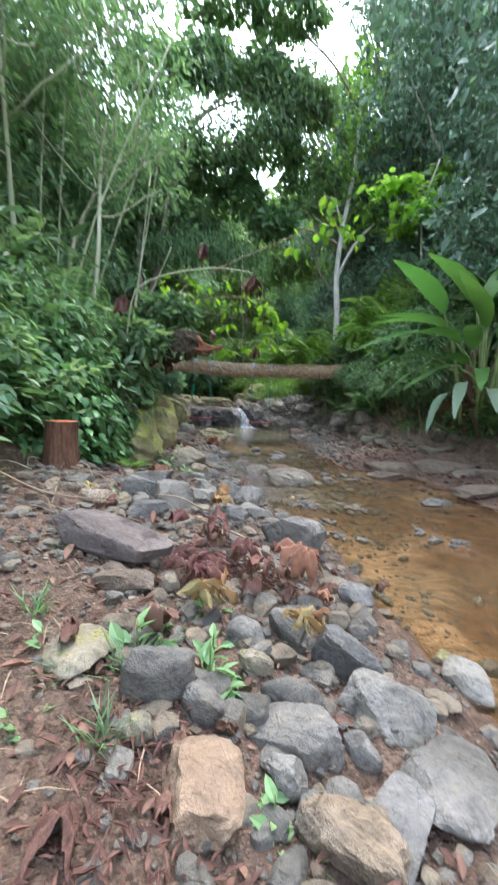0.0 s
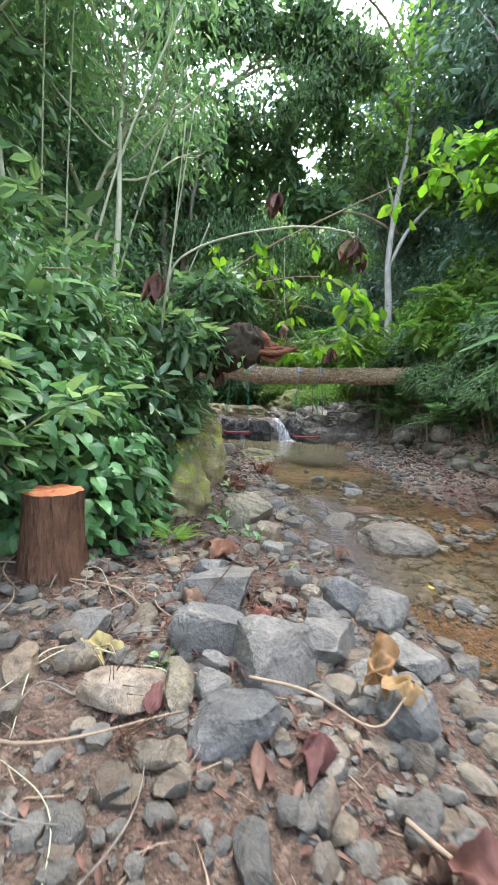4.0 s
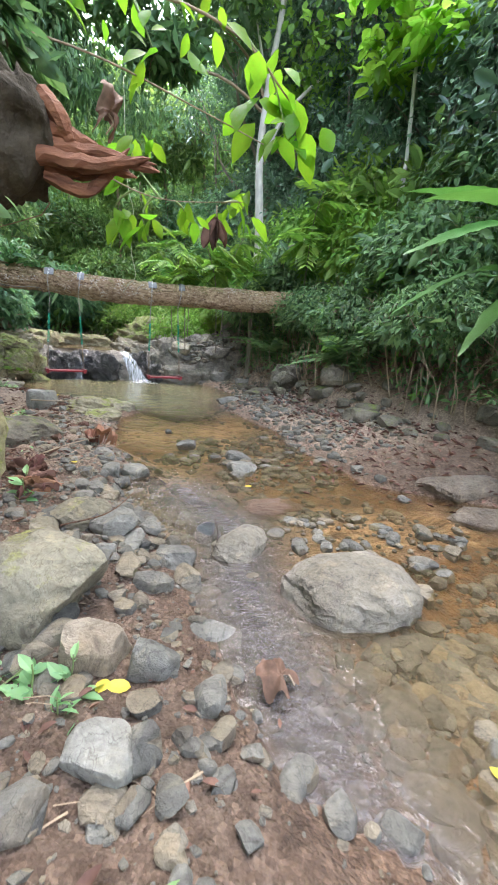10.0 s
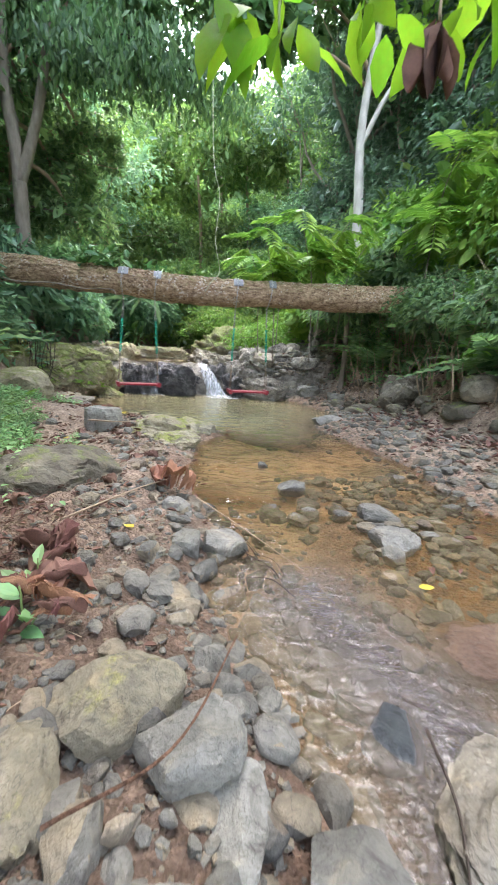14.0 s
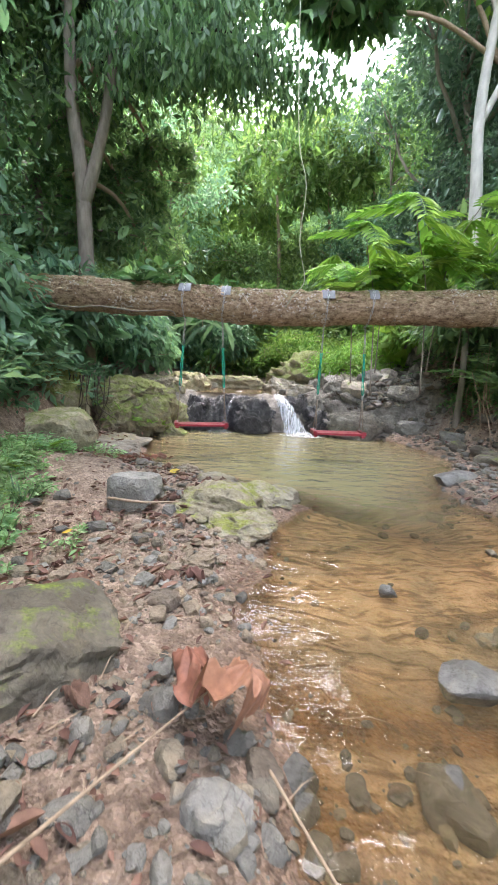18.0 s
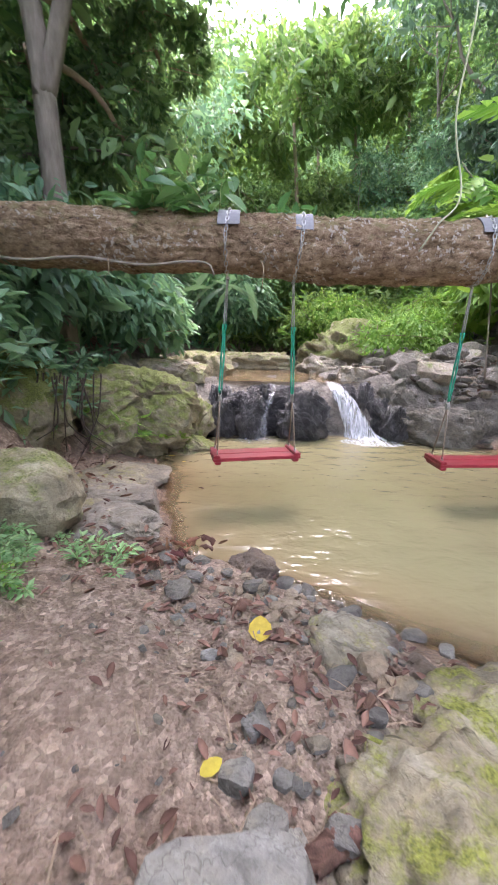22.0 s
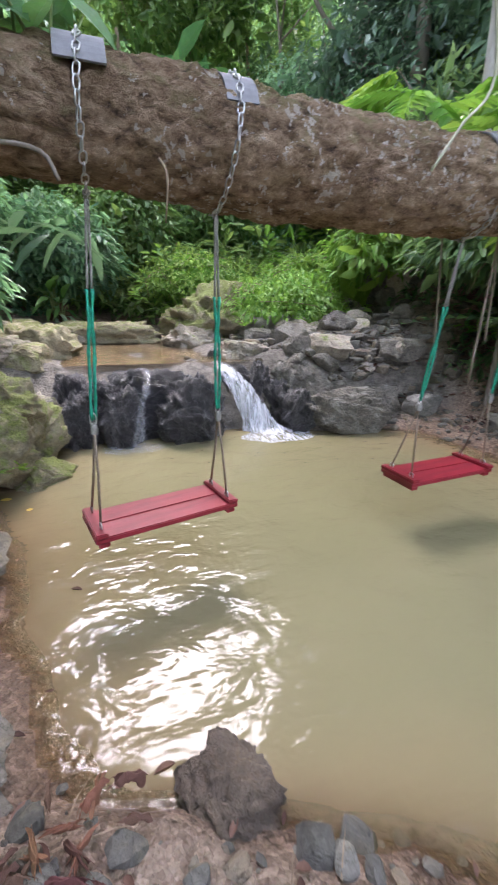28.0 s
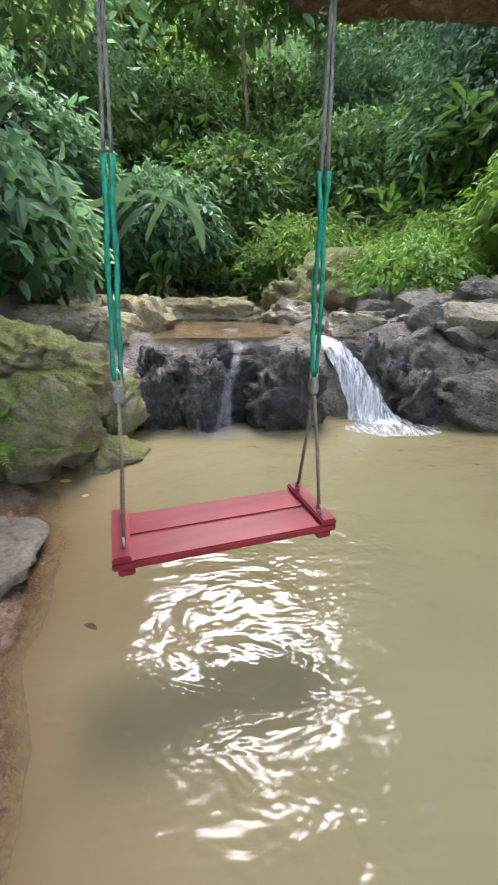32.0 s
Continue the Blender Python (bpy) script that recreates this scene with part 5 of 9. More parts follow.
boulder("bedrock_slab", 1.3, 17.3, 1.2, 1.0, 0.7, BEDROCK, "pale rock under fresh green cover", 40, 0.35, 136, level=4, rough=0.1, z=0.75, crag=0.2, cuts=6)


def stone_places(n, seed, zones):
    """Places on the bars: each zone is (share, x from the water's left edge, spread, y from, y to, side)."""
    rng = np.random.default_rng(seed)
    out = []
    while len(out) < n:
        share = rng.random()
        for s, off, spread, y0, y1, right in zones:
            if share < s:
                break
            share -= s
        y = rng.uniform(y0, y1)
        edge = np.interp(y, SIDE_Y, SIDE_R) if right else np.interp(y, EDGE_Y, EDGE_L)
        out.append((edge + off + rng.normal(0, spread), y, rng.random(), rng.random(), rng.random()))
    return out


g = np.random.default_rng(12)
for k in range(46):
    x, y = g.uniform(0.5, 3.0), g.uniform(15.6, 18.4)
    s = g.uniform(0.25, 0.65)
    boulder("bedrock_block", x, y, s * g.uniform(0.9, 1.4), s, s * g.uniform(0.6, 0.9), (BEDROCK, STONE_CRAG, STONE_CRAG)[k % 3], "weathered grey-brown block of rock on the slope by the falls", g.uniform(0, 360), 0.35, 400 + k, level=4, rough=0.12, cuts=11, crag=0.06, square=0.6)
for k in range(14):
    x, y = g.uniform(-3.6, -2.2), g.uniform(16.2, 19.5)
    s = g.uniform(0.3, 0.7)
    boulder("bedrock_block", x, y, s * 1.5, s * 1.2, s * 0.6, (STONE_GREEN, BEDROCK)[k % 2], "pale mossy block of rock beside the upper pool", g.uniform(-25, 25), 0.45, 440 + k, level=4, rough=0.14, cuts=10, crag=0.07, square=0.6)

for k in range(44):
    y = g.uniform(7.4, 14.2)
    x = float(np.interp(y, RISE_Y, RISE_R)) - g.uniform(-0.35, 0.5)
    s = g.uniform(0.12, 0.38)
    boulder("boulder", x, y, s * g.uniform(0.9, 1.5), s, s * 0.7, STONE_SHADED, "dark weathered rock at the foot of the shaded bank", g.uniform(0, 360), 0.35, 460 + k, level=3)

BARS = ((0.14, -2.1, 0.45, 2.2, 5.0, 0), (0.26, -0.75, 0.42, 0.3, 3.6, 0), (0.20, -0.8, 0.42, 3.4, 7.4, 0), (0.10, -0.25, 0.3, 6.3, 8.6, 0), (0.06, 0.65, 0.28, 4.7, 5.6, 0), (0.20, 0.55, 0.4, 8.0, 15.2, 1), (0.02, -0.8, 0.5, 8.6, 10.3, 0), (0.04, -0.6, 0.4, 0.5, 4.0, 0))
for x, y, a, b, c in stone_places(300, 7, BARS):
    s = 0.028 + 0.045 * a * a + (0.012 if y < 4.5 else 0)
    ob = new("stone", ROCKS[int(b * 16) % 16])
    ob.matrix_basis = pose(x, y, ground(x, y) + s * 0.28, 20 * (c - 0.5), 24 * (b - 0.5), 360 * c) @ Matrix.Diagonal((s * (0.9 + 0.5 * b), s * (0.8 + 0.3 * c), s * (0.5 + 0.25 * a), 1))
    tagged(ob, "loose grey and tan river stone", "stone", "river stones")

MEDIUM = ((0.36, -0.7, 0.35, 0.5, 4.4, 0), (0.26, -0.45, 0.30, 4.6, 7.0, 0), (0.16, 0.1, 0.3, 7.0, 8.6, 0), (0.22, -1.7, 0.4, 2.2, 4.8, 0))
for x, y, a, b, c in stone_places(190, 57, MEDIUM):
    s = 0.036 + 0.045 * a * a
    ob = new("rock", ROCKS[int(b * 16) % 16])
    ob.matrix_basis = pose(x, y, ground(x, y) + s * 0.25, 24 * (c - 0.5), 30 * (b - 0.5), 360 * c) @ Matrix.Diagonal((s * (0.9 + 0.5 * b), s * (0.8 + 0.3 * c), s * (0.55 + 0.3 * a), 1))
    tagged(ob, "angular grey rock of the stony stream bar", "rock", "angular rocks")


def pebbles(name, n, seed, zones, small, large, level, label, mat=None):
    rng = np.random.default_rng(seed)
    shapes = [rock_shape(300 + k, level, 9, 0.08) for k in range(6)]
    vs, fs, base = [], [], 0
    places = np.array(stone_places(n, seed, zones))
    z = land(places[:, 0], places[:, 1])[0]
    for (x, y, a, b, c), h in zip(places, z):
        v, f = shapes[int(c * 6) % 6]
        s = small + (large - small) * a ** 2.5
        t = b * 6.283
        v = v * np.array([s * (0.8 + 0.5 * c), s * 0.85, s * (0.45 + 0.25 * b)])
        v = np.stack([v[:, 0] * math.cos(t) - v[:, 1] * math.sin(t), v[:, 0] * math.sin(t) + v[:, 1] * math.cos(t), v[:, 2]], 1)
        vs.append(v + np.array([x, y, h + s * 0.2]))
        fs.append(f + base)
        base += len(v)
    return tagged(new(name, fast_mesh(name, np.concatenate(vs), np.concatenate(fs), mat or STONE, True, 30)), label, "stones", kind="stuff")


WIDE = ((0.14, -2.1, 0.5, 1.8, 5.2, 0), (0.10, 0.7, 0.6, 3.5, 7.9, 0), (0.18, -0.8, 0.6, 0.0, 3.6, 0), (0.12, -0.9, 0.6, 3.4, 7.4, 0), (0.10, -0.3, 0.4, 6.3, 8.8, 0), (0.08, 0.8, 0.35, 4.5, 5.7, 0), (0.20, 0.6, 0.5, 8.0, 15.5, 1), (0.04, -0.9, 0.6, 8.4, 12.2, 0), (0.08, -0.8, 0.6, 0.5, 7.4, 0))
pebbles("loose_stones", 3000, 21, WIDE, 0.018, 0.065, 2, "scattered small grey and tan stones")
POINTS = ((0.3, 0.75, 0.22, 4.6, 5.6, 0), (0.25, -0.55, 0.4, 7.6, 9.4, 1), (0.2, -1.4, 0.5, 5.6, 7.6, 1), (0.25, 0.9, 0.5, 8.5, 15.0, 1))
pebbles("loose_stones", 1700, 23, POINTS, 0.02, 0.085, 2, "small flat stones on the gravel points")
pebbles("gravel", 12000, 22, WIDE, 0.006, 0.024, 1, "fine gravel over the soil")
SLOPE = ((0.6, 1.7, 0.7, 15.5, 17.0, 1), (0.4, 2.3, 0.7, 16.6, 18.6, 1))
pebbles("loose_stones", 1100, 27, SLOPE, 0.03, 0.13, 2, "broken stones on the slope beside the falls")
PATH = ((0.45, -0.38, 0.26, 9.0, 10.1, 0), (0.2, -0.8, 0.3, 8.9, 10.3, 0), (0.35, -0.5, 0.4, 10.9, 11.8, 0))
pebbles("pale_pebbles", 300, 29, PATH, 0.012, 0.05, 2, "small pale angular pebbles trodden into the path", STONE_TAN)
pebbles("pale_pebbles", 160, 33, PATH, 0.012, 0.045, 2, "small pale angular pebbles trodden into the path", STONE_PALE)
for x, y, a, b, c in stone_places(28, 63, ((0.75, -0.3, 0.2, 9.15, 10.05, 0), (0.25, -0.35, 0.3, 11.0, 11.7, 0))):
    if ground(x, y) < water_level(y) + 0.02:
        continue
    s = 0.022 + 0.05 * a * a
    ob = new("embedded_rock", ROCKS[int(b * 16) % 16].copy())
    ob.data.materials.clear()
    ob.data.materials.append((STONE_BROWN, STONE_TAN)[int(c * 5) % 2])
    ob.matrix_basis = pose(x, y, ground(x, y) + s * 0.1, 20 * (c - 0.5), 20 * (b - 0.5), 360 * c) @ Matrix.Diagonal((s * (0.9 + 0.5 * b), s * (0.8 + 0.4 * c), s * (0.5 + 0.3 * a), 1))
    tagged(ob, "brown rock half sunk in the soil of the path", "rock", "rocks sunk in the path")

# ---- the fallen trunk with its swings ----
LOG_AXIS = curve_points([(-6.2, 13.5, 2.22), (-3.9, 13.12, 2.11), (-1.75, 13.05, 2.02), (-0.5, 13.05, 1.97), (1.2, 13.05, 2.01), (2.4, 13.05, 2.05), (4.2, 13.2, 2.2), (6.0, 13.4, 2.5)], 620)


def log_at(x):
    k = int(np.argmin(np.abs(LOG_AXIS[:, 0] - x)))
    return LOG_AXIS[k]


LOG_R = np.interp(LOG_AXIS[:, 0], (-6.2, -3.9, -1.0, 1.2, 3.0, 6.0), (0.25, 0.215, 0.205, 0.205, 0.215, 0.20))
log_root = tagged(new("fallen_trunk"), "fallen tree trunk with rough brown bark lying across the stream", "log")
log_root.location = (0, 13.05, 1.0)
inv = pose(0, -13.05, -1.0)
v, f = tube(LOG_AXIS, LOG_R, 96, 0.0, 3)
rad = unit(v - np.repeat(np.concatenate([LOG_AXIS[:1], LOG_AXIS, LOG_AXIS[-1:]]), 96, 0))
round_ = np.arctan2(rad[:, 2], rad[:, 1])
v = v + rad * (0.03 * fbm(v[:, 0] * 1.6, v[:, 2] * 3 + v[:, 1] * 2.5, 7, 2) + 0.030 * fbm(v[:, 0] * 8, v[:, 2] * 17 + v[:, 1] * 13, 8, 4) + 0.007 * vnoise(v[:, 0] * 45, v[:, 2] * 50 + v[:, 1] * 40, 4) + 0.032 * (0.3 - np.abs(fbm(v[:, 0] * 13, round_ * 5.5, 14, 3))) + 0.018 * (0.3 - np.abs(fbm(v[:, 0] * 24 + 3, round_ * 13, 18, 2))))[:, None]
part_mesh("trunk", fast_mesh("trunk", v, f, BARK_LOG), log_root, m=inv)
# a thin dead branch along its underside, a stub and a slender upright sapling stem
v, f = tube(curve_points([(-3.6, 12.88, 1.93), (-3.2, 12.86, 1.88), (-2.8, 12.85, 1.90), (-2.35, 12.86, 1.85), (-2.05, 12.85, 1.87), (-1.88, 12.85, 1.86), (-1.83, 12.84, 1.78)], 26), np.linspace(0.012, 0.007, 26), 8, 0.2, 5)
part_mesh("dead_branch", fast_mesh("dead_branch", v, f, BARK_GREY), log_root, "thin pale dead branch along the trunk", inv)
for x, z0, l in ((-1.50, 1.88, 0.20), (-2.6, 1.9, 0.12)):
    v, f = tube(curve_points([(x, 12.86, z0), (x + 0.02, 12.82, z0 - 0.3 * l), (x + 0.01, 12.84, z0 - l)], 6), np.linspace(0.007, 0.003, 6), 6)
    part_mesh("stub", fast_mesh("stub", v, f, TWIG), log_root, m=inv)

def chain_link(length, width, wire):
    n = 14
    a = np.linspace(0, 2 * np.pi, n, endpoint=False)
    p = np.stack([np.cos(a) * width / 2, 0 * a, np.sin(a) * width / 2 + np.sign(np.sin(a)) * (length - width) / 2], 1)
    sides = 6
    b = np.linspace(0, 2 * np.pi, sides, endpoint=False)
    out = unit(np.stack([np.cos(a), 0 * a, np.sin(a)], 1))
    v = p[:, None] + wire * (np.cos(b)[None, :, None] * out[:, None] + np.sin(b)[None, :, None] * np.array([0, 1.0, 0])[None, None])
    i, j = np.meshgrid(np.arange(n), np.arange(sides), indexing="ij")
    f = np.stack([i * sides + j, ((i + 1) % n) * sides + j, ((i + 1) % n) * sides + (j + 1) % sides, i * sides + (j + 1) % sides], -1).reshape(-1, 4)
    return v.reshape(-1, 3), f


LINK = fast_mesh("link", *chain_link(0.041, 0.023, 0.0036), STEEL)


def beam(a, b, w, h, mat, name, bevel=0.006):
    """A bar of wood from a to b (local), with worn edges."""
    bm = bmesh.new()
    bmesh.ops.create_cube(bm, size=1.0)
    a, b = Vector(a), Vector(b)
    bmesh.ops.scale(bm, vec=((b - a).length, w, h), verts=bm.verts)
    bmesh.ops.bevel(bm, geom=bm.edges[:], offset=bevel, segments=2, affect="EDGES")
    me = bpy.data.meshes.new(name)
    bm.to_mesh(me)
    bm.free()
    me.materials.append(mat)
    m = Matrix.Translation((a + b) / 2) @ (b - a).to_track_quat("X", "Z").to_matrix().to_4x4()
    return me, m


def swing(cx, cy, cz, turn, tops, label):
    """A two-plank seat hung by four cords, netted ropes and chains from the trunk."""
    root = tagged(new("swing"), label, "swing", "swings on the trunk")
    root.matrix_basis = pose(cx, cy, cz, 0, 0, turn)
    back = root.matrix_basis.inverted()
    L, D, T = 0.74, 0.30, 0.028
    cleats = []
    for y in (-D / 4, D / 4):
        me, m = beam((-L / 2, y, 0), (L / 2, y, 0), D / 2 - 0.005, T, RED_PAINT, "seat_plank", 0.005)
        part_mesh("seat_plank", me, root, m=m)
    for x in (-1, 1):
        me, m = beam((x * (L / 2 - 0.03), -D / 2 - 0.004, T * 0.9), (x * (L / 2 - 0.03), D / 2 + 0.004, T * 0.9), 0.055, 0.022, RED_PAINT, "end_cleat", 0.005)
        cleats.append(part_mesh("end_cleat", me, root, m=m))
        me, m = beam((x * (L / 2 - 0.04), -D / 2 + 0.01, -T), (x * (L / 2 - 0.04), D / 2 - 0.01, -T), 0.05, 0.028, RED_PAINT, "under_cleat", 0.005)
        part_mesh("under_cleat", me, root, m=m)
    for x, cleat, (tx, ty) in zip((-1, 1), cleats, tops):
        ex = x * (L / 2 - 0.04)
        c = log_at(tx)
        r = float(np.interp(tx, LOG_AXIS[:, 0], LOG_R))
        under = back @ Vector((tx - (0.033 if x > 0 else 0.0), c[1] - 0.02, c[2] - r - 0.01))
        knot = Vector((ex, 0, 0)).lerp(under, 0.345)
        net_top = Vector((ex, 0, 0)).lerp(under, 0.755)
        for y in (-0.07, 0.07):
            bolt = Vector((ex, y * 1.3, T * 1.3 + 0.012))
            eye = fast_mesh("eye_bolt", *chain_link(0.034, 0.032, 0.0045), STEEL)
            part_mesh("eye_bolt", eye, cleat, "galvanised eye bolt", cleat.matrix_basis.inverted() @ Matrix.Translation(bolt) @ pose(0, 0, 0, 0, 0, 90))
            v, f = tube([bolt, bolt.lerp(knot, 0.5) + Vector((0.004, 0, 0)), knot], [0.006] * 3, 6)
            part_mesh("cord", fast_mesh("cord", v, f, ROPE), root)
        v, f = rock_shape(int(50 + x), 2, 5, 0.2)
        part_mesh("knot", fast_mesh("knot", v * np.array([0.016, 0.016, 0.03]) + np.array(knot), f, GREY_ROPE), root)
        part_mesh("shackle", fast_mesh("shackle", *chain_link(0.05, 0.026, 0.004), STEEL), root, m=Matrix.Translation(knot + Vector((0, 0, 0.045))))
        for s in (-1, 1):
            p = [knot.lerp(net_top, 0.07 + 0.93 * t) + Vector((s * (0.008 + 0.002 * math.sin(3.1 * t) + 0.002 * math.sin(14 * t)), s * 0.006 * math.cos(9 * t), 0)) for t in np.linspace(0, 1, 22)]
            rr = [0.0072 + 0.0014 * math.sin(k * 1.9 + s) for k in range(22)]
            v, f = tube(p, rr, 8, 0.12, 5)
            part_mesh("netted_rope", fast_mesh("netted_rope", v, f, NET), root, "rope wrapped in green netting")
            p = [net_top.lerp(under, t) + Vector((s * 0.009 * (1 - 0.6 * t), 0, 0)) for t in np.linspace(0, 1, 8)]
            v, f = tube(p, [0.0055 + 0.0008 * math.sin(k * 2.3) for k in range(8)], 6, 0.1, 6)
            part_mesh("upper_rope", fast_mesh("upper_rope", v, f, GREY_ROPE), root)
        # chain round the trunk, over a pad of rubber
        n = 21
        for k in range(n):
            a = -1.72 + k * (3.3 / (n - 1))
            d = Vector((0, -math.cos(a), math.sin(a)))
            pos = back @ (Vector((tx - (0.035 if x > 0 else 0.0) * max(0, -math.sin(a)) + 0.02 * max(0, math.sin(a)), c[1], c[2])) + d * (r + 0.028))
            t = back.to_3x3() @ Vector((0.12, math.sin(a), math.cos(a)))
            m = Matrix.Translation(pos) @ t.to_track_quat("Z", "Y").to_matrix().to_4x4() @ pose(0, 0, 0, 0, 0, 90 * (k % 2))
            part_mesh("link", LINK, root, m=m)
        bend = np.linspace(0.42 if x < 0 else 0.38, 1.45, 9)
        pv = []
        for a in bend:
            d = np.array([0, -math.cos(a), math.sin(a)])
            for w in (-0.078, 0.078) if x < 0 else (-0.06, 0.06):
                for up in (0.016, 0.024):
                    pv.append(np.array(back @ Vector(np.array([tx + w + 0.02, c[1], c[2]]) + d * (r + up))))
        pf = []
        for k in range(8):
            q = 4 * k
            pf += [(q + 1, q + 3, q + 7, q + 5), (q, q + 4, q + 6, q + 2), (q, q + 1, q + 5, q + 4), (q + 2, q + 6, q + 7, q + 3)]
        pf += [(0, 2, 3, 1), (32, 33, 35, 34)]
        part_mesh("rubber_pad", fast_mesh("rubber_pad", np.array(pv), np.array(pf), RUBBER, False), root, "grey rubber pad under the chain")
    return root


swing(-1.53, 13.12, 0.385, 13.0, ((-1.75, 12.9), (-1.22, 12.9)), "red-painted plank swing on green-netted ropes over the pool")
swing(0.39, 13.24, 0.325, 4.0, ((0.08, 12.9), (0.65, 12.9)), "red-painted plank swing hanging beside a second one")

# ---- the falls ----
fall = tagged(new("waterfall"), "small white waterfall running between dark rocks into the pool", "waterfall")
fall.location = (-0.2, 15.5, -0.03)
rng = np.random.default_rng(9)


def water_sheet(path, widths, seed, n=22, k=13):
    p = curve_points(path, n)
    w = np.interp(np.linspace(0, 1, n), np.linspace(0, 1, len(widths)), widths)
    s = np.linspace(-0.5, 0.5, k)
    v = p[:, None] + np.stack([s[None] * w[:, None], 0 * s[None] * w[:, None], 0 * s[None] * w[:, None]], -1)
    v[..., 1] += 0.10 * w[:, None] * np.cos(s * 3.1)[None] * -1 + 0.05 * fbm(v[..., 0] * 16, v[..., 2] * 5, seed, 3)
    v[..., 0] += 0.03 * fbm(v[..., 2] * 8, v[..., 1] * 8 + s[None] * 3, seed + 4, 3)
    i, j = np.meshgrid(np.arange(n - 1), np.arange(k - 1), indexing="ij")
    a = i * k + j
    return v.reshape(-1, 3), np.stack([a, a + 1, a + k + 1, a + k], -1).reshape(-1, 4)


for path, widths in ((((-0.42, 16.2, 0.72), (-0.36, 15.9, 0.66), (-0.22, 15.68, 0.42), (-0.08, 15.56, 0.12), (0.02, 15.45, -0.02)), (0.12, 0.22, 0.30, 0.38, 0.46)),
                     (((-0.38, 16.1, 0.70), (-0.30, 15.85, 0.62), (-0.14, 15.62, 0.36), (0.02, 15.50, 0.06), (0.14, 15.36, -0.015)), (0.07, 0.12, 0.18, 0.26, 0.40)),
                     (((-0.44, 16.0, 0.68), (-0.34, 15.8, 0.5), (-0.2, 15.6, 0.2), (-0.12, 15.5, -0.01)), (0.06, 0.10, 0.16, 0.3)),
                     (((-1.30, 15.9, 0.68), (-1.36, 15.55, 0.52), (-1.46, 15.42, 0.26), (-1.50, 15.34, -0.01)), (0.05, 0.07, 0.10, 0.22)),
                     (((-1.52, 15.9, 0.62), (-1.60, 15.6, 0.4), (-1.64, 15.46, 0.15), (-1.68, 15.4, -0.01)), (0.03, 0.04, 0.06, 0.12))):
    v, f = water_sheet(path, widths, int(100 * widths[0]))
    part_mesh("water_sheet", fast_mesh("water_sheet", v, f, FOAM if path[0][0] > -1 else TRICKLE), fall, m=pose(0.2, -15.5, 0.03))
for cx, cy, rx, ry, s in ((0.12, 15.30, 0.46, 0.24, 1), (-1.52, 15.28, 0.30, 0.14, 2), (-1.72, 15.38, 0.12, 0.08, 3)):
    a, q = np.meshgrid(np.linspace(0, 2 * np.pi, 40, endpoint=False), np.linspace(0.02, 1, 10), indexing="ij")
    edge = 1 + 0.35 * fbm(np.cos(a) * 2, np.sin(a) * 2, s, 3)
    v = np.stack([cx + q * rx * edge * np.cos(a), cy + q * ry * edge * np.sin(a), -0.022 + 0.02 * (1 - q) * (1 + fbm(q * 6 + a, a * 4, s)) + 0 * a], -1)
    i, j = np.meshgrid(np.arange(40), np.arange(9), indexing="ij")
    f = np.stack([i * 10 + j, ((i + 1) % 40) * 10 + j, ((i + 1) % 40) * 10 + j + 1, i * 10 + j + 1], -1).reshape(-1, 4)
    part_mesh("foam", fast_mesh("foam", v.reshape(-1, 3), f, FOAM if s == 1 else TRICKLE), fall, "churned white foam where the fall lands", pose(0.2, -15.5, 0.03))

# ---- plants ----


def limb_path(rng, start, way, length, n=7, wander=0.12, lift=0.1):
    p, d = [np.array(start, float)], unit(np.array(way, float))
    for k in range(n):
        d = unit(d + rng.normal(0, wander, 3) + np.array([0, 0, lift]))
        p.append(p[-1] + d * length / n)
    return np.array(p)


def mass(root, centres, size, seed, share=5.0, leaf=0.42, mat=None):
    """Larger filler leaves inside a crown; the default green has inner shade in it."""
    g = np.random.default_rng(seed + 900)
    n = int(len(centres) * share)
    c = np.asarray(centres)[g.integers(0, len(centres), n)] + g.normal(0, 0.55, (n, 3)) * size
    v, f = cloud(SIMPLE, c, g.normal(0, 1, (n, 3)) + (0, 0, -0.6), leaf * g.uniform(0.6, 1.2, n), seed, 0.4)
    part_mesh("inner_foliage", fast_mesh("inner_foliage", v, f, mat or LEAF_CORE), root)


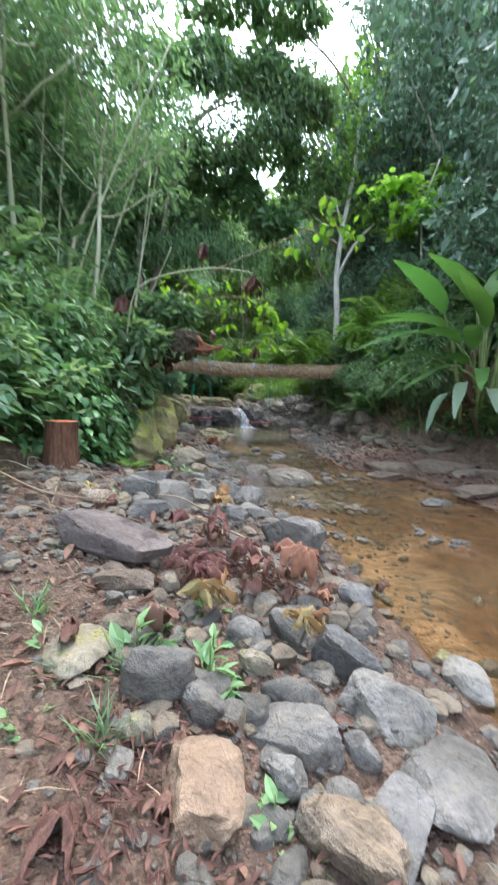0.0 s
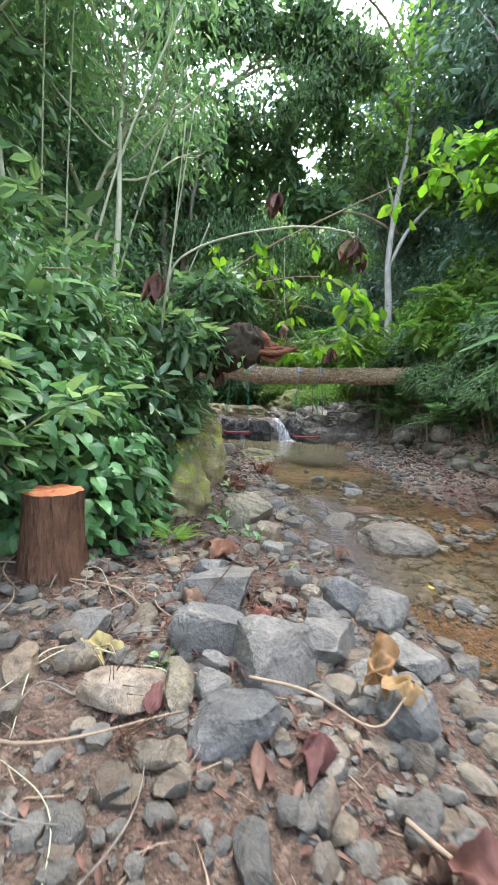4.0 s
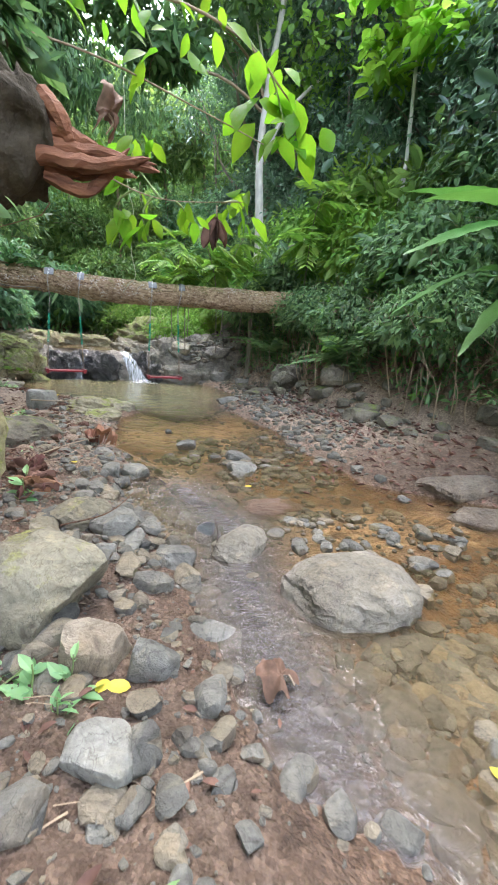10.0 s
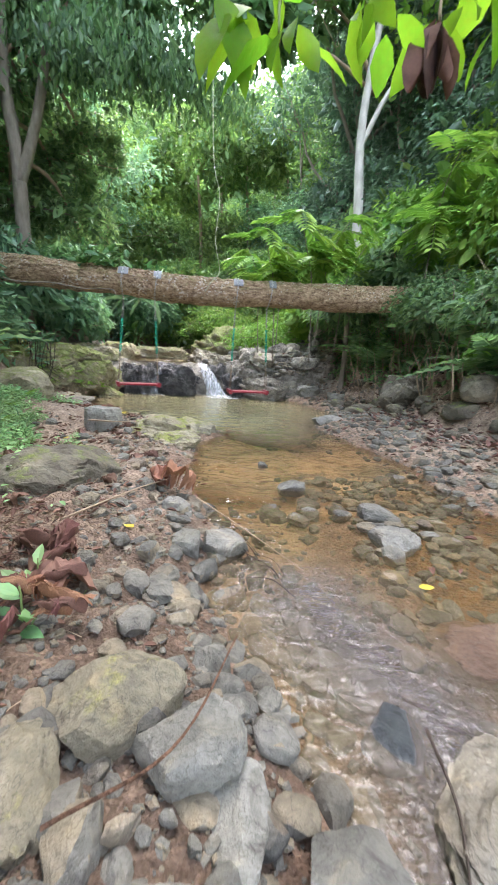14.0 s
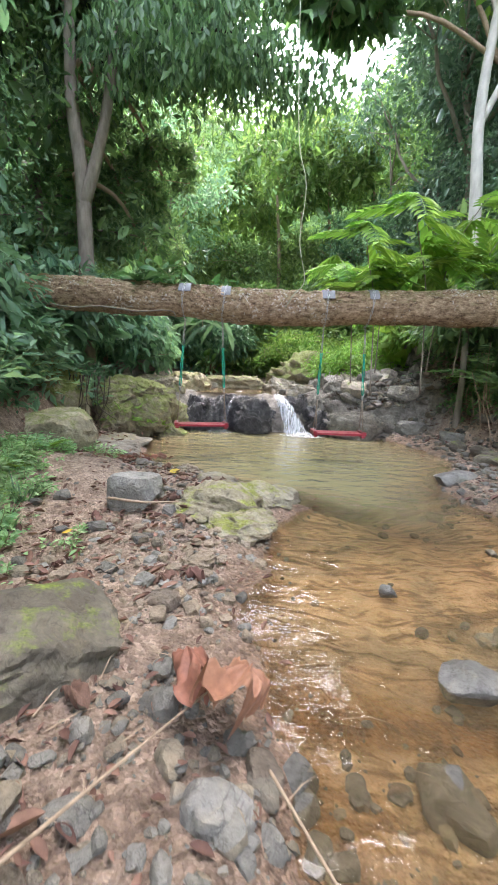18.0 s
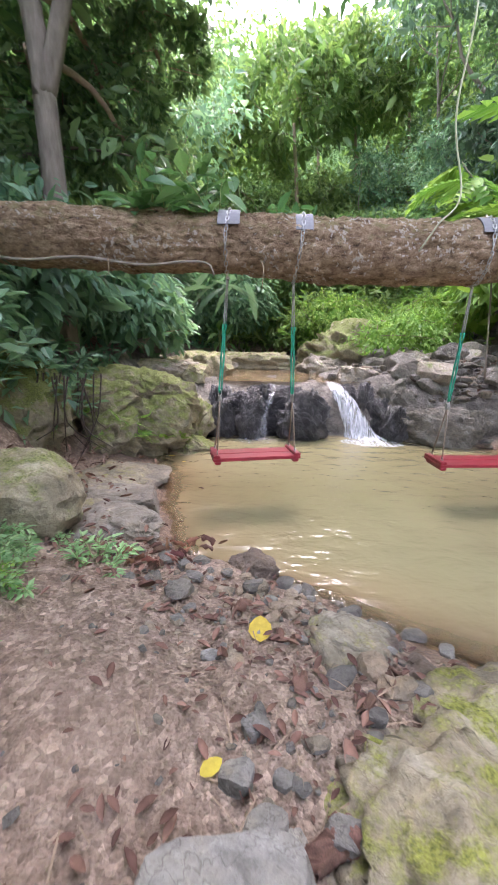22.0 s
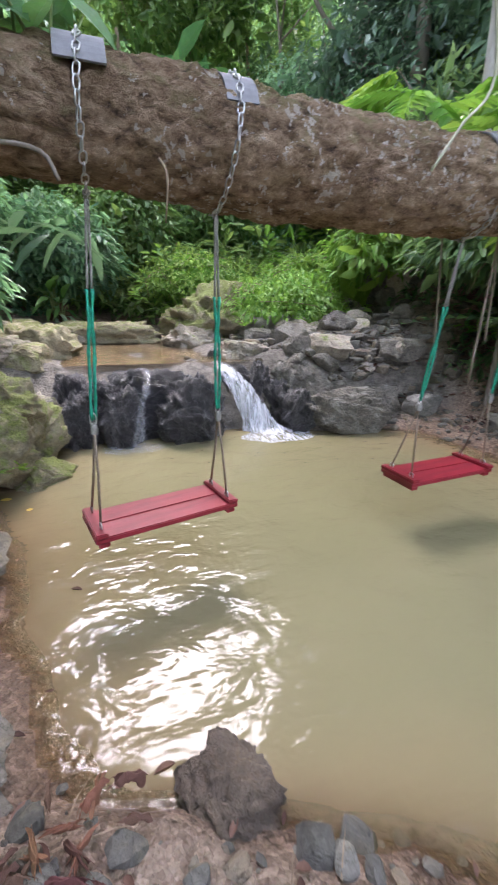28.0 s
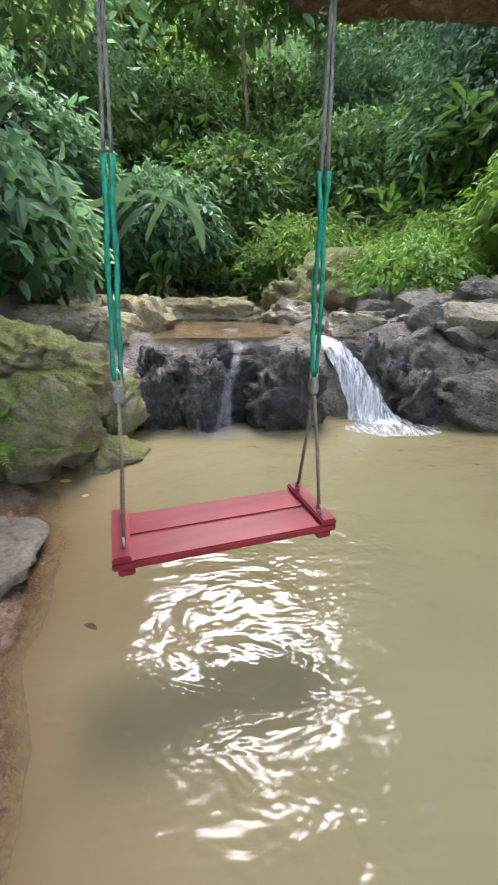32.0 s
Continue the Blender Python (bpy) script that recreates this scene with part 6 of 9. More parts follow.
def make_tree(seed, height, trunk_r, bark, leaf, label, leaf_size=0.2, leaves=5200, crown=0.45, spread=0.42, lean=(0, 0), shape=LEAFLET, clump=0.55, limbs=9, lift=0.12, category="tree", inner=5.0):
    """A tree: a tapered trunk with limbs, and a ragged crown of leaf clumps."""
    rng = np.random.default_rng(seed)
    root = tagged(new("tree"), label, category)
    top = np.array([lean[0], lean[1], height])
    line = curve_points([(0, 0, -0.4), top * 0.25 + rng.normal(0, 0.03 * height, 3) * (1, 1, 0), top * 0.55 + rng.normal(0, 0.04 * height, 3) * (1, 1, 0), top * 0.92], 16)
    wood = [tube(line, np.linspace(trunk_r, trunk_r * 0.18, 16) * np.concatenate([[1.5, 1.2], np.ones(14)]), 9, 0.12, seed)]
    tips = [line[-1]]
    for k in range(limbs):
        t = crown + (1 - crown) * (k + rng.random()) / limbs
        i = min(15, int(t * 15))
        az = 2.4 * k + rng.normal(0, 0.5)
        ln = spread * height * (1.15 - 0.6 * (t - crown) / (1 - crown)) * rng.uniform(0.7, 1.1)
        p = limb_path(rng, line[i], (math.cos(az), math.sin(az), 0.55), ln, 7, 0.16, lift)
        wood.append(tube(p, np.linspace(trunk_r * 0.36 * (1.2 - 0.6 * t), 0.012, 8), 6, 0.1, seed + k))
        tips += [p[-1], p[-2], p[-4]]
        for q in range(3):
            j = rng.integers(3, 7)
            az2 = rng.uniform(0, 6.28)
            b = limb_path(rng, p[j], (math.cos(az2), math.sin(az2), 0.3), ln * rng.uniform(0.25, 0.45), 5, 0.2, 0.05)
            wood.append(tube(b, np.linspace(trunk_r * 0.10, 0.006, 6), 5))
            tips += [b[-1], b[-3]]
    v, f = joined(wood)
    part_mesh("trunk", fast_mesh("trunk", v, f, bark), root)
    tips = np.array(tips)
    c = tips[rng.integers(0, len(tips), leaves)]
    off = rng.normal(0, 1, (leaves, 3)) * np.array([clump, clump, clump * 0.6]) * (0.05 * height + 0.25)
    ax = unit(off + rng.normal(0, 0.4, (leaves, 3)) + np.array([0, 0, -0.5]))
    v, f = cloud(shape, c + off, ax, leaf_size * rng.uniform(0.6, 1.3, leaves), seed, 0.5)
    crown_ob = part_mesh("crown", fast_mesh("crown", v, f, leaf, False), root)
    mass(crown_ob, tips, (0.05 * height + 0.25) * clump * np.array([1.5, 1.5, 1.2]), seed, inner, 0.42 if inner > 2 else 0.22, leaf)
    return root


def make_shrub(seed, size, leaf, label, shape=SIMPLE, leaf_size=0.13, stems=9, per=46, droop=0.0, stem_mat=None, upright=0.8, name="shrub"):
    """A shrub: thin stems from one base, leaves set along their outer part."""
    rng = np.random.default_rng(seed)
    root = tagged(new(name), label, "plant")
    wood, at, ax = [], [], []
    for k in range(stems):
        az, out = rng.uniform(0, 6.28), rng.uniform(0.2, 1.0)
        p = limb_path(rng, (rng.normal(0, 0.05 * size), rng.normal(0, 0.05 * size), -0.05), (out * math.cos(az), out * math.sin(az), upright), size * rng.uniform(0.7, 1.2), 8, 0.16, 0.02 - droop)
        wood.append(tube(p, np.linspace(0.010 * size + 0.003, 0.002, 9), 5))
        s = rng.uniform(0.18, 1, per) * 8
        i = np.minimum(s.astype(int), 7)
        fr = (s - i)[:, None]
        pos = p[i] * (1 - fr) + p[i + 1] * fr
        side = rng.normal(0, 1, (per, 3)) * (1, 1, 0.4)
        at.append(pos + side * 0.05 * size)
        ax.append(side + np.array([0, 0, -0.15 - droop]) + unit(p[i + 1] - p[i]) * 0.5)
    v, f = joined(wood)
    tagged(part_mesh("branchwork", fast_mesh("branchwork", v, f, stem_mat or STEM), root), kind="stuff")
    at, ax = np.concatenate(at), np.concatenate(ax)
    v, f = cloud(shape, at, ax, leaf_size * rng.uniform(0.6, 1.3, len(at)), seed + 1, 0.75)
    part_mesh("foliage", fast_mesh("foliage", v, f, leaf, False), root)
    return root


def make_fern(seed, size, leaf, label, fronds=12, shape=FROND, rise=0.75, name="fern"):
    rng = np.random.default_rng(seed)
    root = tagged(new(name), label, "plant")
    for k in range(fronds):
        az = 6.28 * k / fronds + rng.normal(0, 0.25)
        v, f = cloud(shape, [(0, 0, 0.01)], [(math.cos(az), math.sin(az), rise * rng.uniform(0.6, 1.4))], size * rng.uniform(0.7, 1.15), seed + k, 1.0)
        part_mesh("frond", fast_mesh("frond", v, f, leaf, False), root)
    return root


def put(ob, x, y, turn=0.0, scale=1.0, z=None, tip=(0, 0)):
    return copy_thing(ob, pose(x, y, (ground(x, y) if z is None else z) - 0.02, tip[0], tip[1], turn) @ Matrix.Scale(scale, 4))


def settle(ob, x, y, turn=0.0, scale=1.0, z=None, tip=(0, 0)):
    ob.matrix_basis = pose(x, y, (ground(x, y) if z is None else z) - 0.02, tip[0], tip[1], turn) @ Matrix.Scale(scale, 4)
    return ob


rng = np.random.default_rng(77)
# trees: first of each kind, then copies up the slopes
T_DARK = settle(make_tree(1, 11, 0.16, BARK_GREY, LEAF_DARK, "tall forest tree with dark green leaves on the slope", 0.16, 6000, 0.22), -5.4, 11.0, 0, 0.78)
T_MID = settle(make_tree(2, 9, 0.13, BARK_GREY, LEAF_MID, "forest tree with mid-green leaves on the slope", 0.16, 5600, 0.2), -6.5, 7.0)
T_FAR = settle(make_tree(3, 9, 0.14, BARK_GREY, LEAF_FAR, "light green leafy tree at the head of the gully", 0.18, 8000, 0.15, 0.40, inner=18.0), -1.2, 25.5, 0, 0.5)
T_BLUE = settle(make_tree(4, 10, 0.14, BARK_GREY, LEAF_BLUE, "blue-green leafy tree on the slope", 0.19, 5600, 0.2), -7.0, 15.0, 0, 0.78)
T_THIN = settle(make_tree(5, 8, 0.06, CANE, LEAF_MID, "slender pale-stemmed young tree with soft green leaves", 0.15, 1700, 0.45, 0.3, (0.8, -0.3), SIMPLE, 0.6, inner=1.0), -3.6, 8.6)
for x, y, k, s, t in ((-8.2, 3.5, 0, 1.0, 40), (-6.2, 1.2, 1, 0.95, 100), (-9.5, 8.5, 3, 1.1, 160), (-8.4, 12.5, 0, 1.15, 220), (-6.0, 18.5, 0, 1.1, 280), (-9.0, 19.5, 1, 0.95, 10), (-5.0, 22.5, 3, 1.1, 60),
                      (-10.5, 25, 0, 1.05, 120), (-7.5, 29, 2, 1.2, 190), (-4.5, 28.5, 2, 0.85, 250), (1.9, 26.5, 2, 0.98, 320), (0.4, 28, 2, 1.04, 80), (-1.3, 31.5, 2, 0.8, 10), (3.6, 29, 2, 1.1, 60), (2.6, 23.4, 2, 0.75, 200), (-3.4, 24.0, 2, 0.7, 20), (4.6, 25.0, 2, 1.15, 140), (-7.5, 37, 1, 1.5, 30), (3.5, 24.6, 0, 1.02, 140), (3.9, 28.4, 0, 1.2, 15)):
    put((T_DARK, T_MID, T_FAR, T_BLUE, T_THIN)[k], x, y, t, s * (0.78 if x < -5.5 and y < 14 else 1.0))
# built like T_DARK, with the slope's shade in the leaf colour
T_TALL = settle(make_tree(9, 11, 0.16, BARK_GREY, LEAF_SHADE, "tall forest tree with leaves coloured dark for the shaded slope", 0.16, 6000, 0.22), 6.2, 11.5, 15, 1.1)
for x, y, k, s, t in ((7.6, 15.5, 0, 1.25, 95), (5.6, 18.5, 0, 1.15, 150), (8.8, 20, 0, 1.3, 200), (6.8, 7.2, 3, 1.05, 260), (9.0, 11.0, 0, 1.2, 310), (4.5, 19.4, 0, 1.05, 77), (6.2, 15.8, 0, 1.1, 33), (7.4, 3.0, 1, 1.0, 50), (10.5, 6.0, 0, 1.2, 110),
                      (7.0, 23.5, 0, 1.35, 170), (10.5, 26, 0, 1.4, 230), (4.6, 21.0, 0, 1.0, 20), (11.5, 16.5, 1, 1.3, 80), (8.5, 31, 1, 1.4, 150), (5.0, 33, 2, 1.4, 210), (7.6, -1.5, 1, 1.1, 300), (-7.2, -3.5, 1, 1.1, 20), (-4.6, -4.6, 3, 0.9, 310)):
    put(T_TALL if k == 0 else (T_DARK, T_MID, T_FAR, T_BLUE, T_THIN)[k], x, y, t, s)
for x, y, s, t in ((-3.1, 7.6, 0.95, 60), (-4.2, 9.4, 1.1, 170), (-3.4, 6.3, 0.85, 240), (-4.6, 6.8, 1.1, 310), (-4.3, 4.4, 1.0, 30)):
    put(T_THIN, x, y, t, s)

T_WALL = settle(make_tree(6, 8.5, 0.10, BARK_GREY, LEAF_BLUE, "vine-draped forest tree, leafy to the ground", 0.16, 7500, 0.04, 0.26, (0.3, 0.2), LEAFLET, 0.62, 17, 0.0), -4.9, 10.2, 0, 0.75)
T_WALL_B = settle(make_tree(7, 8.0, 0.10, BARK_GREY, LEAF_MID, "leafy forest tree hung with creepers to the ground", 0.16, 6500, 0.04, 0.27, (-0.3, 0.2), SIMPLE, 0.62, 17, 0.0), -5.2, 7.6)
# built like T_WALL, its leaves coloured darker for the shaded side
T_SHADE = settle(make_tree(8, 8.5, 0.10, BARK_GREY, LEAF_SHADE, "forest tree hung with creepers, leaves coloured dark for the shaded slope", 0.16, 7500, 0.04, 0.26, (0.3, 0.2), LEAFLET, 0.62, 17, 0.0), 5.3, 9.6, 30, 0.88)
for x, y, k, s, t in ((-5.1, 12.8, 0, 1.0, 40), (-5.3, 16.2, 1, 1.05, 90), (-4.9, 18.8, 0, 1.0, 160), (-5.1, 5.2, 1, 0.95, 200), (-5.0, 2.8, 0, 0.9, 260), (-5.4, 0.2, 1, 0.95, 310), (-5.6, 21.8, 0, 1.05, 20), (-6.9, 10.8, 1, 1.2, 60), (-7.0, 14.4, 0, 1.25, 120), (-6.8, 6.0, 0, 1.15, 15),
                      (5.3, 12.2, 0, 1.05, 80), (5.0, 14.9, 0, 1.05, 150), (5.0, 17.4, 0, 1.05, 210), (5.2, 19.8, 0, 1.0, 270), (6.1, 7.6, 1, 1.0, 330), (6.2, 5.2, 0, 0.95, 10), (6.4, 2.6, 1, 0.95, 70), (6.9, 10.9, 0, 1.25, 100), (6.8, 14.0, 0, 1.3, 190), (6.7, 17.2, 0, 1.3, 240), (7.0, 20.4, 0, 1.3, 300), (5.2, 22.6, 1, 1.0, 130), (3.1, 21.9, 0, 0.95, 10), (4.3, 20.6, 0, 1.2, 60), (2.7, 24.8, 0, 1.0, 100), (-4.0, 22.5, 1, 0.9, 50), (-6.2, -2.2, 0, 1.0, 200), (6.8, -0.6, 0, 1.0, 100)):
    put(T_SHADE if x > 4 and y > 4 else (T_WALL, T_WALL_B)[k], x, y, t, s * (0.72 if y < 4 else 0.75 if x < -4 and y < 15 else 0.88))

# the pale forked tree on the far slope and the dark forked tree by the trunk
pale = tagged(new("pale_tree"), "slim pale-barked forked tree with bright leaves on the slope", "tree")
pale.matrix_basis = pose(3.3, 16.2, ground(3.3, 16.2))
z0 = ground(3.3, 16.2)
wood = [tube(curve_points([(0, 0, -0.3), (-0.05, 0, 2.2), (-0.18, 0, 4.0), (-0.05, 0, 5.8), (0.25, 0.1, 8.0), (0.3, 0.2, 11.0)], 30), np.linspace(0.13, 0.05, 30), 10, 0.08, 3),
        tube(curve_points([(-0.16, 0, 3.8), (0.4, -0.1, 5.0), (1.3, -0.3, 6.0), (2.2, -0.4, 6.8)], 14), np.linspace(0.07, 0.02, 14), 8, 0.08, 4),
        tube(curve_points([(-0.08, 0, 5.6), (-0.4, 0, 6.6), (-0.6, 0.1, 7.6)], 10), np.linspace(0.05, 0.015, 10), 8, 0.08, 5)]
v, f = joined(wood)
part_mesh("trunk", fast_mesh("trunk", v, f, BARK_PALE), pale)
n = 1500
tips = np.array([(0.3, 0.2, 10.8), (2.0, -0.4, 6.6), (-0.6, 0.1, 7.5), (1.2, -0.3, 6.1), (0.2, 0.1, 9.0)])
c = tips[rng.integers(0, 5, n)] + rng.normal(0, 1, (n, 3)) * (0.7, 0.7, 0.35)
v, f = cloud(OVAL, c, rng.normal(0, 1, (n, 3)) + (0, 0, -0.4), 0.22 * rng.uniform(0.6, 1.3, n), 3, 0.8, 1.4)
part_mesh("crown", fast_mesh("crown", v, f, LEAF_BRIGHT, False), pale)

fork = tagged(new("forked_tree"), "grey forked tree trunk rising from the overgrown bank", "tree")
zf = ground(-4.0, 15.0)
fork.matrix_basis = pose(-4.0, 15.0, zf)
wood = [tube(curve_points([(0, 0, -0.4), (0.05, 0, 1.2), (0.03, 0, 4.2 - zf), (-0.12, 0, 5.6 - zf), (-0.1, 0, 7.5 - zf), (0.2, -0.3, 11 - zf)], 26), np.linspace(0.16, 0.06, 26), 10, 0.1, 6),
        tube(curve_points([(0.03, 0, 3.9 - zf), (0.3, 0, 4.7 - zf), (0.6, -0.1, 5.8 - zf), (0.9, -0.2, 8.0 - zf), (1.6, -0.6, 10 - zf)], 20), np.linspace(0.12, 0.04, 20), 10, 0.1, 7),
        tube(curve_points([(0.9, -0.2, 8.0 - zf), (2.0, -0.5, 9.0 - zf), (3.4, -1.0, 9.3 - zf)], 14), np.linspace(0.06, 0.015, 14), 8, 0.1, 8)]
wood.append(tube(curve_points([(1.6, -0.6, 10 - zf), (2.8, -0.4, 10.8 - zf), (4.0, 0.2, 11.3 - zf), (5.2, 0.2, 11.6 - zf)], 14), np.linspace(0.06, 0.015, 14), 8, 0.1, 9))
v, f = joined(wood)
part_mesh("trunk", fast_mesh("trunk", v, f, BARK_GREY), fork)
n = 14000
tips = np.array([(4.6, 0.2, 11.6), (5.4, -0.4, 11.2), (3.6, 0.6, 11.9), (2.6, -0.8, 11.3), (5.0, 0.9, 12.2), (0.2, -0.3, 10.8), (1.6, -0.6, 9.8), (3.3, -1.0, 9.6), (2.2, -0.6, 9.4), (4.4, -0.6, 10.2), (-1.0, 0, 9.4), (-0.2, 0.4, 7.6), (-1.2, 0.4, 6.6), (1.0, 1.0, 7.0), (1.9, 1.3, 6.8), (-1.0, 1.0, 7.8), (0.4, 1.3, 6.4), (2.4, 1.6, 7.4), (1.4, 1.6, 8.2)]) - np.array([0, 0, zf])
c = tips[rng.integers(0, 19, n)] + rng.normal(0, 1, (n, 3)) * (0.62, 0.62, 0.42)
v, f = cloud(LEAFLET, c, rng.normal(0, 0.6, (n, 3)) + (0, 0, -0.8), 0.16 * rng.uniform(0.6, 1.3, n), 4, 0.5)
fork_crown = part_mesh("crown", fast_mesh("crown", v, f, LEAF_DARK, False), fork)
# filler leaves in the dark default green, as shade within the crown
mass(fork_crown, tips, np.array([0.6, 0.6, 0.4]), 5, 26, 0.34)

# shrubs, vines and ferns of the banks
S_MID = settle(make_shrub(11, 1.0, LEAF_MID, "leafy green shrub on the bank"), -2.6, 3.4)
S_BLUE = settle(make_shrub(12, 1.0, LEAF_BLUE, "blue-green broad-leaved shrub on the bank", SIMPLE, 0.17, 9, 34), -2.5, 5.0)
S_HEART = settle(make_shrub(13, 0.9, LEAF_BROAD, "creeper with heart-shaped leaves over the bank", HEART, 0.17, 9, 26, 0.10), -2.35, 4.5)
S_NARROW = settle(make_shrub(14, 1.5, LEAF_MID, "arching shrub with drooping leaves", SIMPLE, 0.17, 11, 60, 0.10), -3.0, 6.4)
S_BRIGHT = settle(make_shrub(15, 1.1, LEAF_BRIGHT, "bright yellow-green leafy shrub on the slope", SIMPLE, 0.15, 9, 40), 4.0, 11.6)
S_DARK = settle(make_shrub(16, 1.2, LEAF_DARK, "dark green leafy shrub on the shaded bank", SIMPLE, 0.14, 10, 50), 4.6, 9.4)
S_FAR = settle(make_shrub(17, 1.6, LEAF_FAR, "light green bush at the head of the gully", SIMPLE, 0.22, 10, 44), 1.2, 21.6)
FERN = settle(make_fern(18, 0.55, LEAF_BRIGHT, "bright green fern on the bank"), -1.42, 5.02, 20, 0.55)
FERN_BIG = settle(make_fern(19, 1.3, LEAF_MID, "large fern with arching fronds on the slope", 11, FROND), 3.2, 13.8)
KINDS = (S_MID, S_BLUE, S_HEART, S_NARROW, S_BRIGHT, S_DARK, S_FAR, FERN, FERN_BIG)


def bank(n, y0, y1, side, d0, d1, kinds, seed, low=0.7, high=1.3):
    """Plants along a bank: d is the distance up from its foot."""
    g = np.random.default_rng(seed)
    for k in range(n):
        y = g.uniform(y0, y1)
        d = g.uniform(d0, d1)
        x = np.interp(y, BANK_Y, BANK_L) - d if side < 0 else np.interp(y, RISE_Y, RISE_R) + d
        put(KINDS[kinds[int(g.integers(0, len(kinds)))]], x, y, g.uniform(0, 360), g.uniform(low, high), None, (g.normal(0, 8), side * g.uniform(-22, 0) * -1))


bank(34, 2.6, 7.2, -1, 0.15, 1.3, (2, 2, 1, 0, 2), 1, 0.6, 1.1)
bank(26, 0.5, 8.5, -1, 1.2, 3.2, (0, 3, 1, 3), 2, 0.9, 1.5)
bank(26, 8.0, 14.5, -1, 0.2, 1.6, (1, 0, 7, 1, 8), 3, 0.6, 1.1)
bank(22, 8.0, 20.0, -1, 1.5, 4.0, (1, 5, 0, 1), 4, 1.0, 1.7)
bank(36, 7.0, 15.5, 1, 0.3, 1.9, (5, 5, 0, 4, 8), 5, 0.6, 1.2)
bank(40, 8.0, 22.0, 1, 1.6, 4.6, (4, 0, 4, 5, 6, 8), 6, 1.0, 1.7)
bank(14, 1.0, 7.5, 1, 0.5, 3.0, (5, 0, 4), 7, 0.9, 1.5)
bank(18, -5.0, 1.0, -1, 0.3, 2.5, (0, 2, 3), 8, 0.9, 1.5)
g = np.random.default_rng(31)
for k in range(46):
    x, y = g.uniform(-5, 5), g.uniform(20.5, 31)
    put(S_FAR if g.random() < 0.75 else S_BRIGHT, x, y, g.uniform(0, 360), g.uniform(1.0, 1.9))


def hillside(name, n, x0, x1, y0, y1, mat, size, seed, label, depth=1.2, shape=LEAFLET):
    """Leaves of the thicket that covers a slope."""
    g = np.random.default_rng(seed)
    x, y = g.uniform(x0, x1, n), g.uniform(y0, y1, n)
    h, inside = land(x, y)
    steep = np.maximum(np.interp(y, BANK_Y, BANK_L) - 0.25 - x, x - np.interp(y, RISE_Y, RISE_R) - 0.25)
    keep = (steep > 0) | (y > 20.5)
    x, y, h = x[keep], y[keep], h[keep]
    mound = depth * np.clip(0.45 + 1.3 * fbm(x * 0.9, y * 0.9, seed, 3), 0.05, 1.4)
    z = h + mound * g.random(len(x)) ** 0.6
    ax = g.normal(0, 1, (len(x), 3)) + np.array([0, 0, -0.3])
    v, f = cloud(shape, np.stack([x, y, z], 1), ax, size * g.uniform(0.6, 1.4, len(x)), seed, 0.7)
    return tagged(new(name, fast_mesh(name, v, f, mat, False)), label, "undergrowth", kind="stuff")


hillside("undergrowth", 26000, -7, -1.6, 0, 9, LEAF_MID, 0.14, 41, "dense green undergrowth on the bank", 0.9)
hillside("undergrowth", 26000, -8, -2.6, 8, 22, LEAF_BLUE, 0.17, 42, "dense blue-green undergrowth on the bank", 0.9)
hillside("undergrowth", 26000, 2.6, 8, 6, 17, LEAF_DARK, 0.15, 43, "dense dark undergrowth on the shaded slope", 0.9)
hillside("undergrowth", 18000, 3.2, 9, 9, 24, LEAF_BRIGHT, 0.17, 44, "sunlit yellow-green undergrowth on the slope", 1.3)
hillside("undergrowth", 22000, -6, 7, 20, 34, LEAF_FAR, 0.24, 45, "light green thicket at the head of the gully", 1.6)
hillside("undergrowth", 15000, -16, -6, -4, 34, LEAF_MID, 0.34, 46, "green thicket high on the slope", 2.0)
hillside("undergrowth", 15000, 7, 18, -4, 34, LEAF_DARK, 0.34, 47, "dark thicket high on the slope", 2.0)
hillside("undergrowth", 17000, -16, 18, 30, 50, LEAF_FAR, 0.5, 48, "distant green thicket", 3.0)

# the clump of big paddle leaves on the far bank
paddle = tagged(new("paddle_plant"), "clump of tall plants with big green paddle leaves on the bank", "plant")
px, py = 4.3, 7.55
paddle.matrix_basis = pose(px, py, ground(px, py))
zb = ground(px, py)
ys = np.linspace(0.04, 0.97, 25)
PADDLE = leaf_shape(list(zip(ys, np.interp(ys, (0, 0.05, 0.15, 0.28, 0.42, 0.56, 0.7, 0.83, 0.94, 1), (0.01, 0.04, 0.105, 0.145, 0.165, 0.165, 0.145, 0.105, 0.05, 0.0)))), 1.25, 0.25)
PADDLE[0][:, 2] += 0.007 * np.where((np.arange(len(PADDLE[0])) // 3) % 2, 1, -1) * (np.abs(PADDLE[0][:, 0]) > 0.01)
g = np.random.default_rng(6)
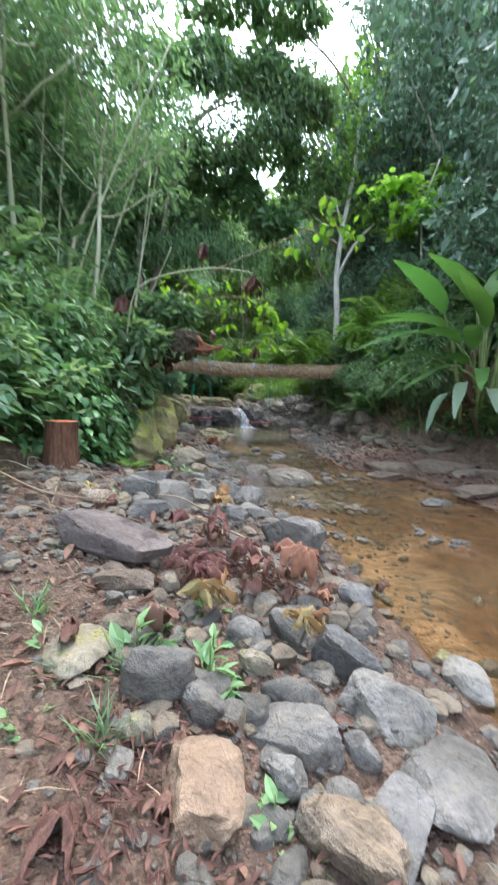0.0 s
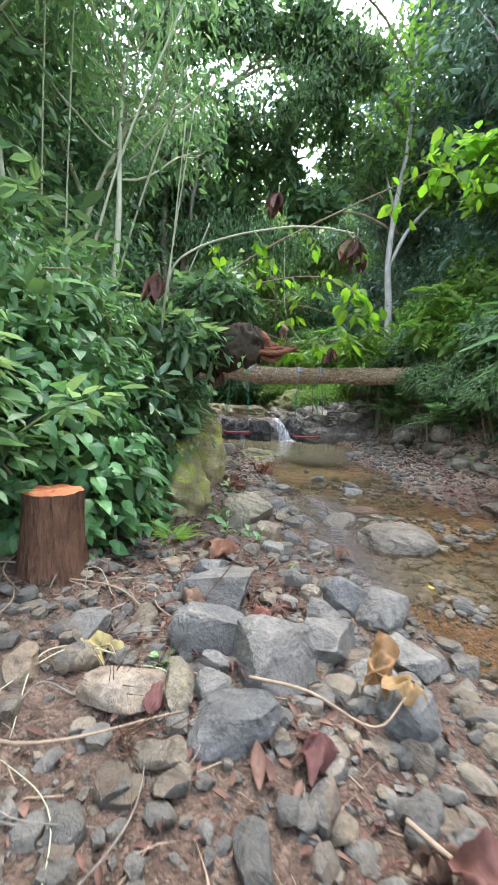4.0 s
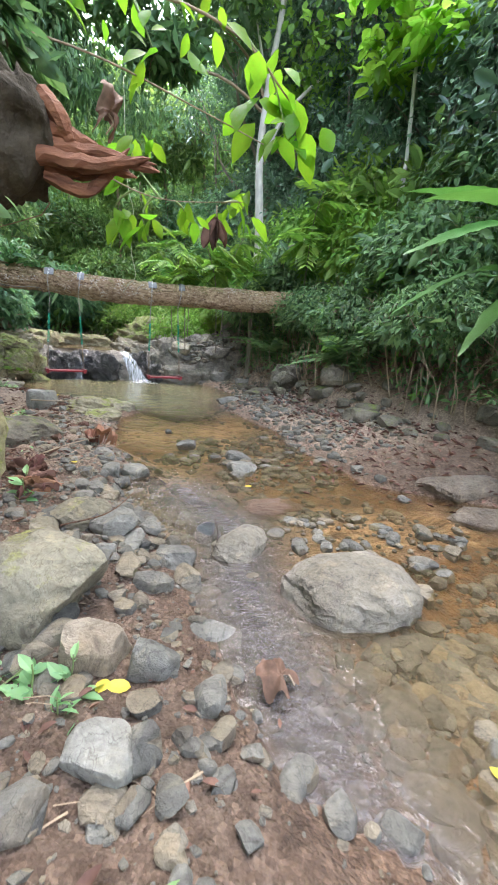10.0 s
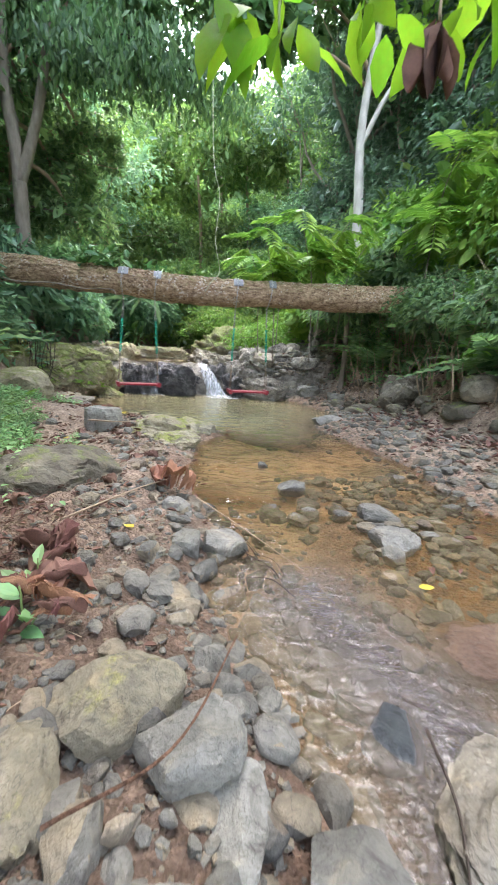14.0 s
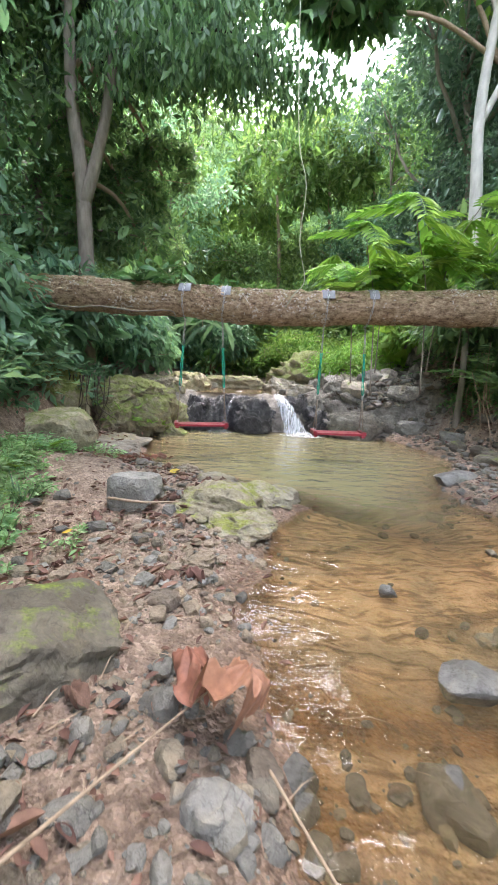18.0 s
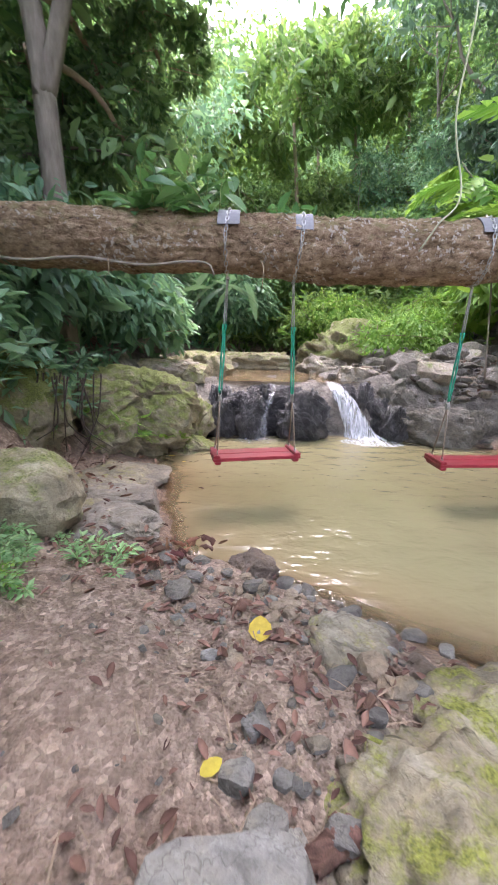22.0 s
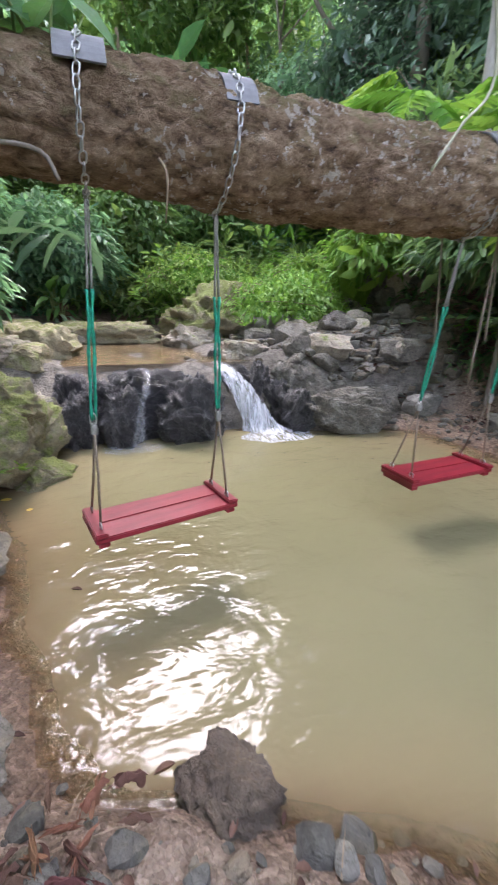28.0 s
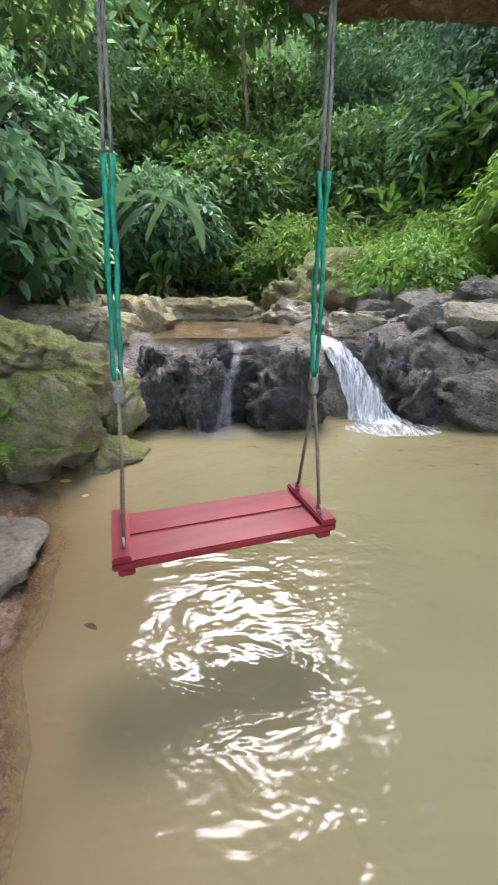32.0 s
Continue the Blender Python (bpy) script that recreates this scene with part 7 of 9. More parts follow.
for k, (tip, ln) in enumerate((((-2.1, -0.3, 3.2), 1.5), ((-1.5, -0.2, 4.1), 1.6), ((-0.8, -0.3, 4.4), 1.6), ((-0.2, -0.2, 4.7), 1.6), ((-1.9, 0.3, 2.6), 1.4), ((-1.3, -0.5, 2.1), 1.1), ((-0.7, -0.6, 2.8), 1.3), ((-1.0, -0.8, 1.6), 0.9), ((0.4, -0.3, 4.0), 1.4), ((0.6, 0.4, 4.5), 1.5), ((-0.3, -0.9, 1.4), 1.0),
                               ((-1.1, 0.5, 3.6), 1.5), ((-0.5, -0.7, 3.5), 1.4), ((0.2, -0.8, 2.6), 1.3), ((-1.8, -0.1, 2.2), 1.3), ((-1.3, -0.4, 3.0), 1.4), ((-0.9, -0.2, 2.3), 1.2), ((-0.1, -0.5, 3.2), 1.4), ((0.5, -0.5, 3.1), 1.4), ((-1.5, 0.2, 3.5), 1.5), ((0.1, 0.3, 3.9), 1.5), ((-0.6, -0.9, 2.0), 1.0), ((-1.6, -0.6, 1.2), 0.8), ((0.7, -0.6, 1.8), 1.1))):
    tip = (np.array(tip) - (0, 0, zb)) * (0.95, 1.0, 0.95)
    base = np.array([g.normal(0, 0.14), g.normal(0, 0.14), 0.0])
    start = base + (tip - base) * 0.5 + np.array([0, 0, 0.35])
    stalk = curve_points([base, base + (start - base) * 0.55 + np.array([0, 0, 0.25]), start], 10)
    v, f = tube(stalk, np.linspace(0.05, 0.016, 10), 8)
    stem = part_mesh("stalk", fast_mesh("stalk", v, f, STEM), paddle)
    v, f = cloud(PADDLE, [start], [unit(tip - start + np.array([0, 0, 0.1]))], ln * 0.68, 5 + k, 0.85, 1.0)
    v = v + 0.02 * np.stack([fbm(v[:, 1] * 6, v[:, 2] * 6, k), fbm(v[:, 0] * 6, v[:, 2] * 6, k + 4), fbm(v[:, 0] * 7, v[:, 1] * 7, k + 8)], 1)
    part_mesh("leaf", fast_mesh("leaf", v, f, LEAF_PALE if k in (7, 10, 22) else LEAF_PADDLE), stem)
for k in range(12):
    a = g.uniform(0, 6.28)
    v, f = cloud(LONG_LEAF, [(0.2 * math.cos(a), 0.2 * math.sin(a), g.uniform(0.6, 1.5))], [(0.35 * math.cos(a), 0.35 * math.sin(a), -1)], g.uniform(0.7, 1.3), k, 0.4)
    part_mesh("dead_leaf", fast_mesh("dead_leaf", v, f, LEAF_DEAD), paddle, "withered brown hanging leaf")

# the stump
stump = tagged(new("tree_stump"), "low tree stump with a freshly cut orange-red top", "stump")
stump.location = (-1.8, 3.92, 0.335)
p = np.array([(0, 0, -0.1), (0, 0, 0.05), (0.0, 0, 0.2), (0.005, 0, 0.34), (0.005, 0, 0.42)])
p = np.stack([np.interp(np.linspace(0, 4, 24), range(5), p[:, k]) for k in range(3)], 1)
v, f = tube(p, np.interp(np.linspace(0, 4, 24), range(5), [0.20, 0.17, 0.15, 0.145, 0.145]), 84, 0.0, 5, cap=False)
ta = np.arctan2(v[:, 1], v[:, 0])
v[:, :2] *= (1 + 0.10 * fbm(np.cos(ta) * 3, np.sin(ta) * 3 + 0.6 * v[:, 2], 5, 3) + 0.10 * np.abs(fbm(np.cos(ta) * 11, np.sin(ta) * 11 + v[:, 2] * 2.5, 6, 3)) - 0.03)[:, None]
part_mesh("bark", fast_mesh("bark", v, f, BARK_RED), stump)
a = np.linspace(0, 2 * np.pi, 84, endpoint=False)
ring = v[-84:]
cv, cf = [np.array([0.005, 0, 0.425])], []
for q in (0.35, 0.7, 1.0):
    cv += list((ring - (0.005, 0, 0.42)) * q + np.array([0.005, 0, 0.425 - 0.005 * q]) + 0.004 * np.array([[0, 0, math.sin(7 * t + 9 * q)] for t in a]))
cf = [(0, 1 + k, 1 + (k + 1) % 84) for k in range(84)]
for s in range(2):
    for k in range(84):
        i, j = 1 + 84 * s + k, 1 + 84 * s + (k + 1) % 84
        cf += [(i, i + 84, j + 84), (i, j + 84, j)]
part_mesh("cut_face", fast_mesh("cut_face", np.array(cv), np.array(cf), CUT_WOOD, False), stump, "orange-red sawn face")


def leaf_mound(name, cx, cy, cz, rx, ry, rz, n, mat, size, seed, label, shape=HEART, wide=1.0, trunk=0.0):
    """A creeper draped over a bank or rock: leaves on a lumpy dome, on looping stems."""
    g = np.random.default_rng(seed)
    root = tagged(new(name), label, "plant")
    root.location = (cx, cy, cz)
    d = unit(g.normal(0, 1, (n, 3)) * (1, 1, 0.9) + (0, 0, 0.25))
    d[:, 2] = np.abs(d[:, 2]) * np.where(g.random(n) < 0.85, 1, -0.3)
    lump = 1 + 0.30 * fbm(d[:, 0] * 3 + seed, d[:, 1] * 3 + d[:, 2] * 2.3, seed, 3)
    p = d * np.array([rx, ry, rz]) * lump[:, None] * g.uniform(0.80, 1.06, n)[:, None]
    ax = d * (0.9, 0.9, 0.2) + g.normal(0, 0.45, (n, 3)) + (0, 0, -0.55)
    v, f = cloud(shape, p, ax, size * g.uniform(0.5, 1.35, n) ** 1.2, seed, 0.65, wide)
    leaves = part_mesh("foliage", fast_mesh("foliage", v, f, mat, False), root)
    if trunk:
        mass(leaves, p[:500], np.array([0.2, 0.2, 0.2]), seed, 1.0, 2.4 * size, mat)
    else:
        mass(leaves, p[:600] * 0.78, np.array([0.12, 0.12, 0.12]), seed, 1.8 if rx > 0.6 else 1.0, 2.3 * size if size > 0.1 else 0.2, mat)
    wood = []
    if trunk:
        base = np.array(trunk if isinstance(trunk, tuple) else (0, 0, -trunk), float)
        wood.append(tube(curve_points([base, base * 0.5 + (0.1 * rx, 0, 0.3), (0, 0, 0)], 8), np.linspace(0.10, 0.05, 8) * (0.5 if isinstance(trunk, tuple) else 1.0), 7, 0.1, seed))
    for k in range(14):
        a, b = d[g.integers(0, n)], d[g.integers(0, n)]
        q = [(a * (1 - t) + b * t) for t in (0, 0.35, 0.7, 1)]
        q = [unit(w) * np.array([rx, ry, rz]) * g.uniform(0.75, 0.95) for w in q]
        wood.append(tube(curve_points(q, 10), np.linspace(0.008, 0.003, 10), 5))
    v, f = joined(wood)
    part_mesh("vine", fast_mesh("vine", v, f, TWIG), root)
    return root


# creepers hiding the bank by the path
leaf_mound("creeper", -2.25, 4.55, 0.45, 0.75, 0.85, 1.15, 1800, LEAF_BROAD, 0.09, 201, "creeper with big heart-shaped leaves over the bank")
leaf_mound("creeper", -2.12, 5.35, 0.35, 0.52, 0.7, 0.95, 1500, LEAF_BROAD, 0.085, 202, "creeper with heart-shaped leaves covering a mossy rock")
leaf_mound("creeper", -2.15, 6.15, 0.85, 0.75, 0.7, 1.15, 1500, LEAF_MID, 0.09, 203, "leafy creeper over the mossy rock", SIMPLE)
leaf_mound("creeper", -2.75, 5.2, 1.2, 0.95, 1.4, 1.4, 2200, LEAF_BROAD, 0.11, 204, "tall leafy creeper climbing the bank", SIMPLE)
leaf_mound("creeper", -2.9, 3.7, 0.9, 0.85, 1.0, 1.3, 1700, LEAF_MID, 0.11, 205, "leafy creeper on the bank behind the stump", SIMPLE)
leaf_mound("creeper", -3.1, 2.3, 0.7, 0.9, 1.1, 1.3, 1500, LEAF_BROAD, 0.11, 206, "leafy creeper on the bank", SIMPLE)
leaf_mound("creeper", -2.7, 7.6, 1.3, 0.75, 1.0, 1.3, 1300, LEAF_MID, 0.13, 207, "leafy creeper above the mossy boulder", SIMPLE)
leaf_mound("creeper", -3.35, 9.3, 0.95, 0.8, 1.1, 1.1, 1200, LEAF_BLUE, 0.13, 208, "blue-green creeper on the bank", SIMPLE)
leaf_mound("creeper", -4.1, 10.9, 0.9, 0.85, 1.1, 1.2, 1200, LEAF_BLUE, 0.14, 209, "blue-green creeper on the bank", SIMPLE)
leaf_mound("creeper", -4.3, 12.4, 1.5, 1.0, 1.2, 1.3, 1300, LEAF_BLUE, 0.15, 210, "blue-green creeper round the end of the trunk", SIMPLE)
leaf_mound("creeper", -4.3, 14.6, 1.8, 1.1, 1.0, 1.2, 1300, LEAF_BLUE, 0.16, 211, "blue-green creeper above the rock wall", SIMPLE)
leaf_mound("creeper", -3.7, 16.6, 1.5, 1.0, 1.1, 1.1, 1200, LEAF_BLUE, 0.16, 212, "broad-leaved thicket above the falls", SIMPLE)
# bushes overhanging the far bank
for k, (x, y, z, rx, ry, rz, mat, sz) in enumerate(((3.7, 9.3, 1.45, 0.8, 1.0, 0.8, LEAF_MID, 0.085), (3.55, 10.8, 1.55, 0.8, 1.0, 0.8, LEAF_MID, 0.085), (3.4, 12.2, 1.7, 0.8, 0.9, 0.8, LEAF_MID, 0.085),
        (4.2, 10.2, 2.4, 1.1, 1.3, 1.1, LEAF_MID, 0.14), (4.4, 12.0, 2.8, 1.2, 1.2, 1.1, LEAF_BRIGHT, 0.15), (3.6, 13.9, 2.5, 1.1, 1.0, 1.1, LEAF_MID, 0.14), (3.1, 15.4, 2.0, 1.0, 1.0, 1.0, LEAF_MID, 0.14),
        (4.5, 15.0, 3.6, 1.3, 1.3, 1.2, LEAF_BRIGHT, 0.16), (2.9, 17.4, 2.1, 1.1, 1.1, 1.1, LEAF_BRIGHT, 0.14), (4.2, 17.6, 3.6, 1.4, 1.3, 1.4, LEAF_MID, 0.16), (5.4, 8.4, 2.4, 1.2, 1.3, 1.2, LEAF_DARK, 0.15), (5.6, 13.4, 4.4, 1.4, 1.4, 1.3, LEAF_BRIGHT, 0.17), (5.6, 10.6, 3.8, 1.3, 1.3, 1.2, LEAF_MID, 0.16))):
    leaf_mound("bush", x, y, z, rx, ry, rz, 2600 if sz < 0.1 else 1700, mat, sz, 230 + k, "dense leafy bush leaning over the steep bank", SIMPLE)
for k, (x, y, z, rx, ry, rz) in enumerate(((1.5, 18.2, 1.25, 1.2, 1.0, 0.7), (2.6, 19.4, 1.7, 1.2, 1.0, 0.8), (0.4, 20.6, 1.7, 1.3, 0.9, 0.8))):
    leaf_mound("bush", x, y, z, rx, ry, rz, 2600, LEAF_BRIGHT, 0.085, 260 + k, "low mound of fresh green ground cover", SIMPLE)
for k, (x, y, z, rx, ry, rz, mat) in enumerate(((-2.6, 21.0, 2.0, 1.4, 1.0, 1.3, LEAF_BLUE), (-1.0, 22.4, 2.6, 1.6, 1.1, 1.6, LEAF_FAR), (1.6, 23.0, 3.2, 1.7, 1.2, 1.8, LEAF_FAR), (3.8, 21.0, 3.6, 1.5, 1.2, 1.8, LEAF_MID), (-4.4, 19.6, 2.6, 1.3, 1.1, 1.5, LEAF_BLUE), (-2.6, 25.0, 4.4, 2.0, 1.4, 2.2, LEAF_FAR), (0.6, 26.4, 5.0, 2.2, 1.4, 2.3, LEAF_FAR), (3.8, 26.0, 5.4, 2.2, 1.4, 2.4, LEAF_FAR))):
    leaf_mound("bush", x, y, z, rx, ry, rz, 3400, mat, 0.17, 270 + k, "big light green bush behind the falls", SIMPLE)
for k, (x, y, z, rx, ry, rz) in enumerate(((-0.6, 25.6, 8.4, 2.2, 1.4, 2.6), (1.6, 26.6, 9.4, 2.0, 1.4, 2.5), (-2.7, 27.2, 7.4, 2.0, 1.3, 2.2), (0.5, 29.2, 11.4, 2.1, 1.3, 2.1), (3.6, 27.0, 9.6, 2.0, 1.4, 2.8), (-4.6, 25.4, 7.4, 1.8, 1.3, 2.6))):
    leaf_mound("leafy_tree", x, y, z, rx, ry, rz, 2800, LEAF_FAR, 0.20, 320 + k, "light green leafy tree behind the falls", SIMPLE, 1.0, z - ground(x, y) + 0.3)
for k, (x, y, z, rx, ry, rz) in enumerate(((-3.0, 15.2, 8.4, 1.3, 1.0, 1.2), (-1.7, 15.4, 8.8, 1.2, 1.0, 1.1), (-0.8, 15.9, 8.2, 0.9, 0.9, 1.0), (1.9, 16.4, 8.8, 1.1, 1.0, 1.7), (-4.6, 15.0, 7.6, 1.3, 1.0, 1.4), (0.3, 15.6, 9.9, 1.1, 0.9, 0.9), (-3.6, 14.4, 11.4, 1.2, 0.8, 0.9), (-1.9, 14.6, 11.8, 1.0, 0.8, 0.8), (0.0, 14.8, 11.6, 0.9, 0.8, 0.8), (1.4, 15.2, 11.0, 0.9, 0.8, 1.0), (-1.6, 14.2, 13.4, 1.2, 0.8, 0.9), (0.6, 14.4, 13.2, 1.1, 0.8, 0.9), (-3.7, 16.6, 7.4, 1.0, 0.8, 1.2), (-2.4, 15.4, 7.2, 0.8, 0.6, 0.6), (0.5, 15.6, 7.3, 0.75, 0.6, 0.6), (-4.85, 16.5, 4.6, 0.9, 0.8, 0.8), (-3.7, 16.5, 4.4, 0.8, 0.8, 0.8), (-3.0, 16.6, 5.1, 0.7, 0.7, 0.7), (-4.9, 16.5, 3.4, 0.9, 0.8, 0.8), (-3.3, 16.5, 3.6, 0.8, 0.8, 0.7), (-4.4, 16.6, 5.6, 0.9, 0.8, 0.7))):
    leaf_mound("overhanging_branch", x, y, z, rx, ry, rz, 3000 if 14 < k else 1500, LEAF_MID if 14 < k else LEAF_DARK, 0.085 if 14 < k else 0.16, 330 + k, "dark leafy branch reaching high over the gully", LEAFLET, 1.0, tuple(np.array(((-3.7, 14.9, 7.0), (-3.3, 14.8, 8.0), (-3.1, 14.7, 8.2), (3.4, 16.3, 7.0), (-4.1, 15.0, 6.0), (-2.6, 14.5, 9.2), (-3.8, 14.7, 11.0), (-3.8, 14.7, 11.2), (-2.4, 14.4, 10.0), (3.5, 16.4, 10.5), (-3.0, 14.6, 12.4), (3.6, 16.4, 12.0), (-4.1, 15.0, 6.0), (-3.3, 15.0, 6.6), (3.4, 16.3, 7.0), (-4.1, 15.0, 5.0), (-4.1, 15.0, 5.0), (-3.8, 14.9, 6.0), (-4.1, 15.0, 4.4), (-4.1, 15.0, 4.4), (-4.1, 15.0, 6.0))[k]) - (x, y, z)))

# ---- overhanging branches along the path ----
snag = tagged(new("dead_trunk"), "dark broken rotten trunk jutting out from the bank over the path", "trunk")
snag.location = (-2.4, 6.9, 1.7)
SNAG = curve_points([(-2.9, 6.95, 1.58), (-2.1, 6.55, 1.70), (-1.5, 6.30, 1.76), (-1.1, 6.16, 1.79), (-0.88, 6.09, 1.81), (-0.76, 6.07, 1.83)], 90)
v, f = tube(SNAG, np.interp(np.linspace(0, 1, 90), (0, 0.5, 0.8, 0.97, 1), (0.25, 0.20, 0.165, 0.125, 0.10)), 44, 0.0, 8)
mid = SNAG[np.clip(np.repeat(np.arange(92), 44) - 1, 0, 89)]
out = unit(v - mid)
v = v + out * (0.09 * fbm(v[:, 0] * 3, v[:, 2] * 6 + v[:, 1] * 4, 3, 3) + 0.12 * (0.25 - np.abs(fbm(v[:, 0] * 7, v[:, 2] * 11 + v[:, 1] * 9, 5, 4))) + 0.035 * vnoise(v[:, 0] * 40, v[:, 2] * 40 + v[:, 1] * 30, 6))[:, None]
part_mesh("trunk", fast_mesh("trunk", v, f, BARK_SNAG), snag, m=pose(2.4, -6.9, -1.7))
# the torn rust-red wood of its broken end: a rim and long splinters
g = np.random.default_rng(14)
SHARDS = [((-0.80, 6.02, 1.92), (-0.74, 6.0, 1.86), (-0.70, 6.02, 1.77), 0.035)]
for k in range(15):
    u = k / 14
    b = (-0.82 + 0.03 * g.random(), 6.00 + 0.14 * g.random(), 1.70 + 0.13 * u)
    ln = (0.12 + 0.25 * math.sin(math.pi * (0.25 + 0.5 * u))) * g.uniform(0.65, 1.08)
    SHARDS.append((b, (b[0] + 0.5 * ln, b[1] - 0.01, b[2] + g.normal(0, 0.012)), (b[0] + ln, b[1] + g.normal(0, 0.02), 1.79 + g.normal(0, 0.03)), g.uniform(0.014, 0.032)))
for b, c, e, r in SHARDS:
    p = curve_points([b, c, e], 14)
    v, f = tube(p, r * np.interp(np.linspace(0, 1, 14), (0, 0.5, 0.9, 1), (1.0, 0.9, 0.45, 0.08)), 7, 0.0, 3)
    v = v + 0.012 * np.stack([0 * v[:, 0], vnoise(v[:, 0] * 60, v[:, 2] * 90, 3), vnoise(v[:, 0] * 40, v[:, 1] * 120, 7)], 1)
    part_mesh("splinter", fast_mesh("splinter", v, f, TORN_WOOD, False), snag, "torn rust-red wood", pose(2.4, -6.9, -1.7))
g = np.random.default_rng(4)
for k in range(16):
    x = g.uniform(-1.9, -0.85)
    b = np.array([x, 6.28 + (-0.9 - x) * 0.45, 1.76])
    ln = g.uniform(0.5, 1.4)
    v, f = tube(curve_points([b, b + (g.normal(0, 0.05), g.normal(0, 0.05), -0.12 * ln), b + (g.normal(0, 0.1), g.normal(0, 0.1), -0.25 * ln)], 6), np.linspace(0.006, 0.0015, 6), 5)
    part_mesh("root", fast_mesh("root", v, f, TWIG), snag, m=pose(2.4, -6.9, -1.7))


def lobed_shape(lobes, curl, seed):
    """A fallen lobed leaf, dried: rolled about its midrib, pleated between its ribs and crumpled."""
    na, nr = lobes * 8 + 1, 9
    a, r = np.meshgrid(np.linspace(-2.5, 2.5, na), np.linspace(0.03, 1, nr), indexing="ij")
    rib = np.cos((a + 2.5) / 5.0 * (lobes - 1) * 2 * np.pi)
    reach = (0.90 + 0.10 * rib) * (0.62 + 0.38 * np.cos(a * 0.55)) * (1 + 0.25 * fbm(a * 1.5 + seed, a * 0, seed, 2))
    px, py = r * reach * np.sin(a), r * reach * np.cos(a)
    pz = 0.15 * rib * r + 0.34 * fbm(px * 2.6 + seed, py * 2.6, seed, 3) + 0.26 * np.abs(fbm(px * 5, py * 5 + seed, seed + 5, 3))
    k = 1.0 + 2.6 * curl
    ang = px * k + 0.5 * curl * fbm(py * 2, px, seed + 7, 2)
    px, pz = np.sin(ang) / k, pz + (1 - np.cos(ang)) / k
    pz = -(pz + 0.35 * curl * py * py - 0.15 * py)
    v = np.stack([px, py - 0.1, pz], -1).reshape(-1, 3)
    i, j = np.meshgrid(np.arange(na - 1), np.arange(nr - 1), indexing="ij")
    q = i * nr + j
    v[:, 2] -= np.percentile(v[:, 2], 8)
    return v, np.stack([q, q + nr, q + nr + 1, q + 1], -1).reshape(-1, 4)


def lobed_leaf(name, x, y, z, size, mat, label, turn=0.0, tip=(0, 0), lobes=7, curl=0.5, seed=1):
    v, f = lobed_shape(lobes, curl, seed)
    ob = tagged(new(name), label, "leaf")
    ob.matrix_basis = pose(x, y, (ground(x, y) + 0.012 if z is None else z), tip[0], tip[1], turn)
    part_mesh("blade", fast_mesh("blade", v * size, f, mat), ob)
    s, q = tube(curve_points([(0, 0, 0.02), (0.02, -0.25 * size, 0.03), (0.06 * size, -0.6 * size, 0.01)], 8), np.linspace(0.005, 0.0025, 8), 5)
    part_mesh("stalk", fast_mesh("stalk", s, q, TWIG), ob)
    return ob


lobed_leaf("dry_leaf", -0.60, 6.06, 1.92, 0.12, LEAF_DRY, "curled tan leaf standing on a broken trunk", 30, (78, 12), 5, 1.0, 4)
lobed_leaf("dry_leaf", -0.68, 8.60, 0.10, 0.22, LEAF_COPPER, "big crumpled orange-brown leaf standing on the bank", 150, (24, -14), 7, 0.75, 5)
lobed_leaf("dry_leaf", -0.80, 8.66, 0.09, 0.19, LEAF_RUST, "big rolled pinkish-brown leaf beside another on the bank", 195, (18, 20), 5, 1.0, 25)
lobed_leaf("dry_leaf", -0.67, 3.82, 0.15, 0.13, LEAF_RUST, "curled rust-brown leaf between boulders", 30, (0, 10), 7, 0.5, 6)
lobed_leaf("dry_leaf", -0.21, 3.48, 0.16, 0.17, LEAF_TAN, "rolled tan leaf standing among grey stones on its yellow stalk", 330, (38, 0), 6, 0.9, 8)
lobed_leaf("dry_leaf", 0.34, 2.18, 0.13, 0.19, LEAF_RUST, "big pleated rust-brown leaf on the stony bar", 80, (0, 6), 9, 0.6, 9)
lobed_leaf("dry_leaf", -0.16, 2.65, 0.17, 0.17, LEAF_WINE, "crumpled dark red leaf on the stony bar", 10, (0, 0), 8, 0.6, 11)
lobed_leaf("dry_leaf", 0.05, 2.40, 0.13, 0.12, LEAF_WINE, "small crumpled red leaf between stones", 75, (0, 0), 8, 0.7, 21)
lobed_leaf("dry_leaf", 0.10, 2.13, 0.13, 0.14, LEAF_WINE, "folded dark red leaf among pebbles", 160, (14, 0), 7, 0.7, 22)
lobed_leaf("dry_leaf", 0.43, 1.88, 0.10, 0.08, LEAF_RUST, "small curled brown leaf on bare soil", 20, (0, 0), 5, 0.9, 23)
lobed_leaf("dry_leaf", -0.15, 3.36, 0.19, 0.11, LEAF_TAN, "orange-tan leaf lying on grey stones", 100, (0, 0), 5, 0.4, 12)
lobed_leaf("dry_leaf", -0.50, 3.16, None, 0.13, LEAF_WINE, "folded dark red leaf beside a boulder", 140, (0, 0), 6, 0.7, 13)
lobed_leaf("dry_leaf", -1.08, 3.28, None, 0.12, LEAF_WINE, "narrow dark red leaf between boulders", 185, (0, 0), 5, 1.0, 24)
lobed_leaf("dry_leaf", -1.34, 3.42, None, 0.13, LEAF_STRAW, "pale yellow-green leaf withering on the soil", 60, (0, 0), 7, 0.3, 26)
lobed_leaf("dry_leaf", 0.02, 5.45, -0.075, 0.11, LEAF_DEAD, "sodden brown leaf at the stream's edge", 40, (0, 0), 6, 0.12, 14)
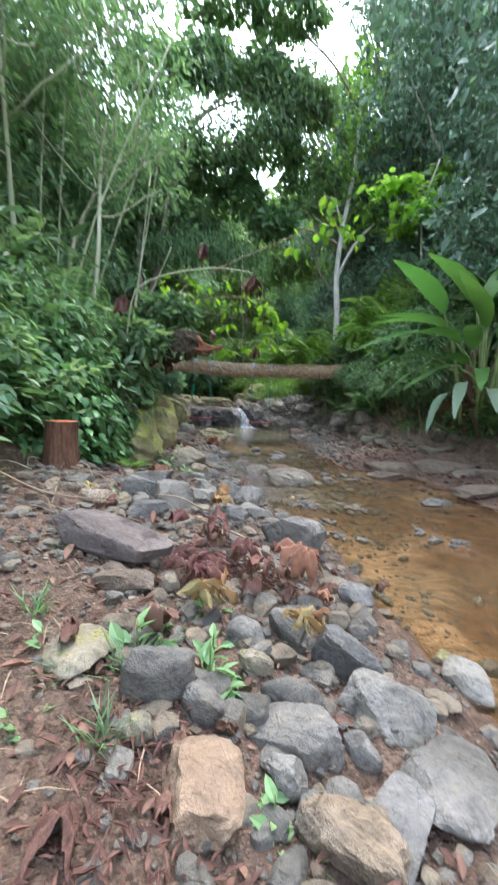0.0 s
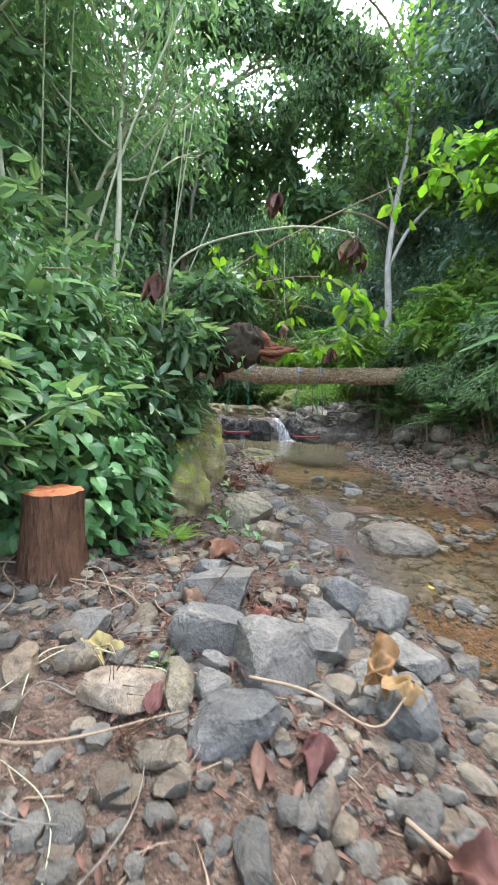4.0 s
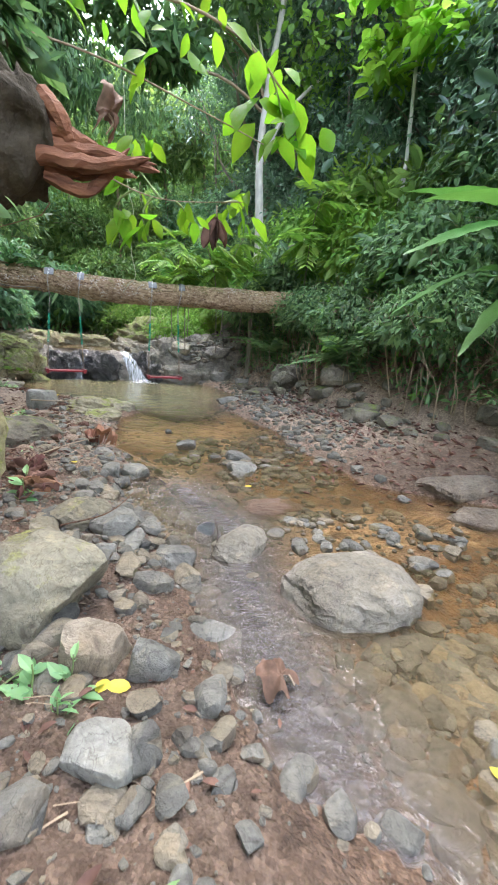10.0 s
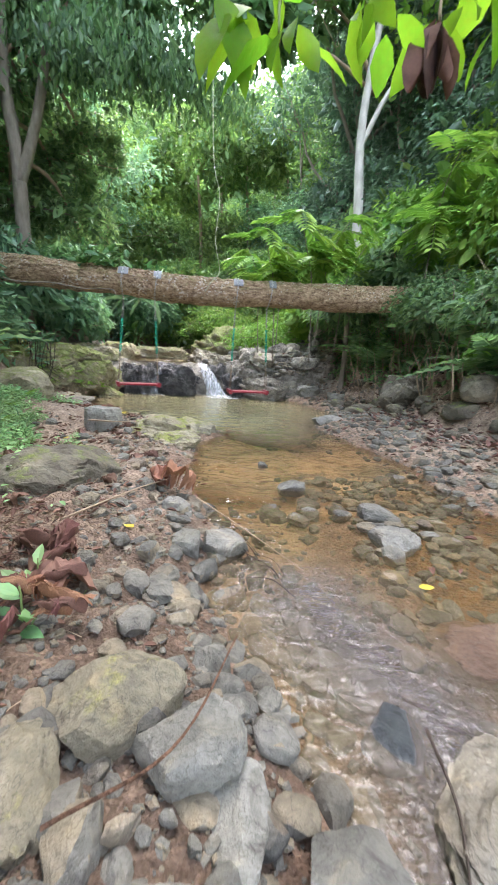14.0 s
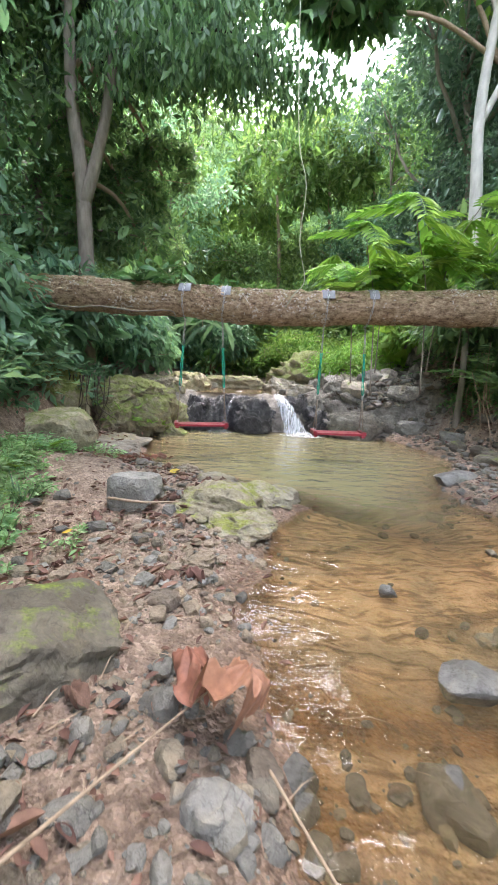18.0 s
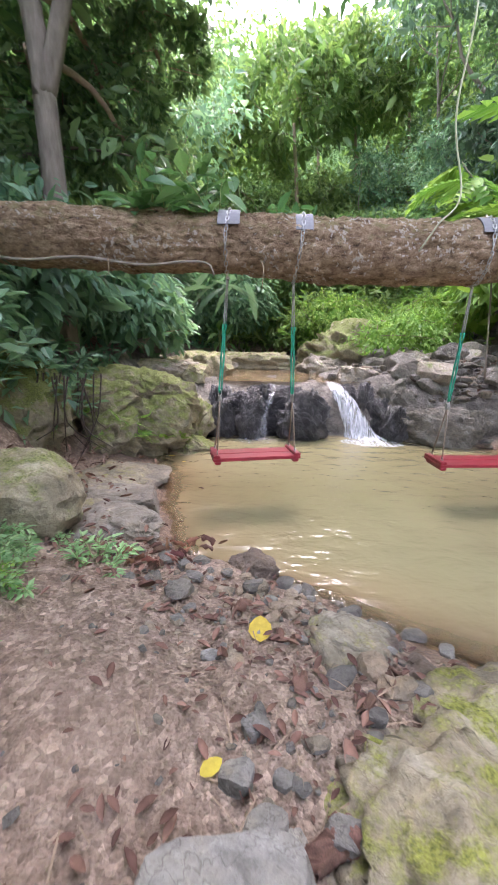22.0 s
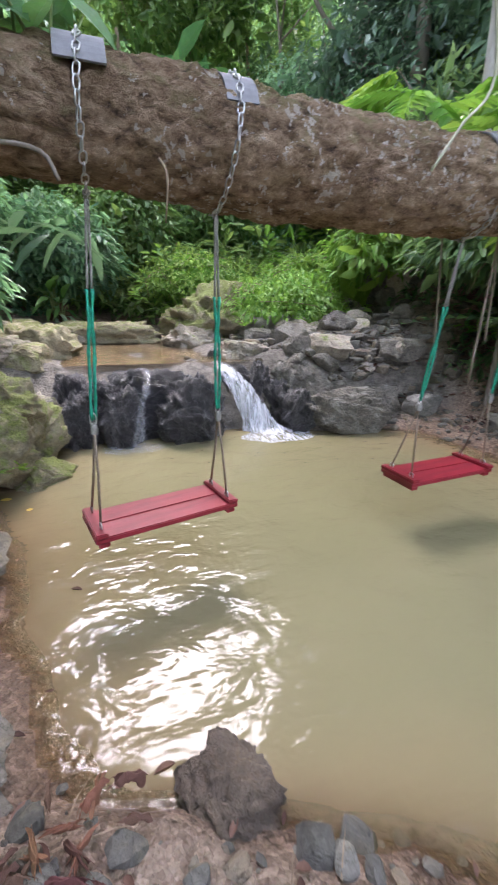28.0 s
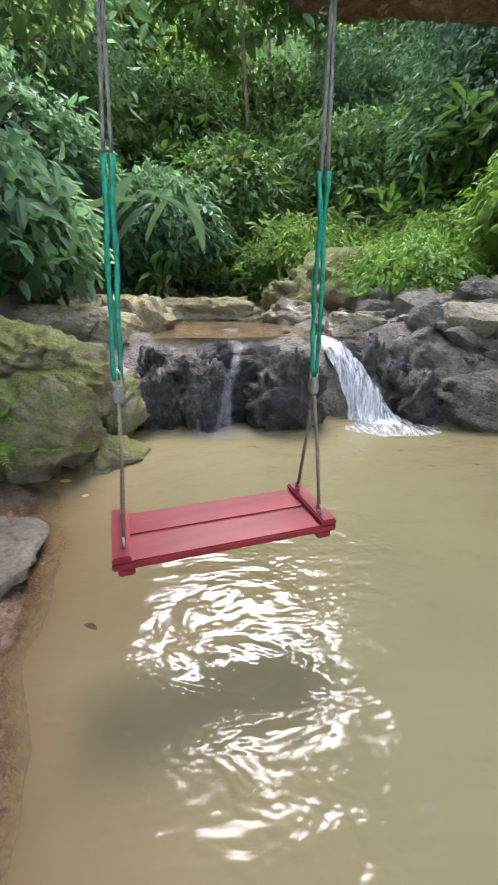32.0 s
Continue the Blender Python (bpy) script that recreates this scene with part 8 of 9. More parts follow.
lobed_leaf("dry_leaf", -1.12, 7.42, None, 0.2, LEAF_DRY, "curled pinkish-brown leaf on the bank", 220, (0, 0), 6, 0.35, 15)
lobed_leaf("dry_leaf", -0.98, 4.9, None, 0.2, LEAF_RUST, "curled rust leaf on bare soil", 120, (0, 0), 6, 0.7, 16)
lobed_leaf("dry_leaf", -1.05, 3.95, None, 0.17, LEAF_DRY, "folded brown leaf beside the path", 20, (0, 0), 5, 0.8, 17)

DRY_SHAPES = [fast_mesh("blade", *lobed_shape(5 + k % 3, 0.6 + 0.1 * k, 40 + k), (LEAF_DRY, LEAF_DEAD, LEAF_DEAD)[k % 3]) for k in range(9)]
g = np.random.default_rng(64)
HEAPS = ((0.28, -0.75, 0.22, 2.1, 3.0, 0), (0.2, -1.5, 0.25, 0.4, 1.6, 0), (0.2, -1.25, 0.3, 3.2, 4.6, 0), (0.12, -1.1, 0.3, 7.0, 8.6, 0), (0.2, -0.9, 0.4, 8.6, 12.0, 0))
for k, (x, y, a, b, c) in enumerate(stone_places(110, 66, HEAPS)):
    z = max(ground(x, y), float(water_level(y)))
    ob = tagged(new("dry_leaf"), "crumpled dry reddish-brown leaf on the ground", "leaf", "fallen dry leaves")
    ob.matrix_basis = pose(x, y, z + 0.01 + 0.09 * b * (y < 3.2), 40 * (b - 0.5), 40 * (c - 0.5), 360 * b)
    part_mesh("blade", DRY_SHAPES[k % 9], ob, m=Matrix.Scale((0.045 + 0.06 * a * a) * (1.3 if y < 3.2 else 1.0), 4))


def leaf_heap(x, y, z, wide, n, size, mats, seed, label):
    """A matted heap of withered leaf strips."""
    g = np.random.default_rng(seed)
    heap = tagged(new("leaf_heap"), label, "leaves")
    heap.location = (x, y, z)
    shapes = [fast_mesh("blade", *lobed_shape(5 + k, 0.9, 90 + seed + k), mats[k % len(mats)]) for k in range(4)]
    for k in range(n):
        a, r = g.uniform(0, 6.28), wide * math.sqrt(g.random())
        s = size * g.uniform(0.7, 1.3)
        part_mesh("blade", shapes[k % 4], heap, m=pose(r * math.cos(a), r * math.sin(a), g.uniform(0, 0.05), g.uniform(-25, 25), g.uniform(-25, 25), g.uniform(0, 360)) @ Matrix.Diagonal((0.45 * s, 1.4 * s, 0.8 * s, 1)))


leaf_heap(-0.24, 2.14, 0.10, 0.14, 26, 0.075, (LEAF_WINE,), 1, "matted heap of withered dark red leaves on the bar")
leaf_heap(-0.13, 1.88, 0.09, 0.06, 9, 0.085, (LEAF_STRAW, LEAF_TAN), 2, "bunch of yellow-brown withered leaves between stones")
leaf_heap(0.29, 1.65, 0.10, 0.06, 8, 0.07, (LEAF_STRAW, LEAF_TAN), 3, "bunch of straw-coloured leaf strips beside a rock")
leaf_heap(-1.14, 7.2, 0.09, 0.14, 14, 0.08, (LEAF_RUST, LEAF_WINE), 4, "drift of pinkish-brown dead leaves on the bank")
leaf_heap(-1.94, 11.96, max(ground(-1.94, 11.96), -0.03) + 0.015, 0.16, 16, 0.05, (LEAF_RUST, LEAF_DEAD, LEAF_WINE), 6, "wet brown leaf litter at the pool's near edge")
leaf_heap(-2.1, 11.8, max(ground(-2.1, 11.8), -0.03) + 0.015, 0.14, 14, 0.05, (LEAF_RUST, LEAF_DEAD), 7, "wet brown leaf litter between shore stones")
leaf_heap(-1.18, 7.62, 0.10, 0.10, 9, 0.09, (LEAF_WINE,), 5, "drift of dark red dead leaves on the bank")

leaf_mound("creeper", -1.70, 5.98, 1.72, 0.50, 0.26, 0.40, 1000, LEAF_MID, 0.10, 303, "leafy creeper hanging in front of the dead trunk", SIMPLE)
leaf_mound("creeper", -1.75, 6.65, 2.0, 0.55, 0.35, 0.36, 1100, LEAF_MID, 0.10, 301, "leafy creeper hanging over the dead trunk", SIMPLE)
leaf_mound("creeper", -1.35, 6.55, 2.28, 0.45, 0.35, 0.32, 900, LEAF_MID, 0.10, 302, "leafy creeper above the dead trunk", SIMPLE)

# the arching cane with its hanging leaves
cane = tagged(new("arching_cane"), "long arching green cane with hanging bright leaves over the path", "plant")
cane.location = (-1.9, 6.8, 1.5)
back = pose(1.9, -6.8, -1.5)
line = curve_points([(-1.8, 5.95, 1.2), (-1.74, 5.8, 1.9), (-1.64, 5.66, 2.32), (-1.5, 5.6, 2.5), (-1.15, 5.6, 2.655), (-0.64, 5.6, 2.755), (-0.31, 5.6, 2.76), (-0.03, 5.6, 2.72)], 40)
v, f = tube(line, np.linspace(0.015, 0.006, 40), 8, 0.05, 2)
part_mesh("cane", fast_mesh("cane", v, f, CANE), cane, m=back)


def spray(parent, stem, tips, leaves, size, mat, seed, m, spread=0.10, shape=OVAL, wide=1.5):
    """A side twig with broad leaves round its end."""
    g = np.random.default_rng(seed)
    v, f = tube(curve_points(stem, 12), np.linspace(0.008, 0.003, 12), 6)
    twig = part_mesh("twig", fast_mesh("twig", v, f, STEM), parent, m=m)
    for k in range(leaves):
        c = np.array(tips[k % len(tips)]) + g.normal(0, spread, 3) * (1, 1, 0.9)
        a = g.uniform(0, 6.28)
        v, f = cloud(shape, [c], [(math.cos(a), math.sin(a), -0.9 + g.normal(0, 0.4))], size * g.uniform(0.6, 1.2), seed + k, 0.5, wide)
        part_mesh("leaf", fast_mesh("leaf", v, f, mat), twig)


for x, z, k in ((-1.3, 2.62, 0), (-0.9, 2.72, 1), (-0.45, 2.76, 2), (-0.1, 2.74, 3)):
    spray(cane, [(x, 5.6, z), (x + 0.06, 5.58, z - 0.07), (x + 0.1, 5.57, z - 0.16)], [(x + 0.08, 5.57, z - 0.10), (x + 0.12, 5.58, z - 0.18)], 7, 0.11, LEAF_FRESH, 31 + 9 * k, back, 0.05, wide=1.0)
branch = tagged(new("leafy_branch"), "thin branch with bright green translucent leaves hanging over the stream", "plant")
branch.location = (-1.9, 6.8, 2.3)
back = pose(1.9, -6.8, -2.3)
for path, r in (([(-2.1, 6.95, 1.9), (-1.3, 6.65, 2.42), (-0.5, 6.55, 2.62), (0.0, 6.58, 2.60), (0.32, 6.64, 2.42)], 0.011), ([(-1.3, 6.65, 2.42), (-0.7, 6.6, 2.38), (-0.1, 6.7, 2.3), (0.4, 6.75, 2.2)], 0.006), ([(-1.1, 6.62, 2.2), (-0.7, 6.95, 2.05), (-0.3, 7.15, 2.0), (0.25, 7.2, 2.08)], 0.006)):
    v, f = tube(curve_points(path, 24), np.linspace(r, 0.4 * r, 24), 7, 0.06, 2)
    part_mesh("branch", fast_mesh("branch", v, f, TWIG), branch, m=back)
spray(branch, [(0.05, 6.58, 2.6), (0.2, 6.62, 2.5), (0.3, 6.64, 2.3)], [(0.18, 6.6, 2.52), (0.3, 6.65, 2.40), (0.36, 6.66, 2.30), (0.15, 6.62, 2.40), (0.42, 6.7, 2.36), (0.26, 6.6, 2.26)], 34, 0.185, LEAF_FRESH, 31, back, 0.07, wide=1.25)
spray(branch, [(-0.35, 7.13, 2.0), (-0.40, 7.15, 1.92), (-0.40, 7.15, 1.84)], [(-0.40, 7.15, 1.86), (-0.46, 7.13, 1.88), (-0.33, 7.17, 1.87)], 9, 0.20, LEAF_FRESH, 51, back, 0.025, wide=1.0)
spray(branch, [(-0.45, 7.1, 2.02), (-0.55, 7.15, 1.95), (-0.58, 7.2, 1.88)], [(-0.56, 7.18, 1.88)], 3, 0.20, LEAF_FRESH, 61, back, 0.03, wide=1.0)
spray(branch, [(-0.2, 7.16, 2.0), (-0.15, 7.2, 1.98), (-0.13, 7.2, 1.94)], [(-0.15, 7.2, 1.98), (-0.08, 7.2, 1.95)], 7, 0.17, LEAF_FRESH, 71, back, 0.03, wide=1.0)
spray(branch, [(0.1, 7.2, 2.05), (0.2, 7.2, 2.08), (0.26, 7.2, 2.04)], [(0.2, 7.2, 2.06), (0.28, 7.2, 2.02), (0.25, 7.22, 2.12), (0.16, 7.2, 2.0)], 12, 0.19, LEAF_FRESH, 81, back, 0.035, wide=1.0)
spray(branch, [(-0.3, 7.15, 2.0), (-0.42, 7.2, 2.15), (-0.5, 7.2, 2.3)], [(-0.42, 7.2, 2.25), (-0.55, 7.2, 2.3), (-0.36, 7.2, 2.3), (-0.5, 7.2, 2.1)], 12, 0.15, LEAF_FRESH, 101, back, 0.06, wide=1.0)
spray(branch, [(-0.5, 6.55, 2.62), (-0.45, 6.5, 2.5), (-0.4, 6.5, 2.4)], [(-0.45, 6.5, 2.5), (-0.35, 6.52, 2.45), (-0.62, 6.5, 2.6), (-0.2, 6.55, 2.66)], 22, 0.13, LEAF_FRESH, 91, back, 0.09, wide=1.1)
spray(branch, [(-1.0, 6.6, 2.5), (-0.95, 6.5, 2.55), (-0.9, 6.45, 2.6)], [(-0.95, 6.45, 2.62), (-1.1, 6.5, 2.5), (-0.85, 6.5, 2.75), (-1.3, 6.5, 2.65)], 26, 0.14, LEAF_FRESH, 111, back, 0.12, wide=1.0)
v, f = tube(curve_points([(-1.9, 7.0, 2.3), (-0.9, 6.8, 2.95), (0.1, 6.75, 3.45), (0.7, 6.8, 3.75), (1.35, 6.85, 4.05)], 30), np.linspace(0.012, 0.004, 30), 7, 0.06, 8)
part_mesh("branch", fast_mesh("branch", v, f, TWIG), branch, m=back)
for k, (x, y, z) in enumerate(((0.62, 6.75, 3.55), (1.0, 6.8, 3.85), (1.3, 6.85, 4.0), (1.45, 6.9, 3.8), (1.1, 6.7, 4.15))):
    spray(branch, [(x - 0.1, y, z + 0.12), (x, y, z + 0.08), (x + 0.05, y, z)], [(x, y, z), (x + 0.12, y, z - 0.04), (x - 0.12, y + 0.05, z + 0.05), (x + 0.02, y - 0.1, z - 0.1)], 13 if k else 9, 0.17, LEAF_FRESH, 200 + 20 * k, back, 0.08, wide=1.2)
spray(snag, [(-1.0, 6.05, 1.95), (-0.98, 5.93, 1.75), (-0.96, 5.9, 1.55)], [(-0.96, 5.9, 1.56), (-0.98, 5.92, 1.7), (-1.05, 5.92, 1.62)], 7, 0.07, LEAF_HERB, 131, pose(2.4, -6.9, -1.7), 0.03, wide=1.1)
spray(snag, [(-1.2, 6.1, 1.98), (-1.22, 5.93, 1.85), (-1.2, 5.9, 1.66)], [(-1.2, 5.9, 1.66), (-1.25, 5.92, 1.8)], 8, 0.08, LEAF_HERB, 141, pose(2.4, -6.9, -1.7), 0.05, wide=1.0)


def dead_bundle(x, y, z, size, seed):
    """A hanging bundle of withered leaves."""
    g = np.random.default_rng(seed)
    ob = tagged(new("withered_leaf"), "withered dark brown leaf hanging folded from a stem", "leaf")
    ob.location = (x, y, z)
    n = 9
    at = np.stack([g.normal(0, 0.05 * size, n), g.normal(0, 0.05 * size, n), -g.uniform(0, 0.2 * size, n)], 1)
    v, f = cloud(CURLED, at, g.normal(0, 0.25, (n, 3)) + (0, 0, -1), size * g.uniform(0.7, 1.1, n), seed, 0.2, 0.8)
    part_mesh("blade", fast_mesh("blade", v, f, LEAF_DEAD), ob)
    v, f = tube([(0, 0, 0.25 * size), (0, 0, 0), (0.01, 0, -0.15 * size)], [0.004, 0.005, 0.003], 5)
    part_mesh("stalk", fast_mesh("stalk", v, f, TWIG), ob)


dead_bundle(0.0, 5.6, 2.70, 0.26, 3)
dead_bundle(-0.69, 5.7, 3.10, 0.20, 5)
dead_bundle(-1.72, 5.6, 2.36, 0.26, 7)
dead_bundle(-1.25, 6.3, 1.62, 0.22, 9)
dead_bundle(0.07, 7.19, 1.98, 0.2, 11)

# canes standing on the bank
for k, (x, y, dx, dy, hgt, r) in enumerate(((-2.35, 7.9, 0.35, 0.0, 4.6, 0.018), (-2.5, 8.1, 0.55, 0.1, 4.8, 0.018), (-3.3, 8.0, 1.3, 0.0, 4.4, 0.022), (-3.5, 7.4, 0.2, 0.0, 4.8, 0.016), (-3.7, 7.2, 0.1, 0.1, 5.0, 0.015), (-2.9, 8.8, 1.1, 0.2, 3.4, 0.02), (-3.2, 6.9, 1.6, 0.5, 5.2, 0.022))):
    ob = tagged(new("cane"), "slender pale cane leaning out of the undergrowth", "plant", "canes on the bank")
    b = np.array([x, y, ground(x, y) - 0.1])
    ob.location = b
    v, f = tube(curve_points([(0, 0, 0), (dx * 0.35, dy * 0.3, hgt * 0.45), (dx, dy, hgt)], 16), np.linspace(r, r * 0.5, 16), 7)
    part_mesh("stem", fast_mesh("stem", v, f, CANE), ob)

# growth on and round the fallen trunk
sprout = settle(make_shrub(61, 0.46, LEAF_BROAD, "young broad-leaved sapling rooted on the fallen trunk", OVAL, 0.19, 8, 7, 0.02, None, 1.3, "sprout"), -1.86, 13.06, 0, 1.0, 2.2)
put(sprout, -2.3, 13.08, 120, 1.0, 2.2)
put(sprout, -1.35, 13.2, 220, 0.7, 2.12)
arum = tagged(new("arum_plant"), "dark plant with long drooping leaves behind the falls", "plant")
arum.location = (-2.25, 18.6, 2.3)
g = np.random.default_rng(8)
for k in range(9):
    a = g.uniform(0, 6.28)
    v, f = cloud(LONG_LEAF, [(g.normal(0, 0.25), g.normal(0, 0.1), g.uniform(0.0, 0.4))], [(math.cos(a), math.sin(a), g.uniform(-0.9, 0.2))], g.uniform(0.7, 1.05), k, 0.9, 0.75)
    part_mesh("leaf", fast_mesh("leaf", v, f, LEAF_SHADE), arum)
feather = tagged(new("feather_leaf_plant"), "sapling with bright feathery compound leaves beside the trunk", "plant")
feather.location = (1.45, 13.35, 2.1)
v, f = tube(curve_points([(0.1, 0.1, -1.2), (0, 0, 0.2), (-0.2, -0.15, 0.8), (-0.40, -0.4, 1.25)], 18), np.linspace(0.011, 0.005, 18), 7)
part_mesh("stem", fast_mesh("stem", v, f, BARK_GREY), feather)
for k in range(24):
    t = g.uniform(0.2, 1)
    a = g.uniform(0, 6.28)
    c = (-0.4 * t * t + g.normal(0, 0.04), -0.4 * t * t, 0.2 + 1.05 * t)
    v, f = cloud(FEATHER, [c], [(math.cos(a), math.sin(a), g.uniform(-0.7, 0.35))], g.uniform(0.45, 0.72), k, 1.0)
    part_mesh("leaf", fast_mesh("leaf", v, f, LEAF_BRIGHT, False), feather)
put(feather, 2.3, 13.9, 130, 0.9, 2.3)
put(feather, 1.75, 13.55, 80, 0.9, 2.3)
put(feather, 0.95, 13.6, 200, 0.75, 2.1)
put(feather, 0.55, 13.75, 250, 0.8, 2.0)
put(feather, 0.8, 13.45, 10, 0.9, 1.95)
put(feather, 3.2, 12.6, 40, 1.2, 2.7)
vine = tagged(new("hanging_vine"), "thin pale vine hanging down onto the trunk", "vine")
vine.location = (-0.33, 12.8, 2.0)
v, f = tube(curve_points([(-0.1, 0.4, 3.6), (-0.05, 0.0, 1.9), (0.06, -0.1, 1.3), (0.02, -0.08, 0.7), (0.1, -0.1, 0.25), (-0.02, -0.1, 0.08), (-0.12, -0.08, -0.08)], 40), [0.006] * 40, 6)
part_mesh("stem", fast_mesh("stem", v, f, CANE), vine)
post = tagged(new("thin_trunk"), "thin grey tree trunk standing behind the swings", "trunk")
post.location = (2.75, 14.9, ground(2.75, 14.9))
v, f = tube(curve_points([(0, 0, -0.2), (0.03, 0, 0.9), (-0.02, 0, 2.2)], 12), np.linspace(0.06, 0.05, 12), 9, 0.08, 3)
part_mesh("stem", fast_mesh("stem", v, f, BARK_GREY), post)
arum2 = tagged(new("big_leaf_plant"), "plant with a few broad bright green leaves above the shore", "plant")
arum2.location = (2.35, 17.6, ground(2.35, 17.6) + 0.1)
for k, (ax, s) in enumerate((((-0.3, -0.2, 1.0), 0.42), ((0.3, -0.4, 0.8), 0.38), ((0.8, -0.2, 0.5), 0.34), ((-0.7, -0.4, 0.3), 0.34), ((0.1, -0.8, 0.2), 0.3))):
    c = np.array(ax) * 0.3
    v, f = tube([(0, 0, 0), c * 0.5 + (0, 0, 0.08), c + (0, 0, 0.1)], [0.01, 0.008, 0.006], 6)
    part_mesh("stalk", fast_mesh("stalk", v, f, STEM), arum2)
    v, f = cloud(HEART, [c + (0, 0, 0.1)], [ax], s, k, 0.6, 1.0)
    part_mesh("leaf", fast_mesh("leaf", v, f, LEAF_BRIGHT), arum2)
palm = copy_thing(paddle, pose(-2.5, 20.4, 0.9, 0, 0, 70) @ Matrix.Scale(0.36, 4))
tagged(palm, "clump of long drooping leaves behind the falls")
FERN_DIM = settle(make_fern(29, 0.30, LEAF_BRIGHT, "green fern rooted on the mossy rock wall", 8), -2.6, 14.32, 0, 0.8, 0.22)
for x, y, z, s, t in ((-2.85, 14.2, 0.3, 0.9, 40), (-3.05, 14.15, 0.45, 1.0, 90), (-2.45, 14.45, 0.2, 0.7, 140), (-3.25, 14.1, 0.25, 1.0, 200), (-2.75, 14.22, 0.5, 0.6, 260), (-3.4, 14.12, 0.55, 0.8, 310)):
    put(FERN_DIM, x, y, t, s, z, (35, 0))
for x, y, z, s, t in ((-2.0, 8.5, None, 0.8, 20), (-2.25, 9.1, None, 0.9, 60), (-2.4, 9.8, None, 0.9, 100), (-2.6, 10.5, None, 0.9, 140), (-2.2, 8.0, None, 0.8, 180), (-2.7, 11.2, None, 0.9, 220), (-1.75, 4.75, None, 0.7, 260), (-1.6, 5.25, None, 0.8, 300), (-2.15, 3.2, None, 0.9, 30), (0.35, 17.4, 1.1, 0.7, 40)):
    put(FERN_DIM if z is not None else FERN, x, y, t, s, z)

HERB = settle(make_shrub(39, 0.24, LEAF_HERB, "soft pale green herb on the damp bank", LEAFLET, 0.055, 9, 26, 0.02, None, 0.7, "herb"), -2.1, 9.4)
g = np.random.default_rng(83)
for k in range(95):
    y = g.uniform(8.5, 11.9)
    x = float(np.interp(y, (8.5, 9.5, 10.5, 11.9), (-2.1, -2.3, -2.65, -3.0))) + g.normal(0, 0.24)
    put(HERB, x, y, g.uniform(0, 360), g.uniform(0.5, 1.15))

# a leafy branch reaching out over the pool
canopy = tagged(new("overhanging_branch"), "dark leafy branch reaching out high above the pool", "branch")
canopy.location = (-3.9, 15.2, 6.0)
back = pose(3.9, -15.2, -6.0)
wood, n = [], 4600
for p in ([(-3.9, 15.2, 6.2), (-2.6, 15.4, 6.7), (-1.3, 15.6, 6.7), (0.0, 15.8, 6.3)], [(-2.6, 15.4, 6.7), (-1.9, 14.9, 6.5), (-1.2, 14.6, 6.2)], [(-3.2, 15.3, 6.5), (-2.8, 14.6, 6.3), (-2.4, 14.1, 5.9)]):
    wood.append(tube(curve_points(p, 14), np.linspace(0.05, 0.01, 14), 7, 0.08, 3))
v, f = joined(wood)
part_mesh("limb", fast_mesh("limb", v, f, BARK_DARK), canopy, m=back)
ends = np.array([(-0.1, 15.8, 6.2), (-0.8, 15.7, 6.4), (-1.6, 15.5, 6.5), (-1.3, 14.6, 6.1), (-2.0, 14.9, 6.3), (-2.5, 14.1, 5.8), (-2.9, 14.8, 6.2), (-3.4, 15.0, 6.3)])
c = ends[g.integers(0, 8, n)] + g.normal(0, 1, (n, 3)) * (0.38, 0.38, 0.30)
v, f = cloud(LEAFLET, c, g.normal(0, 0.35, (n, 3)) + (0, 0, -1), 0.17 * g.uniform(0.6, 1.3, n), 9, 0.3)
part_mesh("foliage", fast_mesh("foliage", v, f, LEAF_DARK, False), canopy, m=back)

# seedlings, tufts and small herbs by the path
SEEDLING = settle(make_shrub(71, 0.13, LEAF_HERB, "bright green seedling among the stones", OVAL, 0.06, 5, 6, 0.0, None, 1.0, "seedling"), -0.36, 1.66, 0, 1.2)
for x, y, s, t in ((-0.40, 1.46, 1.4, 10), (-0.11, 1.40, 1.3, 300), (-0.31, 1.74, 1.0, 130), (0.12, 0.93, 0.9, 60), (-0.72, 1.43, 0.9, 100), (-1.06, 5.72, 1.5, 30), (-1.18, 5.88, 1.7, 200), (-1.02, 5.52, 1.1, 120), (-0.72, 5.56, 1.0, 20), (-0.82, 5.5, 1.1, 80), (-1.2, 7.4, 1.5, 40), (-1.15, 7.2, 1.5, 140), (-0.10, 1.55, 1.0, 40), (-0.18, 1.95, 0.8, 90), (-0.62, 1.05, 0.7, 150), (0.12, 0.92, 0.6, 200), (-0.5, 4.85, 0.9, 250), (-0.75, 5.4, 0.8, 300), (-1.05, 5.62, 0.8, 20), (-0.82, 4.05, 0.8, 70), (-2.35, 12.25, 0.9, 120), (-1.1, 3.45, 0.7, 170), (-1.35, 4.6, 0.7, 220), (-0.42, 4.6, 0.7, 10)):
    put(SEEDLING, x, y, t, s)


def tuft(seed, n, size, mat, label):
    g = np.random.default_rng(seed)
    ob = tagged(new("grass_tuft"), label, "grass")
    a = g.uniform(0, 6.28, n)
    v, f = cloud(BLADE, np.stack([g.normal(0, 0.02, n), g.normal(0, 0.02, n), 0 * a], 1), np.stack([np.cos(a), np.sin(a), g.uniform(0.6, 2.0, n)], 1), size * g.uniform(0.5, 1.2, n), seed, 0.9, 0.35 if size > 0.25 else 1.0)
    part_mesh("foliage", fast_mesh("foliage", v, f, mat, False), ob)
    return ob


